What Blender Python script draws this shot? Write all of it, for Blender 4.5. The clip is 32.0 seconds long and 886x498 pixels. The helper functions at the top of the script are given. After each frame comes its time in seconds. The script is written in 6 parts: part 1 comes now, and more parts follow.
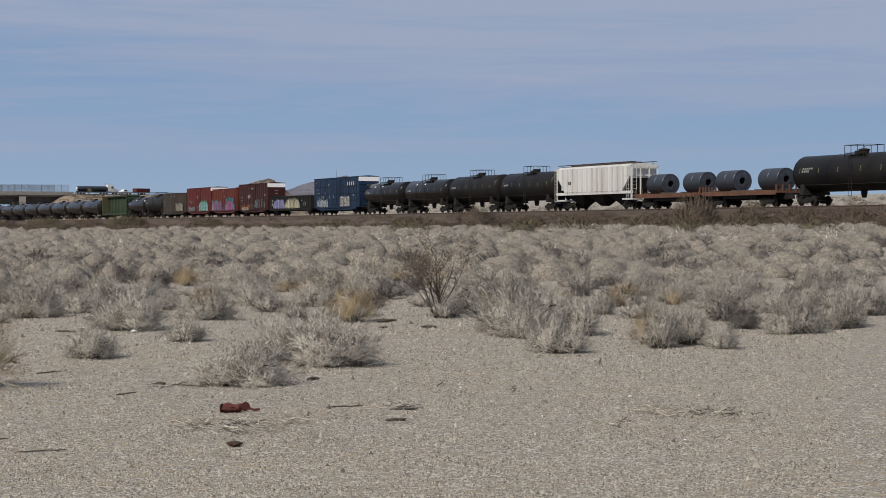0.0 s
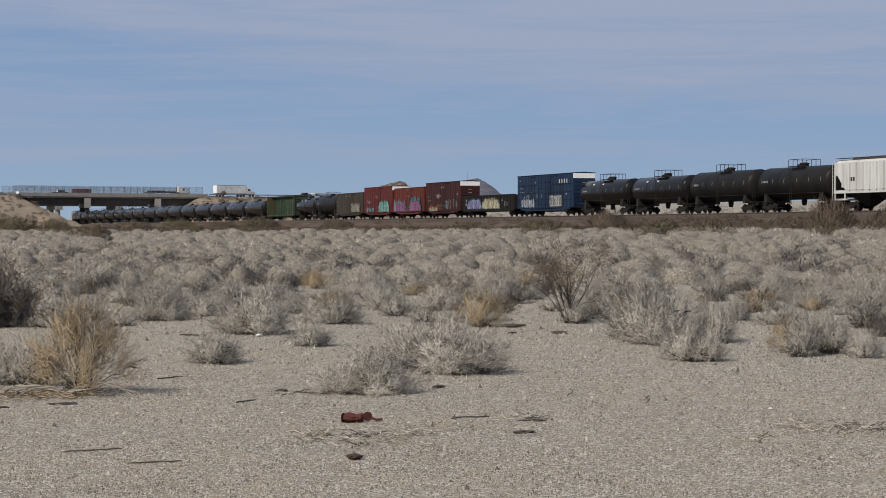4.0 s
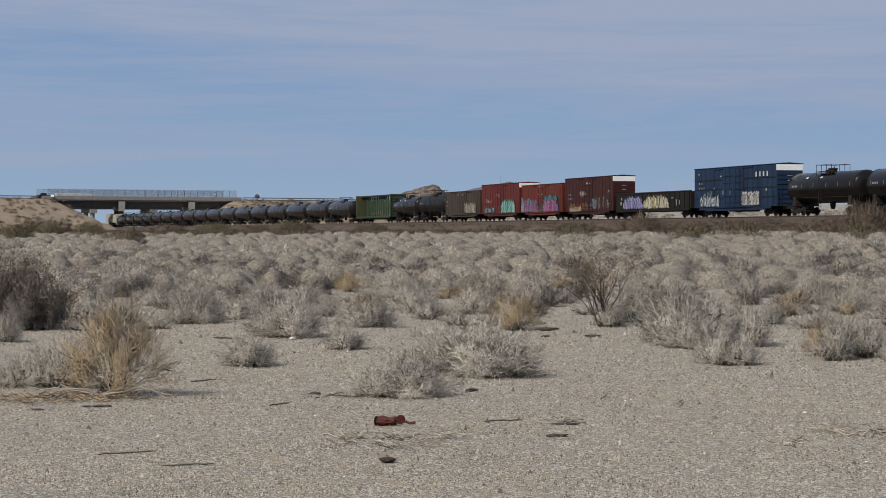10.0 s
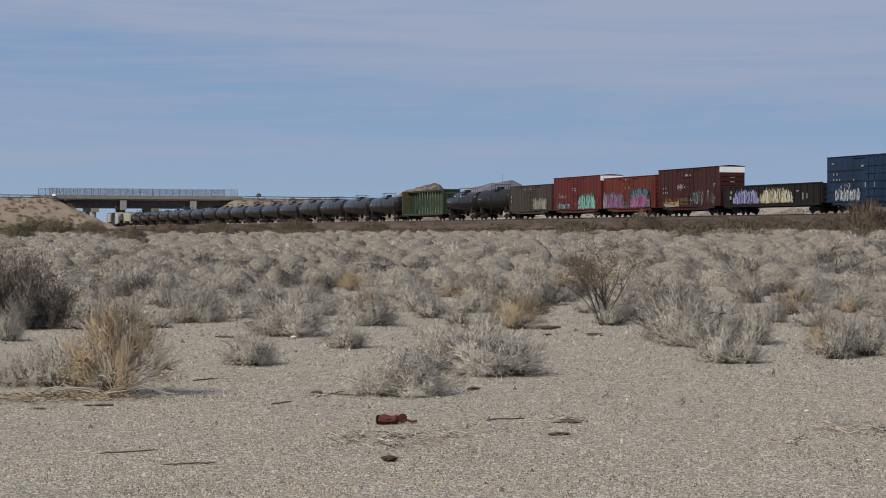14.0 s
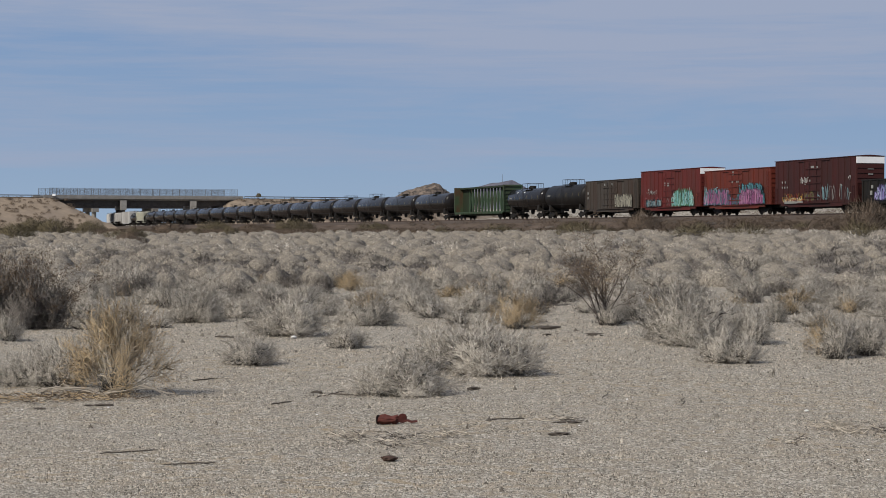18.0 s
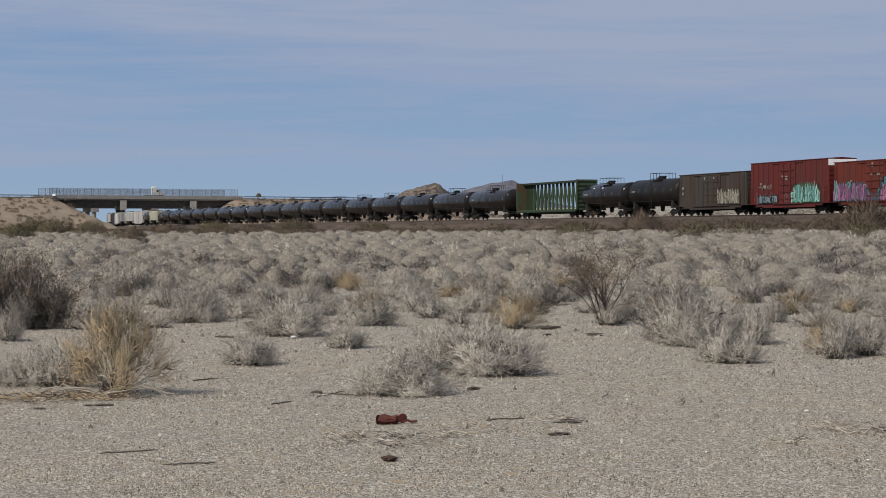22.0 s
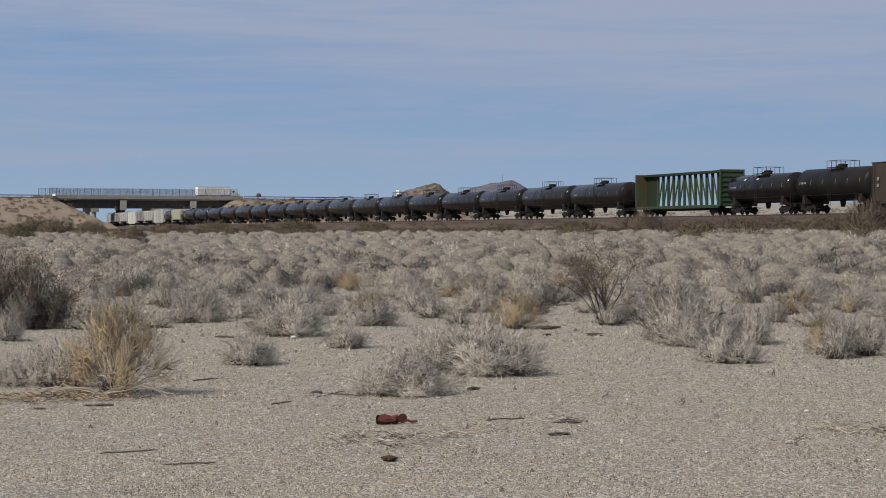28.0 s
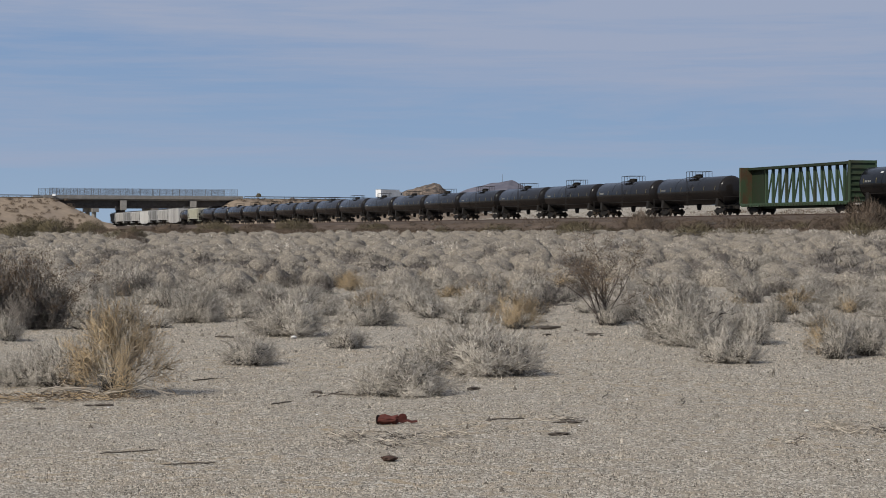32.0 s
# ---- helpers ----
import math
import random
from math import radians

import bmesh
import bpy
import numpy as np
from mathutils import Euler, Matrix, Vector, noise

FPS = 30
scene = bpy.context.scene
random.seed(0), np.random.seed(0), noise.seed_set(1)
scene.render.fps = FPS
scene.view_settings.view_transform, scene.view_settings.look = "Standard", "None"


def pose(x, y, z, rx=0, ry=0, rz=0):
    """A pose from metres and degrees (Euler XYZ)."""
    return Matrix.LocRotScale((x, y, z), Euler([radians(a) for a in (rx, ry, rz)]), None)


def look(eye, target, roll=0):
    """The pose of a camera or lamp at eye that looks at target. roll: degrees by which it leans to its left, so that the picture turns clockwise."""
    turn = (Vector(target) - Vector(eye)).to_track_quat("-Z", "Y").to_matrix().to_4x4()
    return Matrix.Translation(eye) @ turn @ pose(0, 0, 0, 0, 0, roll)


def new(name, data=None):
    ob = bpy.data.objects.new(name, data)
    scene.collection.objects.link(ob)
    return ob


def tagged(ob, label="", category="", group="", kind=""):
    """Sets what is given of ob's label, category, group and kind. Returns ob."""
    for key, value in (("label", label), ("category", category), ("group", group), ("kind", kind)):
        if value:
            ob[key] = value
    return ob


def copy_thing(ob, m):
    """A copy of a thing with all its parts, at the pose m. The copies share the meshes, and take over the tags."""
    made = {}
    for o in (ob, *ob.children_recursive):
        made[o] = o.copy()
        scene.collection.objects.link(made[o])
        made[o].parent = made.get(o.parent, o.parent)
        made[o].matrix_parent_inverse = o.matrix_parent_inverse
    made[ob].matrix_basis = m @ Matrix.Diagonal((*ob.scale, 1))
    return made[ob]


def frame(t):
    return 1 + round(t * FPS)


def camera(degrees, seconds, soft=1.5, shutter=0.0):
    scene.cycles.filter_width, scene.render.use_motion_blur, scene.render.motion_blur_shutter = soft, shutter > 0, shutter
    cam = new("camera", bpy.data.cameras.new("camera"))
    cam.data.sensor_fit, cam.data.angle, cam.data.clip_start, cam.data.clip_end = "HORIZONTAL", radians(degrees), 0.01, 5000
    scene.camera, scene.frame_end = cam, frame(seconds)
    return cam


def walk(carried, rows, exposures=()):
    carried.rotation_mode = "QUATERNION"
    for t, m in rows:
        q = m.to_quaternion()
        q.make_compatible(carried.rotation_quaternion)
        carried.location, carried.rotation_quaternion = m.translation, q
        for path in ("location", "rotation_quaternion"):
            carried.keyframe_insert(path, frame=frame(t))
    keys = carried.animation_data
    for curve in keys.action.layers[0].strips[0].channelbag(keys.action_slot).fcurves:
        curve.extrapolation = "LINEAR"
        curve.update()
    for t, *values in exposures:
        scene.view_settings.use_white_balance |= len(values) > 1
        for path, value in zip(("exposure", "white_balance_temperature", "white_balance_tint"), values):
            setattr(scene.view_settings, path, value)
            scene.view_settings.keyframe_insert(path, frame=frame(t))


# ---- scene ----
# Metres, z up. The camera stands at the origin of the plan and looks along +y.
EYE = (0.0, 0.0, 1.5)
cam = camera(27.12, 32.0, soft=0.9)
PAN = [
    (0.0, 89.0150, 0.0454, -5.1626), (0.5, 89.0155, -0.0243, -4.4811), (1.0, 89.0257, -0.0265, -3.9419),
    (1.5, 89.0185, 0.0012, -3.4614), (2.0, 89.0398, -0.0784, -3.0238), (2.5, 89.0213, -0.0545, -2.3689),
    (3.0, 89.0643, -0.0039, -1.7273), (3.5, 89.0877, -0.036, -1.2324), (5.5, 89.1322, -0.067, -0.9216),
    (6.0, 89.1468, -0.0261, -0.754), (6.5, 89.1488, -0.0162, -0.7059), (7.0, 89.1558, -0.073, -0.6417),
    (7.5, 89.1571, -0.0238, -0.5057), (8.0, 89.1611, -0.0122, -0.3649), (8.5, 89.1565, -0.0193, -0.2977),
    (9.0, 89.1805, -0.0372, -0.1567), (9.5, 89.1825, -0.0275, -0.0866), (10.0, 89.2003, -0.074, -0.0476),
    (10.5, 89.2093, -0.0009, -0.0267), (11.0, 89.1531, -0.0159, 0.0545), (11.5, 89.1556, 0.0135, 0.0236),
    (12.0, 89.1556, 0.0, 0.0), (32.0, 89.1556, 0.0, 0.0),
]
# the first half second is seen from a step further back
walk(cam, [(t, pose(EYE[0] - (0.055 if t == 0 else 0), EYE[1] - (0.6 if t == 0 else 0), EYE[2], rx, ry, rz)) for t, rx, ry, rz in PAN])

# ---- light ----
SUN_FROM = Vector((-0.50, -0.56, 0.66)).normalized()
sun_data = bpy.data.lights.new("sun", "SUN")
sun_data.energy, sun_data.angle, sun_data.color = 3.75, radians(0.6), (1.0, 0.94, 0.85)
sun = new("sun", sun_data)
sun.matrix_world = look((0, 0, 60), Vector((0, 0, 60)) - SUN_FROM)

world = bpy.data.worlds.new("desert_sky")
scene.world = world
world.use_nodes = True
wt = world.node_tree
wt.nodes.clear()


def wnode(kind, **values):
    n = wt.nodes.new(kind)
    for key, value in values.items():
        n.inputs[key].default_value = value
    return n


sky = wt.nodes.new("ShaderNodeTexSky")
sky.sky_type, sky.sun_disc = "NISHITA", False
sky.sun_elevation, sky.sun_rotation = math.asin(SUN_FROM.z), math.atan2(SUN_FROM.x, SUN_FROM.y)
sky.air_density, sky.dust_density, sky.ozone_density, sky.altitude = 1.0, 0.6, 2.0, 600
coord = wt.nodes.new("ShaderNodeTexCoord")
split = wt.nodes.new("ShaderNodeSeparateXYZ")
wt.links.new(coord.outputs["Generated"], split.inputs[0])
# colour of the clear desert sky by height over the horizon
ramp = wt.nodes.new("ShaderNodeValToRGB")
wt.links.new(split.outputs["Z"], ramp.inputs[0])
ramp.color_ramp.elements[0].position, ramp.color_ramp.elements[0].color = 0.0, (3.05, 4.1, 5.5, 1)
ramp.color_ramp.elements[1].position, ramp.color_ramp.elements[1].color = 0.30, (1.9, 2.8, 4.7, 1)
e = ramp.color_ramp.elements.new(0.05)
e.color = (2.48, 3.6, 5.35, 1)
e = ramp.color_ramp.elements.new(0.10)
e.color = (2.18, 3.28, 5.2, 1)
low = wt.nodes.new("ShaderNodeMapRange")
low.inputs["From Min"].default_value, low.inputs["From Max"].default_value = 0.25, 0.45
wt.links.new(split.outputs["Z"], low.inputs["Value"])
clear = wt.nodes.new("ShaderNodeMix")
clear.data_type = "RGBA"
wt.links.new(low.outputs[0], clear.inputs["Factor"])
wt.links.new(ramp.outputs[0], clear.inputs[6])
wt.links.new(sky.outputs[0], clear.inputs[7])
# thin cirrus in long level streaks
stretch = wt.nodes.new("ShaderNodeMapping")
stretch.inputs["Scale"].default_value = (2.2, 2.2, 34.0)
stretch.inputs["Rotation"].default_value = (0, radians(1.2), 0)
stretch.inputs["Location"].default_value = (0.3, 0.1, 0.42)
wt.links.new(coord.outputs["Generated"], stretch.inputs[0])
cirrus = wnode("ShaderNodeTexNoise", Scale=1.0, Detail=9.0, Roughness=0.64, Distortion=0.25)
wt.links.new(stretch.outputs[0], cirrus.inputs["Vector"])
veil = wt.nodes.new("ShaderNodeMapRange")
veil.inputs["From Min"].default_value, veil.inputs["From Max"].default_value = 0.45, 0.66
high = wt.nodes.new("ShaderNodeMapRange")
high.inputs["From Min"].default_value, high.inputs["From Max"].default_value = 0.055, 0.115
high.inputs["To Min"].default_value, high.inputs["To Max"].default_value = -0.06, 0.22
wt.links.new(split.outputs["Z"], high.inputs["Value"])
times = wt.nodes.new("ShaderNodeMath")
times.operation = "ADD"
wt.links.new(cirrus.outputs["Fac"], times.inputs[0])
wt.links.new(high.outputs[0], times.inputs[1])
wt.links.new(times.outputs[0], veil.inputs["Value"])
cloudy = wt.nodes.new("ShaderNodeMix")
cloudy.data_type = "RGBA"
cloudy.inputs[7].default_value = (3.25, 3.82, 5.15, 1)
wt.links.new(veil.outputs[0], cloudy.inputs["Factor"])
wt.links.new(clear.outputs[2], cloudy.inputs[6])
back = wt.nodes.new("ShaderNodeBackground")
back.inputs["Strength"].default_value = 0.1
wt.links.new(cloudy.outputs[2], back.inputs[0])
wout = wt.nodes.new("ShaderNodeOutputWorld")
wt.links.new(back.outputs[0], wout.inputs[0])
scene.view_settings.exposure = 0.0


# ---- materials ----
def rgb(h):
    """sRGB hex to linear."""
    v = [int(h[i:i + 2], 16) / 255 for i in (0, 2, 4)]
    return tuple(c / 12.92 if c <= 0.04045 else ((c + 0.055) / 1.055) ** 2.4 for c in v) + (1,)


def material(name, base, second=None, scale=3.0, rough=0.8, metal=0.0, bump=0.0, bump_scale=40.0, third=None, island=False, per_object=0.0, stretch=(1, 1, 1), lo=0.35, hi=0.65, spec=0.22):
    """Two or three tones mixed by coarse and fine noise, with fine relief."""
    m = bpy.data.materials.new(name)
    m.use_nodes = True
    nt = m.node_tree
    bs = nt.nodes["Principled BSDF"]
    bs.inputs["Roughness"].default_value, bs.inputs["Metallic"].default_value = rough, metal
    bs.inputs["Specular IOR Level"].default_value = spec
    tc = nt.nodes.new("ShaderNodeTexCoord")
    mp = nt.nodes.new("ShaderNodeMapping")
    mp.inputs["Scale"].default_value = stretch
    nt.links.new(tc.outputs["Object"], mp.inputs[0])
    second = second or tuple(c * 0.75 for c in base[:3]) + (1,)
    n1 = nt.nodes.new("ShaderNodeTexNoise")
    n1.inputs["Scale"].default_value, n1.inputs["Detail"].default_value, n1.inputs["Roughness"].default_value = scale, 6, 0.62
    nt.links.new(mp.outputs[0], n1.inputs["Vector"])
    r1 = nt.nodes.new("ShaderNodeMapRange")
    r1.inputs["From Min"].default_value, r1.inputs["From Max"].default_value = lo, hi
    if island:
        gi = nt.nodes.new("ShaderNodeNewGeometry")
        nt.links.new(gi.outputs["Random Per Island"], r1.inputs["Value"])
        r1.inputs["From Min"].default_value, r1.inputs["From Max"].default_value = 0, 1
    else:
        nt.links.new(n1.outputs["Fac"], r1.inputs["Value"])
    mix = nt.nodes.new("ShaderNodeMix")
    mix.data_type = "RGBA"
    nt.links.new(r1.outputs[0], mix.inputs["Factor"])
    mix.inputs[6].default_value, mix.inputs[7].default_value = base, second
    out = mix.outputs[2]
    if third:
        n2 = nt.nodes.new("ShaderNodeTexNoise")
        n2.inputs["Scale"].default_value, n2.inputs["Detail"].default_value = scale * 0.23, 4
        nt.links.new(mp.outputs[0], n2.inputs["Vector"])
        r2 = nt.nodes.new("ShaderNodeMapRange")
        r2.inputs["From Min"].default_value, r2.inputs["From Max"].default_value = 0.5, 0.72
        nt.links.new(n2.outputs["Fac"], r2.inputs["Value"])
        mix2 = nt.nodes.new("ShaderNodeMix")
        mix2.data_type = "RGBA"
        nt.links.new(r2.outputs[0], mix2.inputs["Factor"])
        nt.links.new(out, mix2.inputs[6])
        mix2.inputs[7].default_value = third
        out = mix2.outputs[2]
    if per_object:
        oi = nt.nodes.new("ShaderNodeObjectInfo")
        hsv = nt.nodes.new("ShaderNodeHueSaturation")
        rr = nt.nodes.new("ShaderNodeMapRange")
        rr.inputs["To Min"].default_value, rr.inputs["To Max"].default_value = 1 - per_object, 1 + per_object
        nt.links.new(oi.outputs["Random"], rr.inputs["Value"])
        nt.links.new(rr.outputs[0], hsv.inputs["Value"])
        nt.links.new(out, hsv.inputs["Color"])
        out = hsv.outputs[0]
    nt.links.new(out, bs.inputs["Base Color"])
    if bump:
        nb = nt.nodes.new("ShaderNodeTexNoise")
        nb.inputs["Scale"].default_value, nb.inputs["Detail"].default_value = bump_scale, 4
        nt.links.new(mp.outputs[0], nb.inputs["Vector"])
        bp = nt.nodes.new("ShaderNodeBump")
        bp.inputs["Strength"].default_value, bp.inputs["Distance"].default_value = bump, 0.02
        nt.links.new(nb.outputs["Fac"], bp.inputs["Height"])
        nt.links.new(bp.outputs[0], bs.inputs["Normal"])
    return m


def ground_material():
    """Sand strewn with gravel: grains as cells of differing tone, over patches of tan sand."""
    m = bpy.data.materials.new("gravelly_sand")
    m.use_nodes = True
    nt = m.node_tree
    bs = nt.nodes["Principled BSDF"]
    bs.inputs["Roughness"].default_value, bs.inputs["Specular IOR Level"].default_value = 0.95, 0.1
    tc = nt.nodes.new("ShaderNodeTexCoord")

    def noise_at(scale, detail, lo, hi):
        n = nt.nodes.new("ShaderNodeTexNoise")
        n.inputs["Scale"].default_value, n.inputs["Detail"].default_value = scale, detail
        nt.links.new(tc.outputs["Object"], n.inputs["Vector"])
        r = nt.nodes.new("ShaderNodeMapRange")
        r.inputs["From Min"].default_value, r.inputs["From Max"].default_value = lo, hi
        nt.links.new(n.outputs["Fac"], r.inputs["Value"])
        return r.outputs[0]

    def mixed(fac, a, b):
        x = nt.nodes.new("ShaderNodeMix")
        x.data_type = "RGBA"
        nt.links.new(fac, x.inputs["Factor"])
        for sock, c in ((6, a), (7, b)):
            if isinstance(c, tuple):
                x.inputs[sock].default_value = c
            else:
                nt.links.new(c, x.inputs[sock])
        return x.outputs[2]

    sand = mixed(noise_at(0.35, 5, 0.38, 0.60), (0.285, 0.248, 0.196, 1), (0.325, 0.252, 0.162, 1))
    sand = mixed(noise_at(2.2, 5, 0.40, 0.70), sand, (0.24, 0.218, 0.179, 1))
    cells = nt.nodes.new("ShaderNodeTexVoronoi")
    cells.inputs["Scale"].default_value = 70
    nt.links.new(tc.outputs["Object"], cells.inputs["Vector"])
    ramp = nt.nodes.new("ShaderNodeValToRGB")
    cr = ramp.color_ramp
    cr.elements[0].position, cr.elements[0].color = 0.0, (0.10, 0.09, 0.077, 1)
    cr.elements[1].position, cr.elements[1].color = 1.0, (0.60, 0.55, 0.47, 1)
    e = cr.elements.new(0.5)
    e.color = (0.275, 0.246, 0.198, 1)
    sep = nt.nodes.new("ShaderNodeSeparateColor")
    nt.links.new(cells.outputs["Color"], sep.inputs[0])
    nt.links.new(sep.outputs[0], ramp.inputs[0])
    col = mixed(noise_at(9.0, 4, 0.34, 0.54), sand, ramp.outputs[0])
    nt.links.new(col, bs.inputs["Base Color"])
    bump = nt.nodes.new("ShaderNodeBump")
    bump.inputs["Strength"].default_value, bump.inputs["Distance"].default_value = 0.9, 0.010
    inv = nt.nodes.new("ShaderNodeMath")
    inv.operation = "SUBTRACT"
    inv.inputs[0].default_value = 1.0
    nt.links.new(cells.outputs["Distance"], inv.inputs[1])
    nt.links.new(inv.outputs[0], bump.inputs["Height"])
    nt.links.new(bump.outputs[0], bs.inputs["Normal"])
    return m


M_GROUND = ground_material()
M_PEBBLE = material("pebble", (0.49, 0.43, 0.348, 1), (0.09, 0.077, 0.062, 1), 3, 0.9, island=True, spec=0.2)
M_STRAW = material("dead_straw", (0.60, 0.53, 0.43, 1), (0.20, 0.175, 0.145, 1), island=True, rough=0.9, spec=0.15)
M_TUFT = material("brown_tuft", (0.19, 0.14, 0.10, 1), (0.095, 0.073, 0.055, 1), island=True, rough=0.95, spec=0.1, bump=0.5, bump_scale=16)
M_WHITE_BIT = material("white_stone", (0.75, 0.73, 0.70, 1), (0.6, 0.58, 0.55, 1), 20, 0.7)
M_TWIG = material("grey_twig", (0.71, 0.648, 0.56, 1), (0.25, 0.227, 0.195, 1), island=True, rough=0.9, per_object=0.18, spec=0.15)
M_TWIG_DARK = material("dark_twig", (0.28, 0.25, 0.22, 1), (0.09, 0.08, 0.072, 1), island=True, rough=0.9, per_object=0.15, spec=0.15)
M_TWIG_TAN = material("tan_twig", (0.52, 0.38, 0.215, 1), (0.27, 0.225, 0.165, 1), island=True, rough=0.9, per_object=0.12, spec=0.15)
M_TWIG_STRAW = material("straw_twig", (0.50, 0.43, 0.33, 1), (0.25, 0.21, 0.16, 1), island=True, rough=0.9, per_object=0.1, spec=0.15)
M_TWIG_STEM = material("grey_stem", (0.36, 0.322, 0.275, 1), (0.13, 0.115, 0.10, 1), island=True, rough=0.9, per_object=0.15, spec=0.15)
# Inner wood of the shrubs, its tone lowered to stand for shade inside them.
M_SHADED_OLD_WOOD = material("old_wood", (0.12, 0.105, 0.092, 1), (0.05, 0.044, 0.04, 1), island=True, rough=0.95, spec=0.1)
M_STEM = material("dark_creosote_stem", (0.10, 0.08, 0.068, 1), (0.055, 0.045, 0.04, 1), island=True, rough=0.9)
M_LEAF_RUST = material("rusty_leaf", (0.165, 0.115, 0.072, 1), (0.075, 0.056, 0.04, 1), island=True, rough=0.85, per_object=0.1, spec=0.2)
M_LEAF_OLIVE = material("olive_leaf", (0.15, 0.122, 0.07, 1), (0.07, 0.06, 0.038, 1), island=True, rough=0.85, per_object=0.15, spec=0.2)
M_FIELD = material("dry_scrub", (0.6625, 0.5824, 0.4701, 1), (0.3205, 0.2799, 0.2265, 1), 3.2, third=(0.2885, 0.2629, 0.2297, 1), island=True, rough=0.95, spec=0.1, bump=0.5, bump_scale=16)
M_FIELD_FAR = material("far_dry_scrub", (0.5610, 0.4908, 0.3973, 1), (0.2992, 0.2618, 0.2104, 1), 3.0, third=(0.2618, 0.2338, 0.1963, 1), island=True, rough=0.95, spec=0.1, bump=0.5, bump_scale=16)
# Tuft hearts: shade between and below the twigs is put into these tones.
M_HEART = material("shaded_twig_heart", (0.17, 0.15, 0.125, 1), (0.10, 0.088, 0.074, 1), 14, 0.95, bump=1.0, bump_scale=25, spec=0.1)
M_MOUND = material("shaded_twig_mound", (0.3226, 0.2840, 0.2312, 1), (0.0986, 0.0869, 0.0717, 1), 22, 0.95, bump=1.0, bump_scale=22, spec=0.1)
M_SAGE = material("sage_scrub", (0.5100, 0.4752, 0.4231, 1), (0.2318, 0.2144, 0.1913, 1), 3.0, third=(0.2898, 0.2689, 0.2434, 1), island=True, rough=0.95, spec=0.1, bump=0.5, bump_scale=16)
M_VERGE = material("brown_scrub", (0.19, 0.145, 0.108, 1), (0.08, 0.06, 0.046, 1), island=True, rough=0.95, spec=0.1, bump=0.5, bump_scale=16)
M_BALLAST = material("ballast", (0.10, 0.075, 0.06, 1), (0.06, 0.048, 0.039, 1), 9, 0.95, bump=0.8, bump_scale=20)
M_BANK = material("brown_earth", (0.115, 0.083, 0.06, 1), (0.066, 0.048, 0.036, 1), 1.5, 0.95, bump=0.6, bump_scale=6, third=(0.135, 0.10, 0.074, 1))
M_RAIL = material("rail_steel", (0.16, 0.11, 0.085, 1), (0.09, 0.065, 0.055, 1), 8, 0.6, metal=0.5)
M_TIE = material("tie_wood", (0.10, 0.085, 0.07, 1), (0.06, 0.05, 0.045, 1), 6, 0.95)
M_CONCRETE = material("bridge_concrete", (0.29, 0.275, 0.25, 1), (0.22, 0.208, 0.19, 1), 0.8, 0.9, bump=0.2, bump_scale=6, third=(0.24, 0.22, 0.195, 1))
M_FENCE = material("galvanised_mesh", (0.17, 0.18, 0.19, 1), (0.12, 0.13, 0.14, 1), 3, 0.6)
# Dark girder tone with the shade under the decks put into the colour.
M_GIRDER_SHADE = material("shaded_girder", (0.085, 0.078, 0.072, 1), (0.055, 0.05, 0.047, 1), 0.8, 0.85)
M_SAND = material("fill_sand", (0.275, 0.215, 0.155, 1), (0.205, 0.16, 0.118, 1), 0.35, 0.95, bump=0.5, bump_scale=3, third=(0.20, 0.16, 0.125, 1))
M_ASPHALT = material("road_asphalt", (0.07, 0.068, 0.065, 1), (0.05, 0.048, 0.046, 1), 2, 0.9)
M_HILL = material("brown_rock_hill", (0.215, 0.165, 0.125, 1), (0.06, 0.05, 0.043, 1), 0.16, 0.95, bump=1.0, bump_scale=0.25, third=(0.10, 0.083, 0.07, 1), lo=0.40, hi=0.60)
# Distance haze on the far hill is put into this violet-grey base colour.
M_HILL_FAR = material("far_hill_haze_tint", (0.155, 0.145, 0.165, 1), (0.10, 0.098, 0.122, 1), 0.045, 0.95, bump=1.0, bump_scale=0.06, lo=0.40, hi=0.6, third=(0.085, 0.08, 0.1, 1))
M_TANK = material("black_tank_paint", (0.005, 0.005, 0.006, 1), (0.010, 0.0095, 0.009, 1), 0.9, 0.27, bump=0.03, bump_scale=6, third=(0.014, 0.012, 0.011, 1), per_object=0.25, stretch=(1, 1, 0.35), spec=0.05)
M_TANK.node_tree.nodes["Principled BSDF"].inputs["Coat Weight"].default_value = 0.35
M_TANK.node_tree.nodes["Principled BSDF"].inputs["Coat Roughness"].default_value = 0.10
M_TANK_DUSTY = material("dusty_tank_paint", (0.008, 0.008, 0.009, 1), (0.016, 0.015, 0.0135, 1), 0.8, 0.42, third=(0.022, 0.019, 0.017, 1), stretch=(1, 1, 0.3), spec=0.09)
M_BLACK = material("grimy_black_steel", (0.012, 0.011, 0.010, 1), (0.028, 0.024, 0.02, 1), 3, 0.75)
M_WHEEL = material("wheel_steel", (0.025, 0.021, 0.018, 1), (0.05, 0.038, 0.028, 1), 5, 0.6, metal=0.4)
M_WHITE = material("white_paint", (0.80, 0.79, 0.76, 1), (0.66, 0.64, 0.60, 1), 1.2, 0.55, third=(0.5, 0.47, 0.42, 1))
M_CHALK = material("chalky_white_paint", (0.50, 0.49, 0.465, 1), (0.40, 0.39, 0.37, 1), 1.2, 0.65, third=(0.27, 0.255, 0.235, 1), stretch=(2.5, 1, 0.4))
M_WHITE_END = material("fresh_white_paint", (0.85, 0.85, 0.84, 1), (0.78, 0.77, 0.75, 1), 1.5, 0.5)
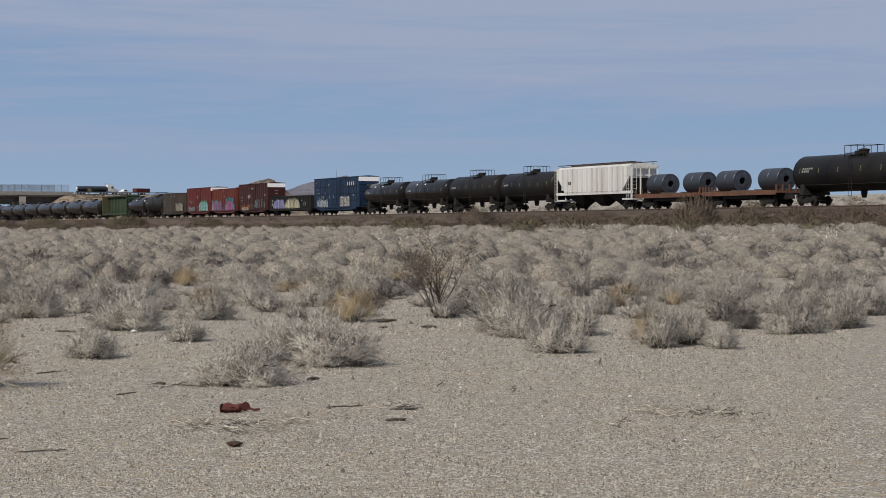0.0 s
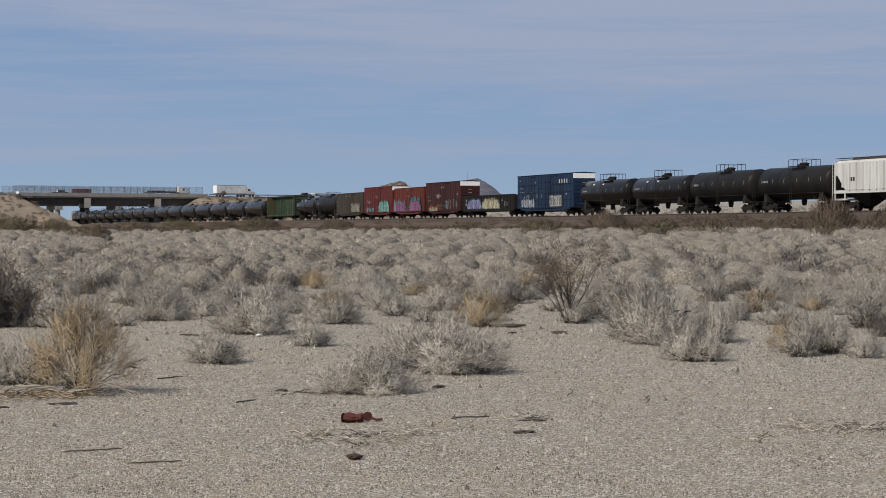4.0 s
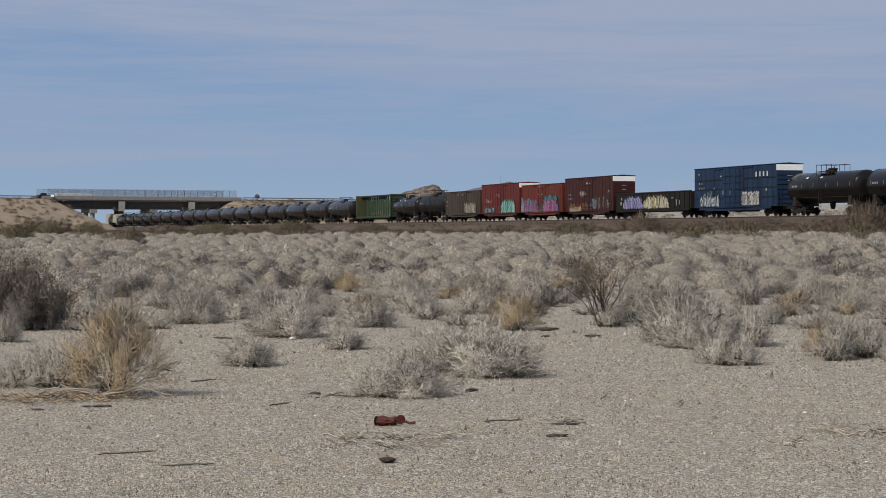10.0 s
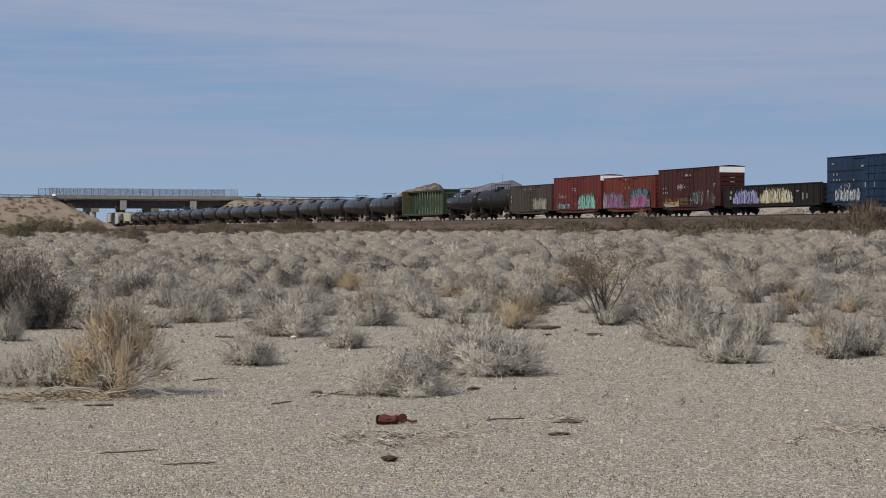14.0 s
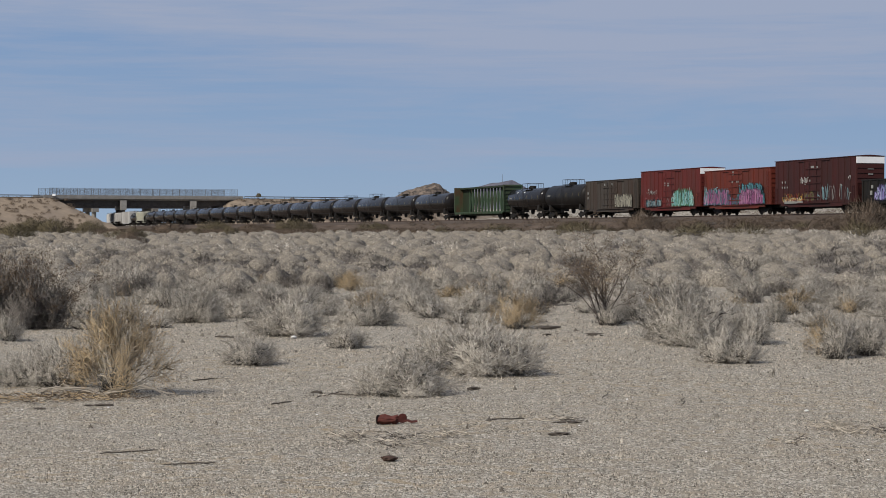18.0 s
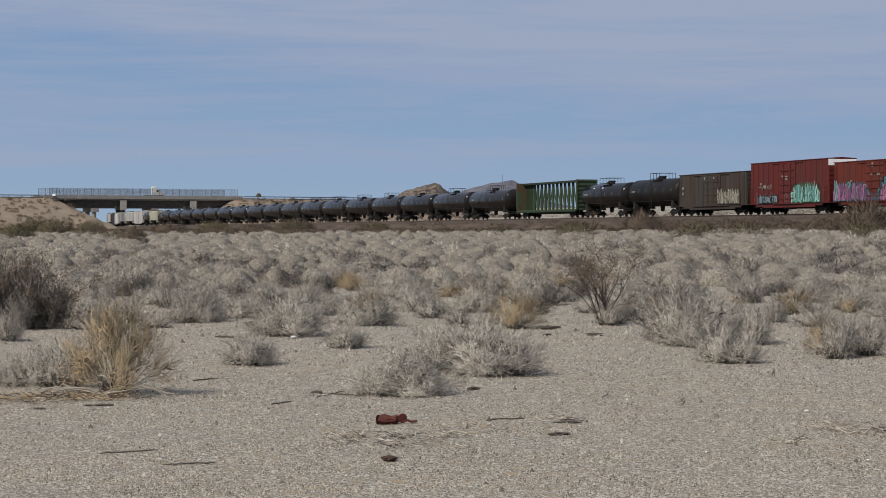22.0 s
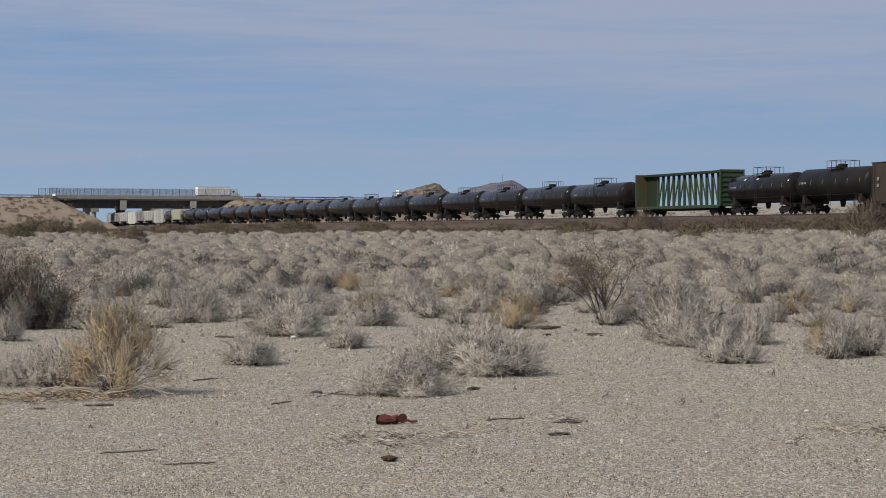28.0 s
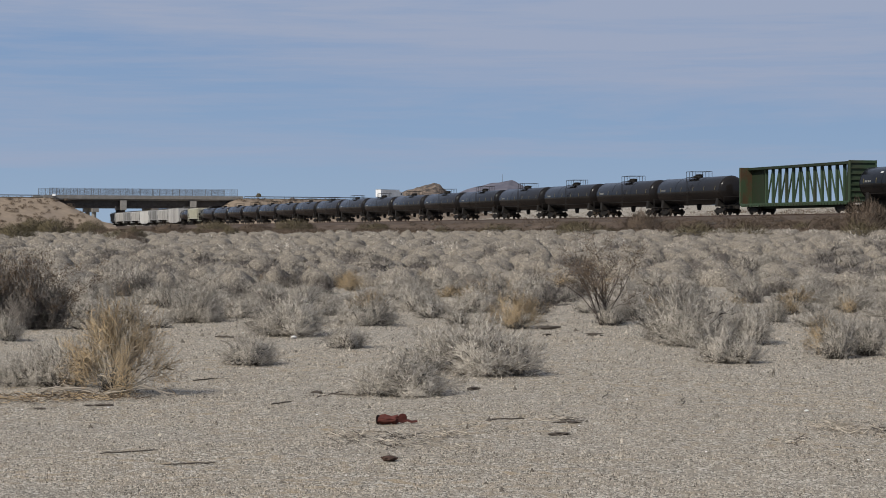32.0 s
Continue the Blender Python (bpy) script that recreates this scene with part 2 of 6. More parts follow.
M_HOPPER = material("pale_grey_hopper_paint", (0.62, 0.615, 0.585, 1), (0.53, 0.52, 0.49, 1), 1.0, 0.6, third=(0.47, 0.45, 0.42, 1), stretch=(2.5, 1, 0.4))
M_GALV = material("dusty_grey_paint", (0.36, 0.36, 0.35, 1), (0.27, 0.27, 0.265, 1), 1.0, 0.6, third=(0.15, 0.145, 0.14, 1), stretch=(2.5, 1, 0.4))
M_CREAM = material("cream_hopper_paint", (0.46, 0.45, 0.36, 1), (0.38, 0.37, 0.30, 1), 1.0, 0.6)
M_BLUE = material("faded_blue_paint", (0.0115, 0.0265, 0.058, 1), (0.0165, 0.034, 0.066, 1), 1.2, 0.6, third=(0.009, 0.017, 0.035, 1), stretch=(2, 1, 0.4))
M_RED = material("faded_red_paint", (0.1152, 0.0187, 0.0151, 1), (0.0900, 0.0180, 0.0151, 1), 1.1, 0.6, third=(0.0792, 0.0245, 0.0202, 1), stretch=(2, 1, 0.4))
M_ORANGE_RED = material("orange_red_paint", (0.1332, 0.0259, 0.0151, 1), (0.1008, 0.0223, 0.0151, 1), 1.1, 0.6, third=(0.0864, 0.0259, 0.0180, 1), stretch=(2, 1, 0.4))
M_OXIDE = material("oxide_brown_paint", (0.0540, 0.0137, 0.0115, 1), (0.0410, 0.0137, 0.0122, 1), 1.1, 0.6, third=(0.0360, 0.0158, 0.0137, 1), stretch=(2, 1, 0.4))
M_GREYBROWN = material("grey_brown_paint", (0.0612, 0.0504, 0.0403, 1), (0.0461, 0.0389, 0.0324, 1), 1.1, 0.7, third=(0.0475, 0.0302, 0.0223, 1), stretch=(2, 1, 0.4))
M_GREEN = material("faded_green_paint", (0.0475, 0.0778, 0.0432, 1), (0.0331, 0.0547, 0.0310, 1), 1.6, 0.65, third=(0.0460, 0.0500, 0.0290, 1), stretch=(2, 1, 0.5))
M_GREEN_RUST = material("rusting_green_paint", (0.0446, 0.0706, 0.0360, 1), (0.0756, 0.0475, 0.0259, 1), 1.3, 0.75, third=(0.0540, 0.0324, 0.0202, 1), stretch=(1, 1, 0.5), lo=0.42, hi=0.58)
M_GREEN_DARK = material("dark_green_paint", (0.0187, 0.0324, 0.0158, 1), (0.0259, 0.0288, 0.0173, 1), 1.1, 0.65)
M_GOND = material("grimy_gondola_paint", (0.0111, 0.0103, 0.0091, 1), (0.0182, 0.0151, 0.0123, 1), 1.2, 0.75, third=(0.0119, 0.0119, 0.0119, 1), stretch=(2, 1, 0.4))
M_RUST = material("rusty_steel", (0.17, 0.075, 0.045, 1), (0.09, 0.05, 0.035, 1), 3, 0.85, third=(0.07, 0.045, 0.035, 1))
M_COIL = material("coil_steel", (0.075, 0.082, 0.095, 1), (0.045, 0.05, 0.06, 1), 2, 0.45, metal=0.55, stretch=(5, 1, 1))
M_DEBRIS = material("rusted_scrap", (0.115, 0.032, 0.024, 1), (0.07, 0.025, 0.02, 1), 22, 0.8, bump=0.6, bump_scale=60)
M_CAN = material("brown_rusted_tin", (0.075, 0.042, 0.03, 1), (0.045, 0.03, 0.024, 1), 22, 0.8, bump=0.6, bump_scale=60)
M_WOOD = material("weathered_wood", (0.10, 0.085, 0.07, 1), (0.055, 0.045, 0.038, 1), 30, 0.9, stretch=(1, 6, 6))
M_STICK = material("bleached_stick", (0.40, 0.35, 0.28, 1), (0.22, 0.19, 0.15, 1), 20, 0.9)
M_GLASS_DARK = material("dark_window_glass", (0.02, 0.025, 0.03, 1), (0.03, 0.035, 0.04, 1), 1, 0.1)
M_PAINT = {}


def flat_paint(key, h):
    if key not in M_PAINT:
        c = tuple(v * 0.8 for v in rgb(h)[:3]) + (1,)
        M_PAINT[key] = material("spray_" + key, c, tuple(v * 0.8 for v in c[:3]) + (1,), 4, 0.6)
    return M_PAINT[key]


# ---- geometry helpers ----
class Geo:
    """Collects vertices and faces for one mesh."""

    def __init__(self):
        self.v, self.f = [], []

    def face(self, pts):
        n = len(self.v)
        self.v += [tuple(p) for p in pts]
        self.f.append(tuple(range(n, n + len(pts))))

    def box(self, x0, x1, y0, y1, z0, z1):
        n = len(self.v)
        self.v += [(x, y, z) for z in (z0, z1) for x, y in ((x0, y0), (x1, y0), (x1, y1), (x0, y1))]
        self.f += [tuple(n + i for i in q) for q in ((3, 2, 1, 0), (4, 5, 6, 7), (0, 1, 5, 4), (1, 2, 6, 5), (2, 3, 7, 6), (3, 0, 4, 7))]
        return self

    def bevel_box(self, x0, x1, y0, y1, z0, z1, b):
        """A box with its upright and top edges cut."""
        lo = [(x0 + b, y0), (x1 - b, y0), (x1, y0 + b), (x1, y1 - b), (x1 - b, y1), (x0 + b, y1), (x0, y1 - b), (x0, y0 + b)]
        cx, cy = (x0 + x1) / 2, (y0 + y1) / 2
        hi = [(p[0] + (b if p[0] < cx else -b), p[1] + (b if p[1] < cy else -b)) for p in lo]
        return self.loft([[(*p, z0) for p in lo], [(*p, z1 - b) for p in lo], [(*p, z1) for p in hi]])

    def loft(self, rings, caps=True):
        n, k = len(self.v), len(rings[0])
        for r in rings:
            self.v += [tuple(p) for p in r]
        for i in range(len(rings) - 1):
            for j in range(k):
                a, b = n + i * k + j, n + i * k + (j + 1) % k
                self.f.append((a, b, b + k, a + k))
        if caps:
            self.f.append(tuple(n + j for j in reversed(range(k))))
            self.f.append(tuple(n + (len(rings) - 1) * k + j for j in range(k)))
        return self

    def rod(self, p, q, r, n=4, r2=None):
        p, q = Vector(p), Vector(q)
        d = (q - p).normalized()
        a = d.orthogonal().normalized()
        b = d.cross(a)
        r2 = r if r2 is None else r2
        ring = [[(c + (a * math.cos(2 * math.pi * i / n) + b * math.sin(2 * math.pi * i / n)) * rr) for i in range(n)] for c, rr in ((p, r), (q, r2))]
        return self.loft(ring)

    def lathe_x(self, prof, n=24, cy=0.0, cz=0.0):
        """A body of revolution along x: prof holds (x, radius)."""
        return self.loft([[(x, cy + r * math.cos(2 * math.pi * i / n), cz + r * math.sin(2 * math.pi * i / n)) for i in range(n)] for x, r in prof])

    def lathe_z(self, prof, n=12, cx=0.0, cy=0.0):
        return self.loft([[(cx + r * math.cos(2 * math.pi * i / n), cy + r * math.sin(2 * math.pi * i / n), z) for i in range(n)] for z, r in prof])

    def mesh(self, name, mat, smooth=False):
        me = bpy.data.meshes.new(name)
        me.from_pydata(self.v, [], self.f)
        me.materials.append(mat)
        if smooth:
            me.polygons.foreach_set("use_smooth", [True] * len(me.polygons))
            me.set_sharp_from_angle(angle=radians(38))
        me.update()
        return me


def part(name, geo, mat, parent, label="", smooth=False):
    """One mesh object under a thing or under a part."""
    me = geo if isinstance(geo, bpy.types.Mesh) else geo.mesh(name, mat, smooth)
    ob = new(name, me)
    ob.parent = parent
    if label:
        tagged(ob, label)
    return ob


def thing(name, label, category, group="", kind="", at=None):
    ob = new(name)
    ob.empty_display_size = 0.2
    if at is not None:
        ob.matrix_basis = at
    return tagged(ob, label, category, group, kind)


def solid(name, geo, mat, label, category, group="", kind="", at=None, smooth=False):
    ob = new(name, geo if isinstance(geo, bpy.types.Mesh) else geo.mesh(name, mat, smooth))
    if at is not None:
        ob.matrix_basis = at
    return tagged(ob, label, category, group, kind)


def array_mesh(name, verts, faces, mat, second=None, which=None, normals=None):
    """A mesh from numpy arrays, faces all with the same number of corners."""
    me = bpy.data.meshes.new(name)
    k = faces.shape[1]
    me.vertices.add(len(verts))
    me.vertices.foreach_set("co", np.asarray(verts, np.float32).ravel())
    me.loops.add(faces.size)
    me.loops.foreach_set("vertex_index", faces.astype(np.int32).ravel())
    me.polygons.add(len(faces))
    me.polygons.foreach_set("loop_start", np.arange(0, faces.size, k, dtype=np.int32))
    me.materials.append(mat)
    if second:
        me.materials.append(second)
        me.polygons.foreach_set("material_index", np.asarray(which, np.int32))
    me.update(calc_edges=True)
    me.validate()
    if normals is not None:
        me.polygons.foreach_set("use_smooth", [True] * len(me.polygons))
        me.normals_split_custom_set_from_vertices(np.asarray(normals, np.float32))
    return me


# ---- plan: the track is one straight line that comes nearer to the right ----
TRACK_ANGLE = radians(72.046)
U = Vector((math.cos(TRACK_ANGLE), -math.sin(TRACK_ANGLE)))
NRM = Vector((math.sin(TRACK_ANGLE), math.cos(TRACK_ANGLE)))
TRACK_OFF, GRADE, RAIL0 = 90.6, 0.0047, 3.056


def rail_z(s):
    return RAIL0 + GRADE * s


CURVE_S, CURVE_RATE, CURVE_MOST = -640.0, radians(0.13), radians(9.0)


def track(s, q=0.0):
    """A point of the track; beyond the bridge it bends away from the road side."""
    p = NRM * TRACK_OFF + U * max(s, CURVE_S)
    n = NRM
    if s < CURVE_S:
        left, turn = CURVE_S - s, 0.0
        while left > 0:
            d = min(left, 4.0)
            turn = min(turn + CURVE_RATE * d, CURVE_MOST)
            back = Vector((-U.x * math.cos(turn) - U.y * math.sin(turn), U.x * math.sin(turn) - U.y * math.cos(turn)))
            p = p + back * d
            left -= d
        n = Vector((back.y, -back.x))
    p = p + n * q
    return p.x, p.y


def on_track(s):
    x, y = track(s)
    turn = min(max(CURVE_S - s, 0) * CURVE_RATE, CURVE_MOST)
    return Matrix.Translation((x, y, rail_z(s))) @ pose(0, 0, 0, 0, -math.degrees(math.atan(GRADE)), -72.046 - math.degrees(turn))


def run(t):
    """How far the train has rolled since 13 s."""
    return 7.10 * (t - 13) - 0.0120 * (t - 13) ** 2


def smooth01(a):
    a = np.clip(a, 0, 1)
    return a * a * (3 - 2 * a)


# the road: level over the bridge, bending away beyond it, then sinking behind the train
ROAD_STEP = 2.0
_k = np.arange(-420, 900, ROAD_STEP)
_phi = np.radians(np.clip(30 + np.clip(_k - 42, 0, None) * 0.33, 30, 56))
_x = np.concatenate([[0], np.cumsum(np.cos(_phi) * ROAD_STEP)[:-1]])
_y = np.concatenate([[0], np.cumsum(np.sin(_phi) * ROAD_STEP)[:-1]])
_i0 = int(np.argmin(abs(_k)))
ROAD_X, ROAD_Y = _x - _x[_i0] - 116.6, _y - _y[_i0] + 648.6
ROAD_Z = 10.05 - np.clip(_k - 126, 0, None) * 0.08
ROAD_K, ROAD_PHI = _k, _phi


def road(k, off=0.0):
    """Point of the road at k metres past the railway, off metres to its far side, and its bearing."""
    x, y, z, a = (float(np.interp(k, ROAD_K, v)) for v in (ROAD_X, ROAD_Y, ROAD_Z, ROAD_PHI))
    return x - math.sin(a) * off, y + math.cos(a) * off, z, a


def ground_z(x, y):
    """Height of the desert floor (arrays)."""
    x, y = np.asarray(x, float), np.asarray(y, float)
    q = NRM.x * x + NRM.y * y - TRACK_OFF
    s = U.x * x + U.y * y
    base = np.clip(RAIL0 + GRADE * np.clip(s, -900, 200) - 1.9, -2.2, 3)
    z = base * smooth01((q + 78) / 70)
    bed = RAIL0 + GRADE * s - 0.55
    slope = bed - np.clip(np.abs(q) - 3.2, 0, None) * 0.30
    z = np.where((np.abs(q) < 12) & (s > -1200), np.maximum(z, slope), z)
    az = np.degrees(np.arctan2(x, np.maximum(y, 1e-3)))
    rise = np.clip((q - 9) * 0.034, 0, 15) * smooth01((az + 8.5) / 5)
    return z + rise


# ---- ground ----
def bumps(xs, ys):
    """Low swells of the desert floor near the eye."""
    out = [(noise.noise((x * 0.35, y * 0.35, 3.1)) * 0.05 + noise.noise((x * 1.3, y * 1.3, 7.7)) * 0.022) if -5 < y < 80 else 0.0 for x, y in zip(xs, ys)]
    return np.array(out) * (0.4 + 0.6 * np.exp(-((np.asarray(ys) - 15) / 22) ** 2))


def build_ground():
    ys = np.concatenate([np.arange(-40, 5, 4.0), np.arange(5, 40, 0.5), np.arange(40, 120, 1.5), np.arange(120, 330, 3.0), np.arange(330, 800, 9.0), np.geomspace(800, 4900, 26)])
    us = np.concatenate([np.linspace(-1.6, -0.4, 10), np.linspace(-0.36, 0.42, 150), np.linspace(0.46, 1.6, 10)])
    yy, uu = np.meshgrid(ys, us, indexing="ij")
    xx = uu * np.maximum(np.abs(yy), 30.0)
    zz = ground_z(xx, yy)
    zz += bumps(xx.ravel(), yy.ravel()).reshape(xx.shape)
    # the sand dips under the railway bank, which covers it
    q, s = NRM.x * xx + NRM.y * yy - TRACK_OFF, U.x * xx + U.y * yy
    zz -= 0.6 * smooth01((q + 27) / 4) * smooth01((9 - q) / 4) * smooth01((s + 676) / 6) * smooth01((136 - s) / 6)
    n, m = yy.shape
    idx = np.arange(n * m).reshape(n, m)
    faces = np.stack([idx[:-1, :-1], idx[:-1, 1:], idx[1:, 1:], idx[1:, :-1]], -1).reshape(-1, 4)
    me = array_mesh("ground", np.stack([xx, yy, zz], -1).reshape(-1, 3), faces, M_GROUND)
    me.polygons.foreach_set("use_smooth", [True] * len(me.polygons))
    tagged(new("ground", me), "flat desert floor of grey gravel and tan sand", "ground", kind="structure")


build_ground()


def build_track():
    bed = Geo()
    s = -900.0
    while s < 160:
        ring = []
        for ss in (s, min(s + 20, 160)):
            ring.append([(*track(ss, q), rail_z(ss) + dz) for q, dz in ((-3.1, -0.62), (-1.9, -0.16), (1.9, -0.16), (3.1, -0.62))])
        bed.loft(ring)
        s += 20
    solid("ballast_bed", bed, M_BALLAST, "low bed of brown-grey crushed stone under the rails", "ballast", kind="structure")
    rails = thing("railway_track", "straight railway track with brown steel rails on dark ties", "railway track", kind="structure")
    for q in (-0.75, 0.75):
        g = Geo()
        ends = [-900.0 + 10 * i for i in range(29)] + [160.0]
        for w, z0, z1 in ((0.075, -0.16, -0.14), (0.012, -0.14, -0.04), (0.037, -0.04, 0.0)):
            g.loft([[(*track(ss, q - w), rail_z(ss) + z0), (*track(ss, q + w), rail_z(ss) + z0), (*track(ss, q + w), rail_z(ss) + z1), (*track(ss, q - w), rail_z(ss) + z1)] for ss in ends])
        part("rail", g, M_RAIL, rails)
    ties = Geo()
    for i in range(0, 900):
        ss = 120 - i * 0.58
        if ss < -400:
            break
        ties.loft([[(*track(sx, q), rail_z(ss) + z) for q, z in ((-1.3, -0.20), (1.3, -0.20), (1.3, -0.145), (-1.3, -0.145))] for sx in (ss - 0.12, ss + 0.12)])
    tagged(part("ties", ties, M_TIE, rails), kind="stuff")


build_track()


def build_railway_bank():
    """Brown earth on the slope before the rails."""
    ss = np.arange(-680, 141, 4.0)
    qs = np.array([-30.0, -22.0, -15.0, -11.0, -8.5, -6.5, -4.5, -2.6, 3.0, 6.0, 9.5])
    s2, q2 = np.meshgrid(ss, qs, indexing="ij")
    q2 = q2 + np.where(q2 < -10, 2.0 * np.sin(s2 * 0.13) + 1.3 * np.sin(s2 * 0.31), 0)
    x, y = NRM.x * (TRACK_OFF + q2) + U.x * s2, NRM.y * (TRACK_OFF + q2) + U.y * s2
    z = ground_z(x, y) + np.where(q2 < -26, -0.15, 0.05)
    n, m = x.shape
    idx = np.arange(n * m).reshape(n, m)
    faces = np.stack([idx[:-1, :-1], idx[1:, :-1], idx[1:, 1:], idx[:-1, 1:]], -1).reshape(-1, 4)
    tagged(new("railway_bank", array_mesh("railway_bank", np.stack([x, y, z], -1).reshape(-1, 3), faces, M_BANK)), "low bank of brown earth before the rails", "earth bank", kind="structure")


build_railway_bank()


def build_hill(name, label, mat, points, depth, seed, rough=0.10):
    """A rocky ridge: points hold (x, y, crest height, half width)."""
    rows = []
    for i in range(len(points) * 12 - 11):
        k = i / 12
        a, b = points[int(k)], points[min(int(k) + 1, len(points) - 1)]
        w = k - int(k)
        x, y, h = (a[j] + (b[j] - a[j]) * w for j in range(3))
        row = []
        for j in range(-14, 15):
            d = j / 14
            r = noise.fractal((x * 0.012 + seed, d * 2.6, seed), 0.7, 2.1, 6)
            z = h * (1 - abs(d)) ** 0.85 * (1 + rough * (r - 0.6)) + rough * 0.3 * h * noise.noise((x * 0.06, d * 9, seed))
            row.append((x + d * depth * 0.12 + 6 * r, y + d * depth, max(z, 0) + 1.0))
        rows.append(row)
    v = np.array(rows)
    n, m = v.shape[:2]
    idx = np.arange(n * m).reshape(n, m)
    faces = np.stack([idx[:-1, :-1], idx[1:, :-1], idx[1:, 1:], idx[:-1, 1:]], -1).reshape(-1, 4)
    ob = new(name, array_mesh(name, v.reshape(-1, 3), faces, mat))
    return tagged(ob, label, "hill", kind="structure")


def sight(px, y):
    """Sideways place, at y metres ahead, of the bearing px."""
    return (px - 784) / 3250 * y


build_hill("rocky_hill", "low brown rocky hill behind the railway", M_HILL, [(sight(640, 2300), 2300, 16), (sight(690, 2300), 2300, 31), (sight(712, 2300), 2300, 41), (sight(735, 2300), 2300, 46), (sight(755, 2300), 2300, 48), (sight(774, 2300), 2300, 47), (sight(796, 2300), 2300, 34), (sight(850, 2300), 2300, 20)], 170, 2.3, 0.16)
build_hill("far_hill", "distant hill tinted violet-grey for haze, with a mast on top", M_HILL_FAR, [(sight(740, 4200), 4200, 30), (sight(810, 4200), 4200, 68), (sight(830, 4200), 4200, 79), (sight(870, 4200), 4200, 90), (sight(905, 4200), 4200, 98), (sight(920, 4200), 4200, 88), (sight(960, 4200), 4200, 52), (sight(1060, 4200), 4200, 22)], 300, 5.1, 0.035)
mast = Geo().rod((sight(889, 4200), 4200, 92), (sight(889, 4200), 4200, 111), 0.5, 6, 0.3)
solid("radio_mast", mast, M_FENCE, "thin grey radio mast on the distant hill", "mast")


# ---- road, bridge and fills ----
def road_section(g, ka, kb, o0, o1, z0, z1, step=6.0):
    rings = []
    k = ka
    while True:
        x0, y0, z, _ = road(k, o0)
        x1, y1, _, _ = road(k, o1)
        rings.append([(x0, y0, z + z0), (x1, y1, z + z0), (x1, y1, z + z1), (x0, y0, z + z1)])
        if k >= kb:
            break
        k = min(k + step, kb)
    return g.loft(rings)


BR0, BR1 = -25.0, 45.0  # ends of the bridge along the road


def build_fill(name, ka, kb, label, toe):
    """An earth bank with the road on its crown."""
    rows = []
    ks = np.arange(ka, kb + 0.1, 3.0)
    for k in ks:
        row = []
        for o in (-48, -40, -32, -26, -20, -15, -11, -8, -6.5, 0, 7, 16, 30, 46):
            x, y, z, a = road(k, o)
            drop = max(-6.5 - o, o - 7, 0) * 0.42
            end = max(toe(k), 0) * 0.62
            zz = z - 0.25 - max(drop, end) + (0.35 * noise.noise((x * 0.15, y * 0.15, 1.7)) if drop + end > 0.5 else 0)
            row.append((x, y, max(zz, float(ground_z(x, y)) - 0.6)))
        rows.append(row)
    v = np.array(rows)
    n, m = v.shape[:2]
    idx = np.arange(n * m).reshape(n, m)
    faces = np.stack([idx[:-1, :-1], idx[1:, :-1], idx[1:, 1:], idx[:-1, 1:]], -1).reshape(-1, 4)
    me = array_mesh(name, v.reshape(-1, 3), faces, M_SAND)
    me.polygons.foreach_set("use_smooth", [True] * len(me.polygons))
    tagged(new(name, me), label, "earth bank", kind="structure")


build_fill("road_bank_west", -400, 6, "tan sand bank that carries the road to the bridge", lambda k: k - (BR0 + 1))
build_fill("road_bank_east", 24, 700, "tan sand bank that carries the road away from the bridge", lambda k: (BR1 - 1) - k)
g = Geo()
road_section(g, -400, 800, -5.5, 5.0, -0.22, 0.0)
solid("road", g, M_ASPHALT, "two-lane asphalt road on the bank and bridge", "road", kind="structure")


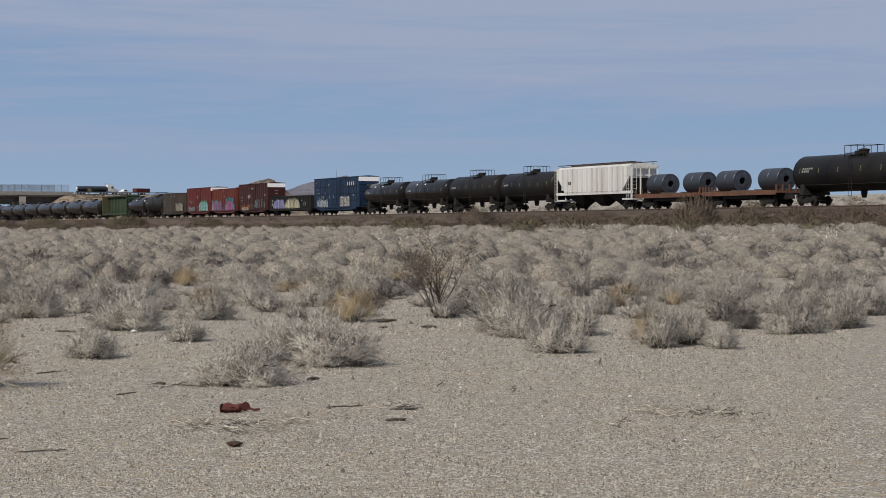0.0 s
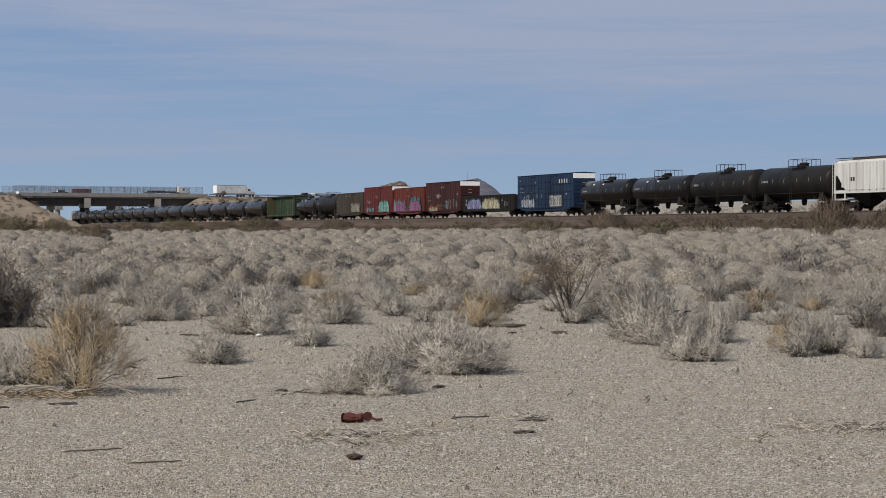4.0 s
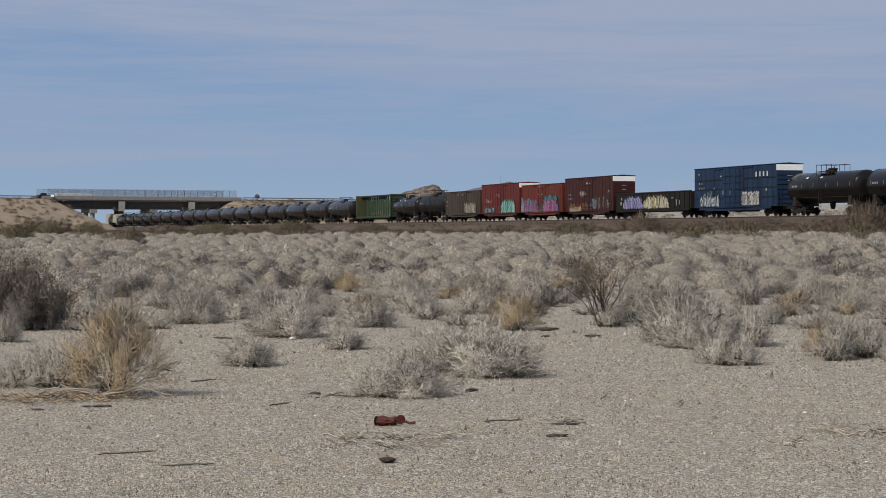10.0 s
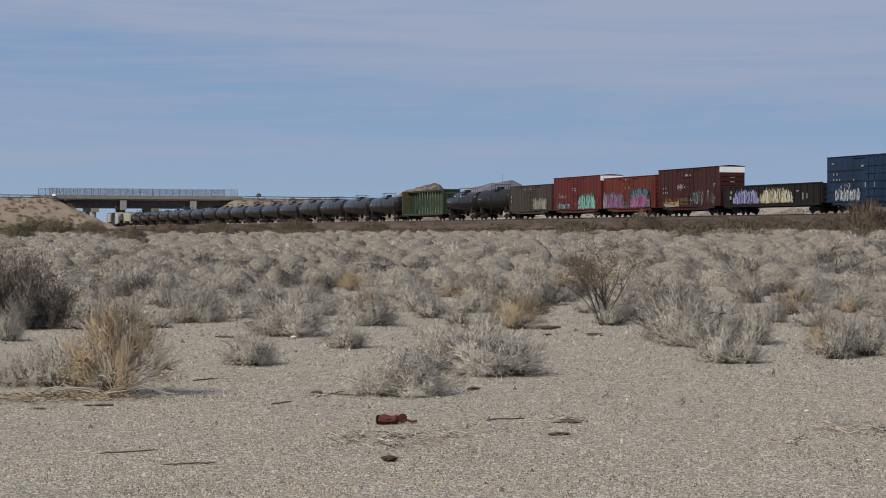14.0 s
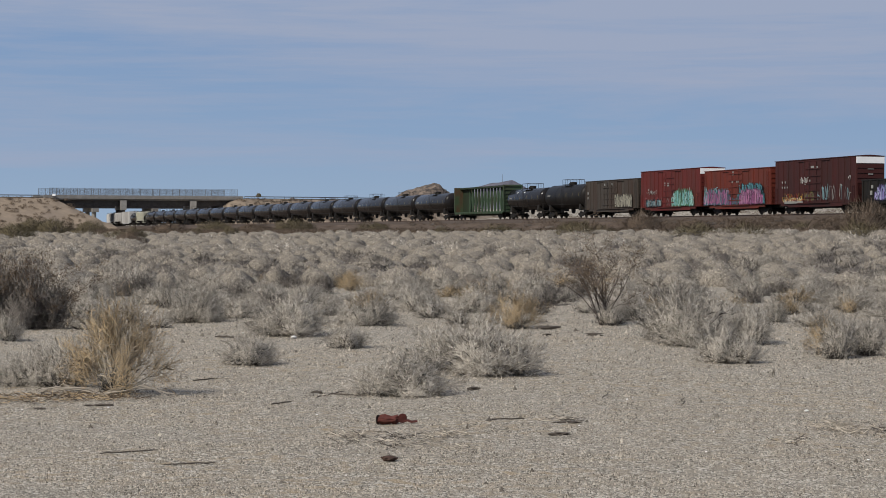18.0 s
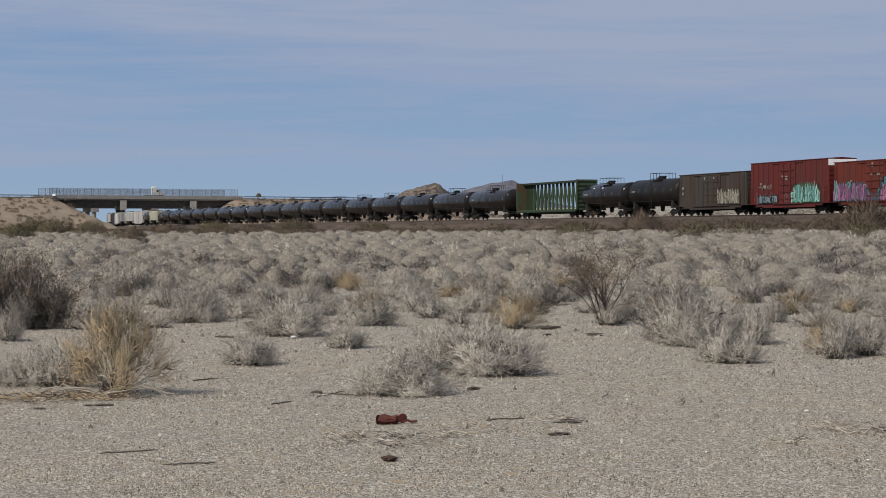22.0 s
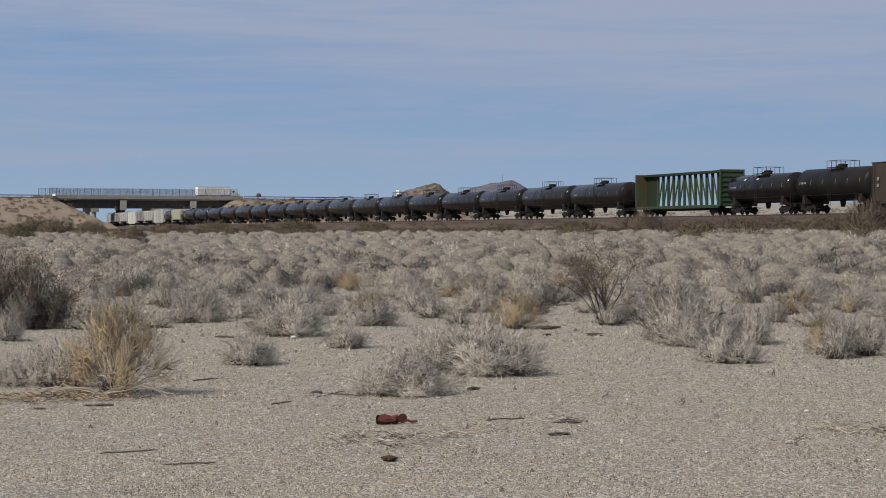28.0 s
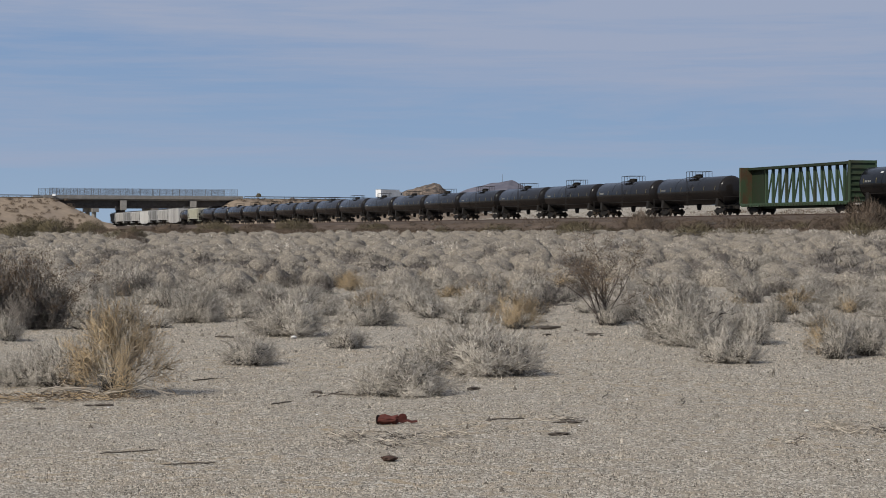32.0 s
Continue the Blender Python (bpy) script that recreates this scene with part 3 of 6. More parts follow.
def build_bridge():
    br = thing("road_bridge", "grey concrete road bridge with a tall mesh fence over the railway", "bridge")
    part("deck", road_section(Geo(), BR0, BR1, -5.3, 4.8, -1.0, -0.24), M_CONCRETE, br)
    for o in (-6.6, 5.5):
        part("parapet", road_section(Geo(), BR0 - 2, BR1 + 2, o, o + 0.5, -0.5, 0.75), M_CONCRETE, br)
    for o in (-4.0, -1.4, 1.2, 3.8):
        part("girder", road_section(Geo(), BR0, BR1, o - 0.35, o + 0.35, -2.9, -1.01), M_GIRDER_SHADE, br)
    # bents stand in line with the track
    for k in (1.4, 27.6):
        x0, y0, z, a = road(k, -7.2)
        far = Vector((x0, y0)) - U * 15.0
        d = -U
        w = NRM * 1.0
        cap = Geo().loft([[(p.x - w.x, p.y - w.y, z + e0), (p.x + w.x, p.y + w.y, z + e0), (p.x + w.x * 1.1, p.y + w.y * 1.1, z - 1.02), (p.x - w.x * 1.1, p.y - w.y * 1.1, z - 1.02)] for p, e0 in ((Vector((x0, y0)), -4.4), (far, -4.4))])
        bent = part("bent", cap, M_CONCRETE, br, "concrete pier cap on round columns")
        # columns share the girders' dark tone, as painted shade below the deck
        for f in (3.0, 8.0, 13.0):
            c = Vector((x0, y0)) + d * f
            part("column", Geo().lathe_z([(float(ground_z(c.x, c.y)) - 0.5, 1.0), (z - 4.39, 1.0)], 16, c.x, c.y), M_GIRDER_SHADE, bent, smooth=True)
    for k, s in ((BR0 + 0.5, 1), (BR1 - 0.5, -1)):
        g = Geo()
        x0, y0, z, a = road(k, -6.6)
        x1, y1, _, _ = road(k, 6.0)
        e = Vector((math.cos(a), math.sin(a))) * 1.6 * s
        g.loft([[(x0 - e.x, y0 - e.y, z - 6), (x0 + e.x, y0 + e.y, z - 6), (x0 + e.x, y0 + e.y, z - 1.02), (x0 - e.x, y0 - e.y, z - 1.02)], [(x1 - e.x, y1 - e.y, z - 6), (x1 + e.x, y1 + e.y, z - 6), (x1 + e.x, y1 + e.y, z - 1.02), (x1 - e.x, y1 - e.y, z - 1.02)]])
        part("abutment", g, M_CONCRETE, br)
    # mesh fences: posts, rails and wires
    for o in (-6.35, 5.75):
        fence = part("fence", road_section(road_section(Geo(), BR0, BR1, o - 0.03, o + 0.03, 3.12, 3.18), BR0, BR1, o - 0.03, o + 0.03, 0.86, 0.92), M_FENCE, br, "galvanised mesh fence along the parapet")
        k = BR0
        while k <= BR1:
            x, y, z, _ = road(k, o)
            part("post", Geo().rod((x, y, z + 0.75), (x, y, z + 3.2), 0.075, 5), M_FENCE, fence)
            k += 2.5
        wires = Geo()
        for i in range(36):
            road_section(wires, BR0, BR1, o - 0.008, o + 0.008, 0.95 + i * 0.06, 0.966 + i * 0.06, 14)
        tagged(part("mesh", wires, M_FENCE, fence), kind="stuff")


build_bridge()


def build_far_bridge():
    """The second carriageway's bridge behind the first."""
    br = thing("second_bridge", "second concrete bridge behind the first one", "bridge")
    a = road(0)[3]
    base = Vector(track(-653 - 66)) + Vector((0, 0))
    d = Vector((math.cos(a), math.sin(a)))
    n = Vector((-math.sin(a), math.cos(a)))

    def bar(f0, f1, o0, o1, z0, z1):
        g = Geo()
        return g.loft([[(*(base + d * f + n * o0), z0), (*(base + d * f + n * o1), z0), (*(base + d * f + n * o1), z1), (*(base + d * f + n * o0), z1)] for f in (f0, f1)])

    part("deck", bar(-40, 60, 0, 11, 8.0, 9.0), M_CONCRETE, br)
    part("parapet", bar(-40, 60, 0, 0.5, 9.0, 9.8), M_CONCRETE, br)
    for o in (1, 4, 7, 10):
        part("girder", bar(-40, 60, o - 0.3, o + 0.3, 6.8, 7.99), M_GIRDER_SHADE, br)
    for f in (-7.0, 17.5):
        bent = part("bent", bar(f - 1.3, f + 1.3, -0.5, 11, 5.3, 6.79), M_CONCRETE, br)
        for o in (1.5, 9):
            c = base + d * f + n * o
            part("column", Geo().lathe_z([(-2.5, 0.9), (5.29, 0.9)], 14, c.x, c.y), M_CONCRETE, bent, smooth=True)


build_far_bridge()


def build_guardrail(name, ka, kb):
    rail = thing(name, "steel guard rail on posts beside the road", "guard rail")
    part("beam", road_section(Geo(), ka, kb, -5.75, -5.68, 0.45, 0.78), M_FENCE, rail)
    k = ka
    while k <= kb:
        x, y, z, a = road(k, -5.6)
        part("post", Geo().rod((x, y, z - 0.3), (x, y, z + 0.8), 0.09, 4), M_WOOD, rail)
        k += 4.0
    return rail


build_guardrail("guard_rail", BR1 + 3, 190)
build_guardrail("guard_rail", -95, BR0 - 3)


# ---- the train: x runs ahead along the car, y away from the camera, z up from the rails ----
TRAIN = []  # (thing, place along the track at 13 s)


def bogie_meshes():
    w = Geo().loft([[(r * math.cos(2 * math.pi * i / 18), y, r * math.sin(2 * math.pi * i / 18)) for i in range(18)] for y, r in ((-0.07, 0.36), (-0.06, 0.42), (0.0, 0.42), (0.01, 0.45), (0.04, 0.45))])
    axle = Geo().loft([[(0.08 * math.cos(2 * math.pi * i / 8), y, 0.08 * math.sin(2 * math.pi * i / 8)) for i in range(8)] for y in (-0.75, 0.75)])
    f = Geo()
    for y in (-1.02, 0.90):
        f.loft([[(x, y + dy, z) for dy, z in ((0, z0), (0.12, z0), (0.12, z1), (0, z1))] for x, z0, z1 in ((-1.15, 0.42, 0.60), (-0.75, 0.36, 0.66), (-0.35, 0.22, 0.80), (0.35, 0.22, 0.80), (0.75, 0.36, 0.66), (1.15, 0.42, 0.60))])
        for x in (-0.18, 0, 0.18):
            f.rod((x, y + 0.06, 0.25), (x, y + 0.06, 0.62), 0.07, 6)
        for x in (-0.89, 0.89):
            f.rod((x, y - 0.04, 0.45), (x, y + 0.16, 0.45), 0.14, 8)
    f.bevel_box(-0.22, 0.22, -0.95, 0.95, 0.45, 0.82, 0.05)
    return w.mesh("wheel", M_WHEEL, True), axle.mesh("axle", M_WHEEL), f.mesh("bogie", M_BLACK)


WHEEL_MESH, AXLE_MESH, BOGIE_MESH = bogie_meshes()


def bogie(parent, x):
    b = part("bogie", BOGIE_MESH, None, parent, "black cast-steel bogie")
    b.location = (x, 0, 0)
    for dx in (-0.89, 0.89):
        a = part("axle", AXLE_MESH, None, b)
        a.location = (dx, 0, 0.45)
        for y, rz in ((-0.75, 0), (0.75, math.pi)):
            w = part("wheel", WHEEL_MESH, None, b)
            w.location, w.rotation_euler = (dx, y, 0.45), (0, 0, rz)


COUPLER_MESH = Geo().bevel_box(-0.1, 0.55, -0.12, 0.12, 0.72, 0.98, 0.03).bevel_box(0.4, 0.68, -0.17, 0.17, 0.68, 1.02, 0.05).mesh("coupler", M_BLACK)


def running_gear(car, half, bx):
    for s in (-1, 1):
        bogie(car, s * bx)
        c = part("coupler", COUPLER_MESH, None, car)
        c.location, c.rotation_euler = (s * half, 0, 0), (0, 0, 0 if s > 0 else math.pi)


def ladder(parent, x, y, z0, z1, along=True, w=0.42, mat=None, step=0.36):
    g = Geo()
    d = Vector((w / 2, 0, 0)) if along else Vector((0, w / 2, 0))
    for s in (-1, 1):
        g.rod(Vector((x, y, z0)) + d * s, Vector((x, y, z1)) + d * s, 0.022, 4)
    z = z0 + 0.1
    while z < z1:
        g.rod(Vector((x, y, z)) - d, Vector((x, y, z)) + d, 0.018, 4)
        z += step
    return part("ladder", g, mat or M_BLACK, parent)


def bars(parent, name, rects, y, mat, label=""):
    """Small painted marks on the near side: (x, z, width, height)."""
    if len(rects) > 40:
        g = Geo()
        for x, z, w, h in rects:
            g.box(x, x + w, y - 0.006, y + 0.01, z, z + h)
        return part(name, g, mat, parent, label)
    for x, z, w, h in rects:
        part(name, Geo().box(x, x + w, y - 0.006, y + 0.01, z, z + h), mat, parent, label)


def marks(parent, y, x, z, n, w, h, mat, gap=0.4):
    return bars(parent, "lettering", [(x + i * w * (1 + gap), z, w, h) for i in range(n)], y, mat, "painted reporting marks")


STROKES = [
    ([(0, 0), (0.1, 1)], [(0.6, 0.1), (0.75, 0.9)], [(0.0, 0.6), (0.8, 0.5)]),
    ([(0.1, 1), (0, 0.1), (0.6, 0), (0.7, 0.8)],),
    ([(0, 0.1), (0.2, 0.9), (0.7, 0.6), (0.3, 0.4), (0.9, 0)],),
    ([(0, 0.2), (0.1, 1), (0.9, 0.9)], [(0.8, 0.95), (0.7, 0)]),
    ([(0.2, 0), (0.0, 0.7), (0.5, 1), (0.9, 0.6), (0.6, 0.1)],),
]


def graffiti(parent, y, x0, x1, z0, z1, cols, seed, back=True, dome=True):
    """Sprayed puffed shapes: fat bent strokes with an outline, streaks and dabs over a ragged cloud of the last colour; with no back, thin scrawled lines."""
    rnd = random.Random(seed)
    INK = ("spray_ink", "1e2126")
    layers = {c: Geo() for c in [*cols, INK]}

    def ribbon(c, pts, w, dy):
        """A fat bent line with rounded joints, thin as paint."""
        g = layers[c]
        for (ax, az), (bx, bz) in zip(pts, pts[1:]):
            d = math.hypot(bx - ax, bz - az) + 1e-6
            nx, nz = -(bz - az) / d * w, (bx - ax) / d * w
            g.face([(ax - nx, y - dy, az - nz), (bx - nx, y - dy, bz - nz), (bx + nx, y - dy, bz + nz), (ax + nx, y - dy, az + nz)])
        for px, pz in pts:
            g.face([(px + w * math.cos(k * 1.0472), y - dy - 0.0004, pz + w * math.sin(k * 1.0472)) for k in range(6)])

    def roof(u):
        rim = (1 - abs(2 * u - 1) ** 6) ** 0.5 if dome else 1.0
        return z0 + (z1 - z0) * max(rim, 0.35)

    count = max(2, round((x1 - x0) / (0.52 if back else 0.45)))
    cell = (x1 - x0) / count
    if back:
        # ragged cloud behind the shapes, with spikes and drips
        n = max(8, int((x1 - x0) / 0.10))
        for i in range(n):
            u = (i + 0.5) / n
            x = x0 + u * (x1 - x0) + rnd.uniform(-0.03, 0.03)
            ribbon(cols[-1], [(x, z0 + rnd.uniform(0, 0.12)), (x + rnd.uniform(-0.04, 0.06), z0 + (roof(u) - z0) * rnd.uniform(0.72, 1.0))], 0.055, 0.004)
    for i in range(count):
        a = x0 + i * cell + cell * rnd.uniform(0.02, 0.10)
        b = x0 + (i + 1) * cell - cell * rnd.uniform(0.0, 0.08)
        base, top = z0 + rnd.uniform(0.05, 0.15), roof((i + 0.5) / count) * rnd.uniform(0.93, 1.0) - 0.12
        lean = rnd.uniform(-0.08, 0.16)
        fill = cols[i % max(1, len(cols) - 1)]
        for stroke in rnd.choice(STROKES):
            pts = [(a + (b - a) * p + lean * q + rnd.uniform(-0.04, 0.04), base + (top - base) * q + rnd.uniform(-0.05, 0.05)) for p, q in stroke]
            if not back:
                if rnd.random() < 0.62:
                    ribbon(rnd.choice(cols), pts, rnd.uniform(0.018, 0.05), 0.006)
                continue
            w = min(0.085, cell * 0.16)
            ribbon(cols[-1], pts, w + 0.035, 0.006)
            ribbon(fill, pts, w, 0.008)
            if len(cols) > 2:
                ribbon(cols[(i + 1) % (len(cols) - 1)], [(p + w * 0.35, q - w * 0.35) for p, q in pts], w * 0.38, 0.010)
        if back and rnd.random() < 0.7:
            px, pz = rnd.uniform(a, b), rnd.uniform(base, top)
            ribbon(cols[0], [(px, pz), (px + rnd.uniform(-0.1, 0.1), pz + rnd.uniform(0.1, 0.3))], 0.03, 0.012)
    if back:
        for _ in range(count * 5):
            px = rnd.uniform(x0, x1)
            ribbon(rnd.choice(cols), [(px, z0 + rnd.uniform(0, 0.3)), (px + rnd.uniform(-0.03, 0.03), z0 + (roof((px - x0) / (x1 - x0)) - z0) * rnd.uniform(0.3, 1.05))], rnd.uniform(0.015, 0.045), 0.009 + 0.003 * rnd.random())
        for _ in range(count * 2):
            px, pz = rnd.uniform(x0, x1), rnd.uniform(z0, z0 + (z1 - z0) * 0.7)
            ribbon(INK, [(px, pz), (px + rnd.uniform(-0.12, 0.12), pz + rnd.uniform(0.1, 0.5)), (px + rnd.uniform(-0.05, 0.3), pz + rnd.uniform(0.3, 0.6))], rnd.uniform(0.015, 0.035), 0.0125)
    for c, g in layers.items():
        if g.f:
            tagged(part("graffiti", g, flat_paint(*c), parent, "sprayed graffiti shapes"), kind="stuff")


def boxcar(name, label, L, H, mat, trim, door, white_end=False, group="boxcars of the train", doors=1):
    car = thing(name, label, "boxcar", group)
    h, W = L / 2, 1.52
    body = part("body", Geo().bevel_box(-h, h, -W, W, 1.02, H - 0.16, 0.05), mat, car)
    # roof with a low ridge and cross ribs
    roof = Geo().loft([[(x, -W - 0.05, H - 0.17), (x, W + 0.05, H - 0.17), (x, W + 0.05, H - 0.10), (x, 0, H), (x, -W - 0.05, H - 0.10)] for x in (-h - 0.05, h + 0.05)])
    x = -h + 0.6
    while x < h:
        roof.loft([[(xx, -W, H - 0.10), (xx, 0, H - 0.012), (xx, W, H - 0.10), (xx, 0, H + 0.02)] for xx in (x, x + 0.12)])
        x += 1.3
    part("roof", roof, trim, car)
    part("side_sill", Geo().box(-h + 1.2, h - 1.2, -W + 0.02, -W + 0.14, 0.80, 1.01).box(-h + 2.6, h - 2.6, -W + 0.02, -W + 0.14, 0.66, 0.8), mat, car)
    part("underframe", Geo().box(-h, h, -0.35, 0.35, 0.72, 1.01).box(-1.6, 1.4, -1.2, 0.9, 0.55, 1.0).rod((-3.4, 0.6, 0.75), (-2.2, 0.6, 0.75), 0.25, 10), M_BLACK, car)
    # side posts
    x = -h + 0.55
    dw = door * (1 if doors == 1 else 0.5)
    while x < h - 0.3:
        if abs(x) > door / 2 + 0.15:
            part("side_post", Geo().bevel_box(x - 0.07, x + 0.07, -W - 0.05, -W + 0.01, 1.04, H - 0.22, 0.02), mat, car)
        x += 1.08
    for i in range(doors):
        cx = 0 if doors == 1 else (-door / 4 if i == 0 else door / 4)
        d = part("door", Geo().bevel_box(cx - dw / 2 + 0.04, cx + dw / 2 - 0.04, -W - 0.09, -W - 0.002, 1.10, H - 0.35, 0.03), mat, car)
        g = Geo()
        for z in (1.5, 2.2, 2.9, 3.6, 4.3):
            if z < H - 0.5:
                g.box(cx - dw / 2 + 0.15, cx + dw / 2 - 0.15, -W - 0.17, -W - 0.092, z, z + 0.10)
        part("door_rib", g, mat, d)
        part("door_bar", Geo().rod((cx - dw * 0.22, -W - 0.15, 1.15), (cx - dw * 0.22, -W - 0.15, H - 0.4), 0.03, 5).rod((cx + dw * 0.22, -W - 0.15, 1.15), (cx + dw * 0.22, -W - 0.15, H - 0.4), 0.03, 5), trim, d)
    part("door_track", Geo().box(-door * 0.95, door * 0.95, -W - 0.13, -W - 0.003, 0.99, 1.08).box(-door * 0.95, door * 0.95, -W - 0.10, -W - 0.003, H - 0.34, H - 0.26), trim, car)
    # ends with level corrugations
    for s in (-1, 1):
        top = H - 0.95 if white_end else H - 0.4
        plate = sorted((s * (h + 0.001), s * (h + 0.02)))
        e = part("end_wall", Geo().box(plate[0], plate[1], -W + 0.08, W - 0.08, 1.12, top + 0.1), mat, car)
        z = 1.3
        while z < top:
            xs = (s * (h + 0.021), s * (h + 0.08))
            part("end_rib", Geo().box(min(xs), max(xs), -W + 0.12, W - 0.12, z, z + 0.16), mat, e)
            z += 0.48
        if white_end and s > 0:
            part("white_end_panel", Geo().bevel_box(h + 0.002, h + 0.05, -W + 0.03, W - 0.03, H - 0.80, H - 0.20, 0.01), M_WHITE_END, e, "white warning band on a high car")
            part("notice", Geo().box(h + 0.045, h + 0.08, -0.25, 0.25, 3.55, 3.66).box(h + 0.045, h + 0.08, -0.3, 0.3, 4.05, 4.12), flat_paint("dusty_white", "9b9a94"), e)
        ladder(car, s * (h - 0.35), -W - 0.09, 1.0, H - 0.5 if not white_end else 2.6, mat=trim)
    ladder(car, h + 0.13, -W + 0.35, 1.0, 2.8, along=False, mat=trim)
    running_gear(car, h + 0.15, h - 2.35)
    return car


def tank_car(name, label, L, R, mat, plat=2.6, group="black tank cars of the train", dusty=False):
    car = thing(name, label, "tank car", group)
    h = L / 2 - 0.55
    cz = 1.18 + R
    prof = [(-h, 0.05)] + [(-h + 0.62 * (1 - math.cos(a)), R * math.sin(a)) for a in (0.28, 0.55, 0.85, 1.15, 1.4, 1.5708)]
    prof += [(-x, r) for x, r in reversed(prof)]
    shell = part("tank_shell", Geo().lathe_x(prof, 36, 0, cz), mat, car, smooth=True)
    for x in (-h + 0.62, -h * 0.36, h * 0.30, h - 0.62):
        g = Geo().lathe_x([(x - 0.03, R - 0.02), (x - 0.03, R + 0.012), (x + 0.03, R + 0.012), (x + 0.03, R - 0.02)], 36, 0, cz)
        part("weld_band", g, mat, shell)
    # manway, valves and the platform with its railing on top
    part("manway", Geo().lathe_z([(cz + R - 0.12, 0.42), (cz + R + 0.22, 0.42), (cz + R + 0.22, 0.48), (cz + R + 0.32, 0.48), (cz + R + 0.38, 0.2)], 14), M_BLACK, car)
    part("valve_housing", Geo().bevel_box(-1.0, -0.55, -0.28, 0.28, cz + R - 0.12, cz + R + 0.22, 0.05), M_BLACK, car)
    pl = part("platform", Geo().box(-plat / 2, plat / 2, -1.0, -0.55, cz + R - 0.02, cz + R + 0.04).box(-plat / 2, plat / 2, 0.55, 1.0, cz + R - 0.02, cz + R + 0.04), M_BLACK, car)
    rail = Geo()
    zt = cz + R + 0.66
    for y in (-1.0, 1.0):
        rail.rod((-plat / 2, y, zt), (plat / 2, y, zt), 0.03, 4)
        for i in range(4):
            x = -plat / 2 + plat * i / 3
            rail.rod((x, y, cz + R * 0.72), (x, y, zt), 0.028, 4)
    for x in (-plat / 2, plat / 2):
        rail.rod((x, -1, zt), (x, 1, zt), 0.03, 4)
    part("railing", rail, M_BLACK, pl)
    ladder(car, 0.35, -R - 0.12, 0.7, cz + R * 0.8, w=0.45)
    # stub sills, bolsters and side grab rails
    for s in (-1, 1):
        x = s * (h - 1.55)
        part("saddle", Geo().loft([[(x - 0.3, -1.35, 0.95), (x + 0.3, -1.35, 0.95), (x + 0.3, 1.35, 0.95), (x - 0.3, 1.35, 0.95)], [(x - 0.25, -1.25, cz - R * 0.45), (x + 0.25, -1.25, cz - R * 0.45), (x + 0.25, 1.25, cz - R * 0.45), (x - 0.25, 1.25, cz - R * 0.45)]]), M_BLACK, car)
        xs = sorted((s * (h + 0.45), s * (h - 2.6)))
        part("stub_sill", Geo().box(xs[0], xs[1], -0.32, 0.32, 0.72, 1.12), M_BLACK, car)
        xe = sorted((s * (h + 0.45), s * (h - 0.35)))
        part("end_walkway", Geo().box(xe[0], xe[1], -1.4, 1.4, 1.02, 1.08), M_BLACK, car)
        g = Geo()
        for y in (-1.4, 1.4):
            g.rod((s * (h + 0.4), y, 0.55), (s * (h + 0.4), y, 2.0), 0.028, 4)
        g.rod((s * (h + 0.4), -1.4, 2.0), (s * (h + 0.4), 1.4, 2.0), 0.028, 4)
        part("end_railing", g, M_BLACK, car)
    part("bottom_outlet", Geo().lathe_z([(0.62, 0.2), (1.0, 0.28), (1.3, 0.28)], 10), M_BLACK, car)
    g = Geo()
    g.rod((-h + 1, -R * 0.80, cz - R * 0.62), (h - 1, -R * 0.80, cz - R * 0.62), 0.03, 4)
    part("side_pipe", g, M_BLACK, car)
    # pale stripes and lettering that follow the shell
    def patch(x0, x1, a0, a1, m, nm):
        gg = Geo()
        ring = lambda x, r: [(x, -r * math.cos(a0 + (a1 - a0) * i / 4), cz + r * math.sin(a0 + (a1 - a0) * i / 4)) for i in range(5)]
        for rr in (R + 0.010,):
            a, b = ring(x0, rr), ring(x1, rr)
            for i in range(4):
                gg.face((a[i], b[i], b[i + 1], a[i + 1]))
        part(nm, gg, m, shell)

    yel, wht = flat_paint("faded_yellow", "8a7f56"), flat_paint("dusty_white", "9b9a94")
    for x in (-h * 0.82, -h * 0.5, -h * 0.18, h * 0.18, h * 0.5, h * 0.82):
        patch(x, x + 0.07, 0.02, 0.30, yel, "reflector_strip")
    for i in range(4):
        patch(-h * 0.78 + i * 0.28, -h * 0.78 + i * 0.28 + 0.18, 0.06, 0.18, wht, "lettering")
    if dusty:
        patch(-h * 0.45, -h * 0.45 + 0.45, 0.62, 0.75, flat_paint("placard", "d8d8d4"), "placard")
        patch(-h * 0.05, -h * 0.05 + 0.45, 0.62, 0.75, flat_paint("placard", "d8d8d4"), "placard")
    running_gear(car, L / 2 - 0.2, h - 1.55)
    return car


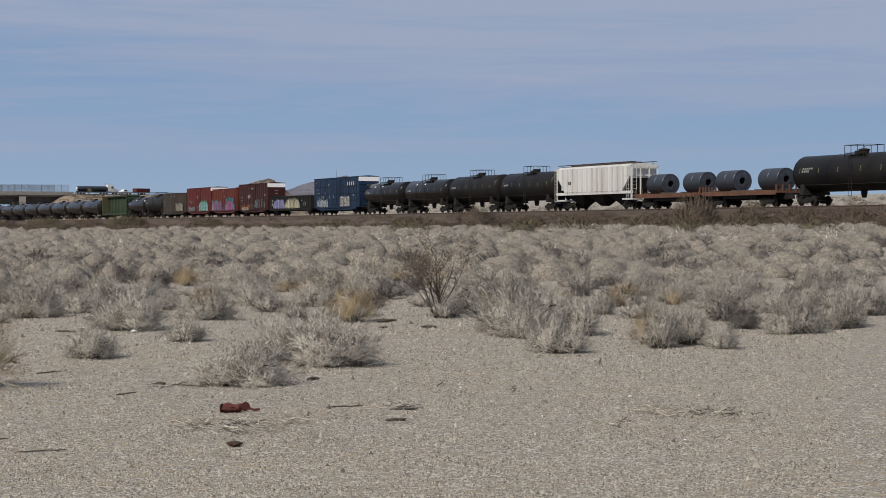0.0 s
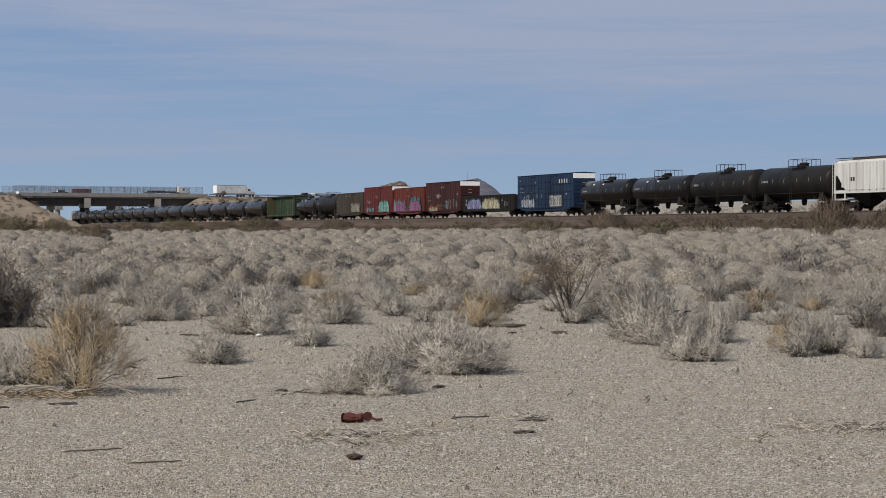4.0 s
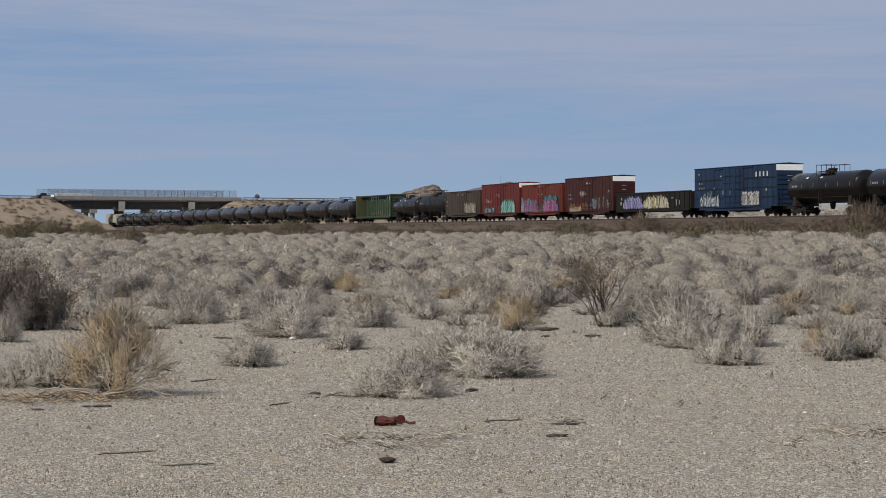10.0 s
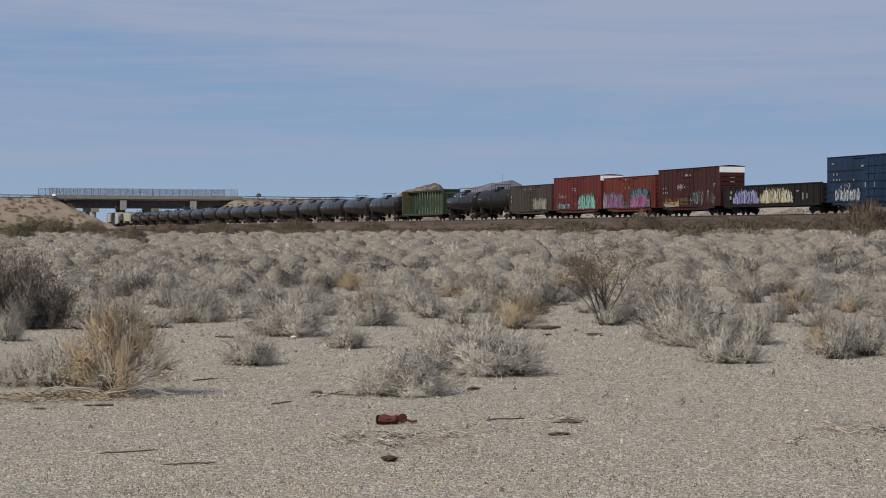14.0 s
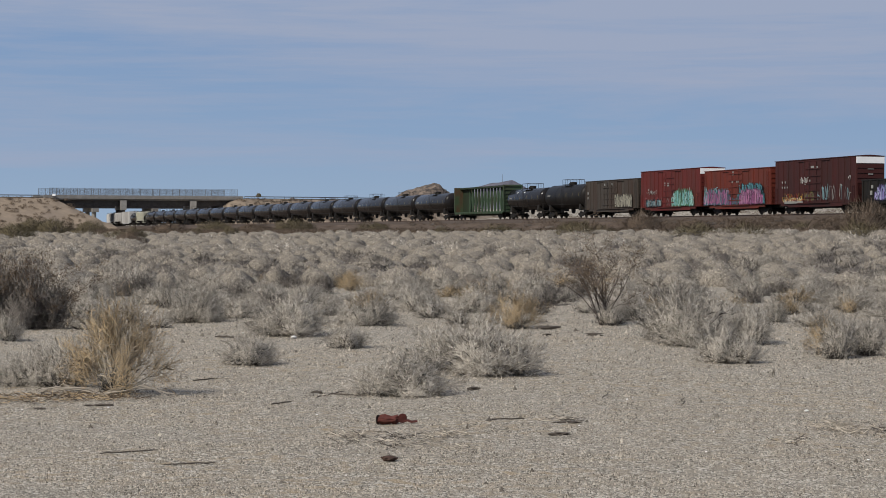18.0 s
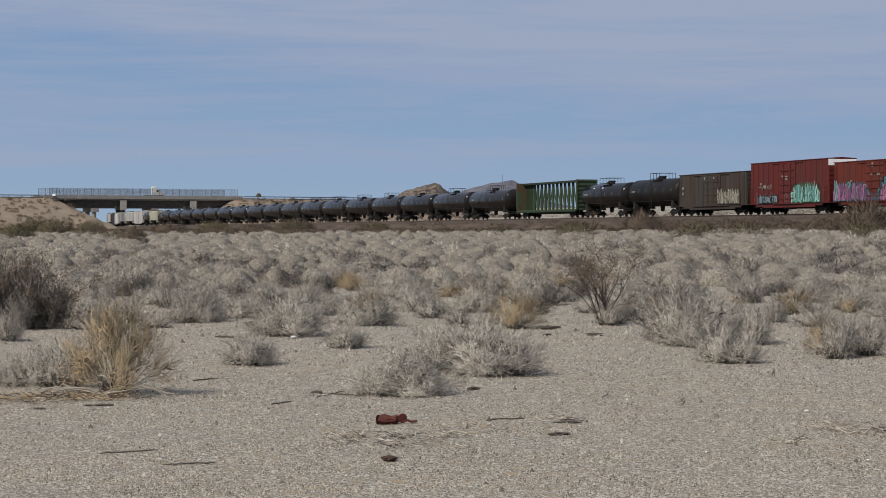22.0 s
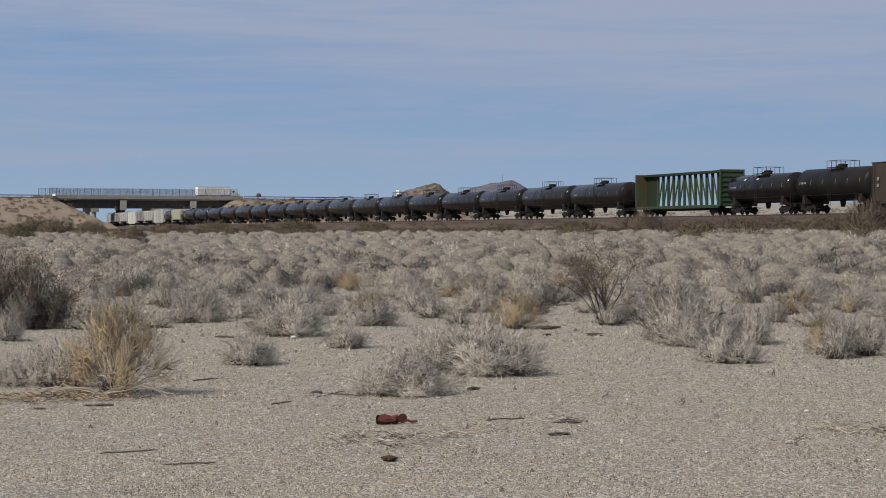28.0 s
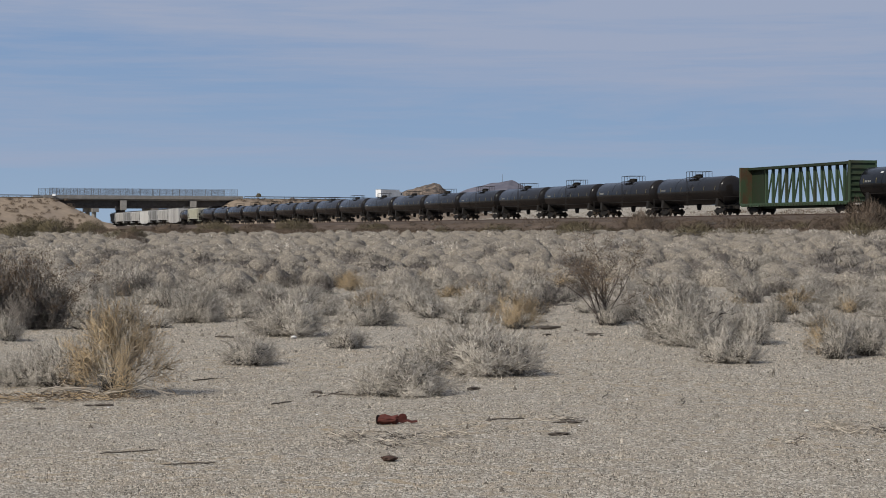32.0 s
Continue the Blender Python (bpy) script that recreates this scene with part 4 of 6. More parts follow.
def covered_hopper(name, label, L, H, mat, group="covered hoppers of the train", ribs=13):
    car = thing(name, label, "hopper car", group)
    h, W = L / 2, 1.55
    z0 = 1.9
    sect = lambda x, zb: [(x, -W, zb), (x, W, zb), (x, W, H - 0.35), (x, W - 0.35, H - 0.1), (x, -W + 0.35, H - 0.1), (x, -W, H - 0.35)]
    part("body", Geo().loft([sect(-h + 0.4, H - 1.4), sect(-h + 1.9, z0), sect(h - 1.9, z0), sect(h - 0.4, H - 1.4)]), mat, car)
    part("side_sill", Geo().box(-h, h, -W - 0.04, -W + 0.14, z0 - 0.30, z0 - 0.02).box(-h, h, W - 0.14, W + 0.04, z0 - 0.30, z0 - 0.02), mat, car)
    for i in range(ribs):
        x = -h + 0.55 + (L - 1.1) * i / (ribs - 1)
        zb = z0 if abs(x) < h - 1.9 else z0 + (abs(x) - h + 1.9) * (H - 1.4 - z0) / 1.5
        part("rib", Geo().bevel_box(x - 0.07, x + 0.07, -W - 0.21, -W + 0.005, min(zb, H - 1.3), H - 0.38, 0.02), mat, car)
    for x in (-h * 0.55, 0, h * 0.55):
        a, b = L / 7.0, 0.32
        part("hopper_bay", Geo().loft([[(x - b, -b, 0.42), (x + b, -b, 0.42), (x + b, b, 0.42), (x - b, b, 0.42)], [(x - a, -W + 0.1, z0 - 0.02), (x + a, -W + 0.1, z0 - 0.02), (x + a, W - 0.1, z0 - 0.02), (x - a, W - 0.1, z0 - 0.02)]]), M_BLACK, car)
    part("roof_hatch", Geo().bevel_box(-h + 1.2, h - 1.2, -0.38, 0.38, H - 0.11, H + 0.07, 0.04), M_GREYBROWN, car)
    part("roof_walk", Geo().box(-h + 0.1, h - 0.1, -W + 0.08, -W + 0.6, H + 0.02, H + 0.07).box(-h + 0.1, h - 0.1, W - 0.6, W - 0.08, H + 0.02, H + 0.07), M_GREYBROWN, car)
    for s in (-1, 1):
        xs = sorted((s * h, s * (h - 0.14)))
        g = Geo()
        for y in (-W, -0.5, 0.5, W - 0.1):
            g.box(xs[0], xs[1], y, y + 0.10, 1.05, H - 0.35)
        g.box(xs[0], xs[1], -W, W, H - 0.55, H - 0.2)
        part("end_post", g, mat, car)
        xe = sorted((s * h, s * (h - 1.9)))
        part("end_platform", Geo().box(xe[0], xe[1], -W, W, 0.98, 1.12), mat, car)
        part("slope_sheet", Geo().loft([[(s * (h - 0.5), y, H - 1.45) for y in (-1.4, 1.4)] + [(s * (h - 1.95), y, 1.2) for y in (1.4, -1.4)], [(s * (h - 0.6), y, H - 1.45) for y in (-1.4, 1.4)] + [(s * (h - 2.05), y, 1.2) for y in (1.4, -1.4)]]), M_BLACK, car)
        ladder(car, s * (h - 0.3), -W - 0.23, 0.9, H - 0.3, mat=mat)
    ladder(car, h + 0.05, -W + 0.35, 0.9, H - 0.2, along=False, mat=mat)
    running_gear(car, h, h - 1.6)
    return car


def gondola(name, label, L, H, mat):
    car = thing(name, label, "gondola car", "open cars of the train")
    h, W = L / 2, 1.5
    for y in (-W, W - 0.1):
        part("side_wall", Geo().box(-h, h, y, y + 0.1, 1.05, H - 0.12), mat, car)
        part("top_chord", Geo().bevel_box(-h - 0.03, h + 0.03, y - 0.06, y + 0.16, H - 0.118, H, 0.03), mat, car)
    for x in (-h, h - 0.1):
        part("end_wall", Geo().box(x, x + 0.1, -W + 0.101, W - 0.101, 1.05, H - 0.1), mat, car)
    part("floor", Geo().box(-h + 0.1, h - 0.1, -W + 0.101, W - 0.101, 1.05, 1.15), mat, car)
    part("side_sill", Geo().box(-h + 0.2, h - 0.2, -W - 0.05, -W + 0.2, 0.82, 1.04), mat, car)
    for i in range(17):
        x = -h + 0.3 + (L - 0.6) * i / 16
        part("side_post", Geo().bevel_box(x - 0.07, x + 0.07, -W - 0.11, -W - 0.002, 1.06, H - 0.14, 0.02), mat, car)
    g = Geo()
    for z in (1.4, 1.9, 2.4):
        g.box(h + 0.001, h + 0.07, -W + 0.1, W - 0.1, z, z + 0.14)
    part("end_rib", g, mat, car)
    part("underframe", Geo().box(-h, h, -0.35, 0.35, 0.72, 1.04), M_BLACK, car)
    ladder(car, h - 0.35, -W - 0.13, 0.8, H - 0.1)
    running_gear(car, h + 0.15, h - 2.2)
    return car


def centerbeam(name, label, L, H):
    car = thing(name, label, "flat car", "open cars of the train")
    h, W = L / 2, 1.45
    part("deck", Geo().box(-h, h, -W, W, 1.0, 1.16).box(-h + 0.3, h - 0.3, -W - 0.02, -W + 0.12, 0.82, 0.99), M_GREEN, car)
    part("underframe", Geo().box(-h + 2.5, h - 2.5, -0.5, 0.5, 0.6, 0.99), M_GREEN_DARK, car)
    for s in (-1, 1):
        xs = sorted((s * h, s * (h - 0.12)))
        b = part("bulkhead", Geo().bevel_box(xs[0], xs[1], -W, W, 1.17, H, 0.03), M_GREEN_RUST if s < 0 else M_GREEN, car, "green bulkhead with rust streaks")
        g = Geo()
        for z in np.linspace(1.5, H - 0.25, 7):
            xe = sorted((s * (h + 0.002), s * (h + 0.12)))
            g.box(xe[0], xe[1], -W + 0.05, W - 0.05, z, z + 0.12)
        for y in (-W, W - 0.14):
            xe = sorted((s * (h + 0.002), s * (h + 0.14)))
            g.box(xe[0], xe[1], y, y + 0.14, 1.17, H)
        part("bulkhead_rib", g, M_GREEN, b)
        # gusset sheets behind each bulkhead
        part("gusset", Geo().loft([[(s * (h - 0.13), -0.07, 1.17), (s * (h - 3.0), -0.07, 1.17), (s * (h - 2.6), -0.07, H - 0.3), (s * (h - 0.13), -0.07, H - 0.3)], [(s * (h - 0.13), 0.07, 1.17), (s * (h - 3.0), 0.07, 1.17), (s * (h - 2.6), 0.07, H - 0.3), (s * (h - 0.13), 0.07, H - 0.3)]]), M_GREEN_DARK, b)
    part("top_chord", Geo().box(-h + 0.13, h - 0.13, -0.55, 0.55, H - 0.28, H - 0.02), M_GREEN_DARK, car)
    n = 12
    for i in range(n):
        x = -h + 3.2 + (L - 6.4) * i / (n - 1)
        part("upright", Geo().bevel_box(x - 0.12, x + 0.12, -0.15, 0.15, 1.17, H - 0.281, 0.03), M_GREEN, car)
        if i < n - 1:
            step = (L - 6.4) / (n - 1)
            a, b = (x + 0.1, x + step - 0.1) if i < n / 2 - 1 else (x + step - 0.1, x + 0.1)
            part("diagonal", Geo().rod((a, 0, 1.2), (b, 0, H - 0.3), 0.09, 5), M_GREEN, car)
    g = Geo()
    x = -h + 0.8
    while x < h:
        g.box(x, x + 0.1, -W - 0.08, -W - 0.021, 0.84, 0.97)
        x += 0.6
    tagged(part("winch_row", g, M_GREEN_DARK, car), kind="stuff")
    running_gear(car, h + 0.2, h - 2.2)
    return car


def coil_flat(name, label, L):
    car = thing(name, label, "flat car", "coil flat cars of the train")
    h = L / 2
    part("deck", Geo().box(-h, h, -1.4, 1.4, 1.22, 1.40), M_RUST, car)
    for y in (-1.45, 1.3):
        part("side_sill", Geo().box(-h + 0.05, h - 0.05, y, y + 0.15, 1.06, 1.47), M_RUST, car)
    part("underframe", Geo().box(-h, h, -0.35, 0.35, 0.65, 1.21).box(-h + 3.4, h - 3.4, -1.2, 1.2, 0.8, 1.21), M_BLACK, car)
    for s in (-1, 1):
        for y in (-1.35, -0.7, 0, 0.7, 1.25):
            x = sorted((s * h, s * (h - 0.12)))
            part("end_stake", Geo().box(x[0], x[1], y, y + 0.12, 1.401, 1.95), M_RUST, car)
    for x in (-h * 0.5 - 1.4, -h * 0.5 + 1.8, h * 0.5 - 0.6, h * 0.5 + 2.8):
        part("chock", Geo().bevel_box(x - 0.12, x + 0.12, -1.2, 1.2, 1.401, 1.58, 0.03), M_WOOD, car)
    running_gear(car, h, h - 2.0)
    return car


def steel_coil(i):
    R, r, w = 1.0, 0.32, 0.76
    g = Geo()
    n = 32
    ring = lambda x, rr: [(x, rr * math.cos(2 * math.pi * k / n), 1.42 + R + rr * math.sin(2 * math.pi * k / n)) for k in range(n)]
    rings = [ring(-w, r), ring(-w, R - 0.03), ring(-w + 0.03, R), ring(w - 0.03, R), ring(w, R - 0.03), ring(w - 0.02, R * 0.75), ring(w, R * 0.7), ring(w, r), ring(-w, r)]
    return solid("steel_coil", g.loft(rings, False), M_COIL, "grey rolled steel coil lying on a flat car", "steel coil", "coils on the flat cars", smooth=True)


def put(ob, s):
    ob.matrix_basis = on_track(s)
    TRAIN.append((ob, s))
    return ob


WHT = ("white", "d9d7d0")
# from the front of the train backwards
big = put(tank_car("tank_car", "black tank car with dusty shell and a railed platform", 18.2, 1.55, M_TANK_DUSTY), -30.0)
marks(big, -1.5, -6.6, 3.0, 5, 0.22, 0.22, flat_paint("dusty_white", "9b9a94"))
for s, cs in ((-47.0, (4.2, -2.9)), (-59.8, (4.0, -3.0))):
    put(coil_flat("coil_flat_car", "rusty red flat car loaded with steel coils", 12.3), s)
    for c in cs:
        for dx in (0.78, -0.78):
            put(steel_coil(0), s + c + dx)
hop = put(covered_hopper("covered_hopper", "pale grey ribbed covered hopper car", 16.6, 4.75, M_HOPPER, ribs=15), -74.7)
marks(hop, -1.56, -5.5, 2.7, 2, 0.3, 0.35, M_GREYBROWN)
short = put(tank_car("tank_car", "short black tank car with white placards", 14.75, 1.52, M_TANK, plat=2.9, dusty=True), -135.6)
for s in (-120.7,):
    put(copy_thing(short, on_track(s)), s)
short2 = put(tank_car("tank_car", "short dusty black tank car", 14.75, 1.60, M_TANK_DUSTY, plat=2.6), -105.9)
put(copy_thing(short2, on_track(-91.0)), -91.0)

blue = put(boxcar("boxcar", "faded blue high boxcar with graffiti and white end band", 18.7, 5.43, M_BLUE, M_BLUE, 4.6, True, doors=2), -153.55)
bars(blue, "lettering", [(5.1 + i * 0.8, 4.1, 0.3, 0.5) for i in range(4)], -1.6, flat_paint("letter_white", "c4c6c6"), "large white reporting marks")
bars(blue, "lettering", [(-8.0 + i * 0.6, 3.55, 0.16, 0.2) for i in range(2)] + [(-8.0 + i * 0.55, 3.05, 0.17, 0.17) for i in range(3)] + [(-8.3, 4.6, 0.4, 0.12), (-3.0, 4.25, 0.45, 0.16), (-0.7, 4.25, 0.4, 0.16), (0.5, 3.1, 0.14, 0.3), (1.9, 3.05, 0.14, 0.3), (-4.4, 3.0, 0.2, 0.16), (7.3, 2.6, 0.3, 0.25)], -1.6, flat_paint("dusty_white", "9b9a94"))
bars(blue, "lettering", [(-2.3, 2.35, 0.16, 0.45), (-0.7, 2.35, 0.16, 0.45)], -1.62, flat_paint("dusty_white", "9b9a94"))
graffiti(blue, -1.61, -7.6, -3.1, 1.1, 2.35, [WHT, ("dusty_white", "9b9a94"), ("pale_blue", "8fa7b8"), ("ink_blue", "27384e")], 3, dome=False)
graffiti(blue, -1.61, -7.2, -4.2, 2.2, 2.9, [("dusty_white", "9b9a94")], 4, back=False)
graffiti(blue, -1.61, 2.1, 5.9, 1.2, 2.6, [("ink", "1b1d22"), WHT, ("ink", "1b1d22"), WHT], 5, dome=False)

gon = put(gondola("gondola", "grimy black gondola car with lilac and cream graffiti", 20.8, 3.05, M_GOND), -174.3)
graffiti(gon, -1.62, -8.0, -2.2, 1.1, 2.65, [("lilac", "8f84bd"), ("pale_lilac", "c3bfdc"), ("lilac", "8f84bd"), ("pale_teal", "8fb3b8"), ("violet_ink", "3a3450")], 11)
graffiti(gon, -1.62, -2.0, 5.0, 1.1, 2.7, [("cream", "d6cda6"), ("straw", "b5a56a"), ("cream", "d6cda6"), WHT, ("ochre_ink", "4a4330")], 12)
bars(gon, "lettering", [(-8.6, 2.2, 0.35, 0.3), (-8.8, 1.6, 0.4, 0.4), (5.6, 2.2, 0.5, 0.12), (6.8, 1.4, 0.2, 0.7), (7.6, 1.5, 0.2, 0.5)], -1.60, flat_paint("dusty_white", "9b9a94"))

brown = put(boxcar("boxcar", "oxide-brown high boxcar with worn graffiti and white end band", 15.6, 5.42, M_OXIDE, M_OXIDE, 3.2, True), -193.5)
bars(brown, "lettering", [(-6.2 + i * 0.6, 3.05, 0.2, 0.2) for i in range(2)] + [(-6.2 + i * 0.5, 2.55, 0.18, 0.18) for i in range(3)] + [(-0.4, 4.4, 0.6, 0.22), (0.6, 4.4, 0.35, 0.18), (-1.6, 2.8, 0.2, 0.7), (-0.8, 3.1, 0.3, 0.2)], -1.63, flat_paint("dusty_white", "9b9a94"))
graffiti(brown, -1.62, -6.1, -1.6, 1.1, 2.2, [("amber", "c79a45"), ("cream", "d6cda6"), ("amber", "c79a45"), ("flame", "9a4a30")], 21, back=False)
graffiti(brown, -1.62, -5.9, -1.9, 1.1, 1.7, [("cream", "d6cda6"), ("amber", "c79a45"), ("rose", "8e4a4c"), ("oxide_ink", "5a2a26")], 26)
bars(brown, "graffiti", [(-5.7, 1.02, 3.7, 0.24)], -1.625, flat_paint("dusty_white", "9b9a94"), "sprayed pale base line")
graffiti(brown, -1.62, -1.6, 0.3, 1.2, 2.3, [("olive", "6d6a3c"), ("smoke", "6d5a58"), ("oxide_ink", "5a2a26")], 23)
graffiti(brown, -1.62, 0.9, 7.2, 1.2, 2.9, [("pale_teal", "8fb3b8"), ("smoke", "6d5a58"), ("dusty_white", "9b9a94")], 22, back=False)
graffiti(brown, -1.62, 1.4, 2.2, 1.3, 2.6, [WHT, ("pale_teal", "8fb3b8"), ("oxide_ink", "5a2a26")], 27, back=False, dome=False)
graffiti(brown, -1.62, -2.6, -0.6, 2.9, 3.7, [WHT, ("dusty_white", "9b9a94")], 24, back=False, dome=False)
graffiti(brown, -1.62, 6.6, 7.4, 3.0, 3.8, [WHT, ("dusty_white", "9b9a94")], 25, back=False, dome=False)

orange = put(boxcar("boxcar", "orange-red boxcar covered with grey and pink graffiti", 15.0, 4.92, M_ORANGE_RED, M_ORANGE_RED, 3.2), -209.9)
graffiti(orange, -1.64, -7.4, -0.9, 1.1, 2.9, [("magenta", "9c5684"), ("pink", "c08aa4"), ("plum", "7c4a68"), ("teal", "3d6670")], 31)
graffiti(orange, -1.65, -7.4, -6.4, 1.1, 3.5, [("pale_teal", "8fb3b8"), ("teal", "3d6670")], 34, back=False, dome=False)
graffiti(orange, -1.65, -5.6, -3.0, 2.2, 3.2, [("pale_teal", "8fb3b8"), ("aqua", "5f98a0")], 36, back=False)
graffiti(orange, -1.64, -0.9, 0.6, 1.1, 1.8, [("slate", "4f6670"), ("plum", "7c4a68"), ("teal", "3d6670")], 33, dome=False)
graffiti(orange, -1.64, 0.5, 6.6, 1.1, 3.4, [("teal", "3d6670"), ("aqua", "5f98a0"), ("ink", "20242c")], 35)
graffiti(orange, -1.66, 1.0, 6.2, 1.1, 2.75, [("magenta", "9c5684"), ("pink", "c08aa4"), ("dusk", "8a6a88"), ("plum", "7c4a68")], 32)
bars(orange, "lettering", [(-0.9, 3.4, 0.4, 0.3), (0.3, 3.4, 0.5, 0.25), (-0.6, 4.2, 0.25, 0.4)], -1.63, flat_paint("dusty_white", "9b9a94"))

red = put(boxcar("boxcar", "faded red high boxcar with mint and grey graffiti", 15.8, 5.40, M_RED, M_RED, 3.2, True), -226.4)
tagged(bars(blue, "seam", [(-9.2 + i * 0.55, z, 0.42, 0.09) for i in range(34) for z in (1.95, 2.95, 3.95)], -1.585, M_BLACK), kind="stuff")
graffiti(red, -1.64, -7.4, 0.9, 1.1, 2.4, [("rose", "9a5c5e"), ("rose", "9a5c5e"), ("dusty_white", "9b9a94")], 41, back=False)
graffiti(red, -1.64, -6.2, -2.0, 1.1, 2.0, [("slate", "4f6670"), ("pale_teal", "8fb3b8"), ("dusty_white", "9b9a94"), ("ink", "20242c")], 43, dome=False)
graffiti(red, -1.64, -6.0, -2.6, 2.5, 3.2, [("dusty_white", "9b9a94")], 44, back=False, dome=False)
graffiti(red, -1.64, 0.9, 6.6, 1.1, 3.1, [("mint", "8fc7bd"), ("pale_mint", "bfe0d8"), ("aqua", "5f98a0"), ("leaf", "4f7a5c")], 42)
graffiti(red, -1.65, 6.3, 7.6, 1.0, 2.6, [WHT, ("flame", "9a4a30")], 45, back=False, dome=False)
bars(red, "lettering", [(-1.1, 3.5, 0.4, 0.35), (-0.4, 3.4, 0.5, 0.4), (-5.6, 3.0, 0.3, 0.2), (-4.9, 2.7, 0.4, 0.2)], -1.63, flat_paint("dusty_white", "9b9a94"))

grey = put(boxcar("boxcar", "weathered grey-brown boxcar with a white tag", 16.1, 4.68, M_GREYBROWN, M_GREYBROWN, 4.6, doors=2), -243.45)
graffiti(grey, -1.66, 1.6, 6.9, 1.2, 2.8, [("bone", "b4b09c"), ("smoke_grey", "8b877c"), ("bone", "b4b09c"), ("ash", "5c564c")], 51, dome=False)
bars(grey, "lettering", [(-7.0, 2.9, 0.35, 0.3), (-7.0, 2.3, 0.3, 0.3), (-1.6, 3.9, 0.3, 0.25), (0.6, 3.9, 0.3, 0.25)], -1.64, flat_paint("dusty_white", "9b9a94"))

put(copy_thing(short2, on_track(-259.2)), -259.2)
put(copy_thing(short, on_track(-274.2)), -274.2)
put(centerbeam("centerbeam_flat_car", "empty green centre-beam flat car with rusty bulkheads", 22.1, 4.95), -293.5)

long_tank = put(tank_car("tank_car", "long glossy black tank car with a railed platform", 18.1, 1.55, M_TANK, plat=2.4), -317.2)
for i in range(1, 17):
    s = -317.2 - 18.07 * i
    put(copy_thing(long_tank, on_track(s)), s)
cream = put(covered_hopper("covered_hopper", "cream covered hopper car", 14.6, 4.6, M_CREAM), -625.0)
put(copy_thing(short, on_track(-640.0)), -640.0)
white_box = put(boxcar("boxcar", "dirty white boxcar with streaked sides", 17.0, 4.9, M_CHALK, M_CHALK, 3.2), -657.2)
rear = put(covered_hopper("covered_hopper", "dirty white covered hopper car", 17.4, 4.75, M_CHALK), -675.6)
dusty = put(covered_hopper("covered_hopper", "dusty grey covered hopper car", 17.4, 4.75, M_GALV), -693.8)
put(boxcar("boxcar", "weathered pale grey boxcar", 16.5, 4.75, M_HOPPER, M_HOPPER, 3.2), -711.8)
for s, kind in ((-730.0, rear), (-748.2, dusty), (-766.4, rear), (-784.6, dusty)):
    put(copy_thing(kind, on_track(s)), s)


# ---- traffic on the road: x ahead, built facing +x ----
TRAFFIC = []  # (thing, metres past the railway at time t, t, speed, side of the road)


def road_wheel(parent, x, y, r=0.5):
    g = Geo().loft([[(rr * math.cos(2 * math.pi * i / 14), yy, rr * math.sin(2 * math.pi * i / 14)) for i in range(14)] for yy, rr in ((-0.14, r * 0.8), (-0.1, r), (0.1, r), (0.14, r * 0.8))])
    w = part("wheel", g, M_BLACK, parent)
    w.location = (x, y, r)


def tractor(parent, x, mat):
    """A long-nosed highway tractor whose fifth wheel is at x."""
    part("cab", Geo().loft([[(x + 1.0, y, z) for y, z in ((-1.15, 0.9), (1.15, 0.9), (1.15, 3.5), (-1.15, 3.5))], [(x + 3.0, y, z) for y, z in ((-1.15, 0.9), (1.15, 0.9), (1.15, 3.3), (-1.15, 3.3))], [(x + 3.7, y, z) for y, z in ((-1.1, 0.9), (1.1, 0.9), (1.1, 2.0), (-1.1, 2.0))], [(x + 5.3, y, z) for y, z in ((-1.0, 0.8), (1.0, 0.8), (1.0, 1.7), (-1.0, 1.7))]]), mat, parent)
    part("window", Geo().box(x + 2.2, x + 3.0, -1.17, 1.17, 2.1, 2.8), M_GLASS_DARK, parent)
    part("chassis", Geo().box(x - 2.0, x + 5.2, -0.5, 0.5, 0.6, 0.9), M_BLACK, parent)
    part("fuel_tank", Geo().rod((x + 0.9, -1.0, 0.75), (x + 2.4, -1.0, 0.75), 0.32, 10), M_FENCE, parent)
    part("exhaust", Geo().rod((x + 0.9, -0.95, 1.0), (x + 0.9, -0.95, 4.0), 0.08, 6).rod((x + 0.9, 0.95, 1.0), (x + 0.9, 0.95, 4.0), 0.08, 6), M_FENCE, parent)
    for dx in (4.3, 0.3, -1.0):
        for y in (-1.05, 1.05):
            road_wheel(parent, x + dx, y)


def semi_truck(label):
    tr = thing("semi_truck", label, "truck", "trucks on the road")
    part("trailer", Geo().bevel_box(-12.2, 0.2, -1.28, 1.28, 1.15, 4.1, 0.05), M_WHITE, tr, "plain white box trailer")
    part("trailer_rail", Geo().box(-12.2, 0.2, -1.30, 1.30, 1.0, 1.149).box(-12.2, 0.2, -1.3, 1.3, 4.02, 4.12), M_FENCE, tr)
    part("rear_door", Geo().box(-12.3, -12.201, -1.25, 1.25, 1.2, 4.0), M_WHITE_END, tr)
    part("trailer_chassis", Geo().box(-11.7, -8.2, -0.6, 0.6, 0.6, 0.999), M_BLACK, tr)
    for dx in (-10.9, -9.6):
        for y in (-1.05, 1.05):
            road_wheel(tr, dx, y)
    tractor(tr, -1.0, M_WHITE)
    return tr


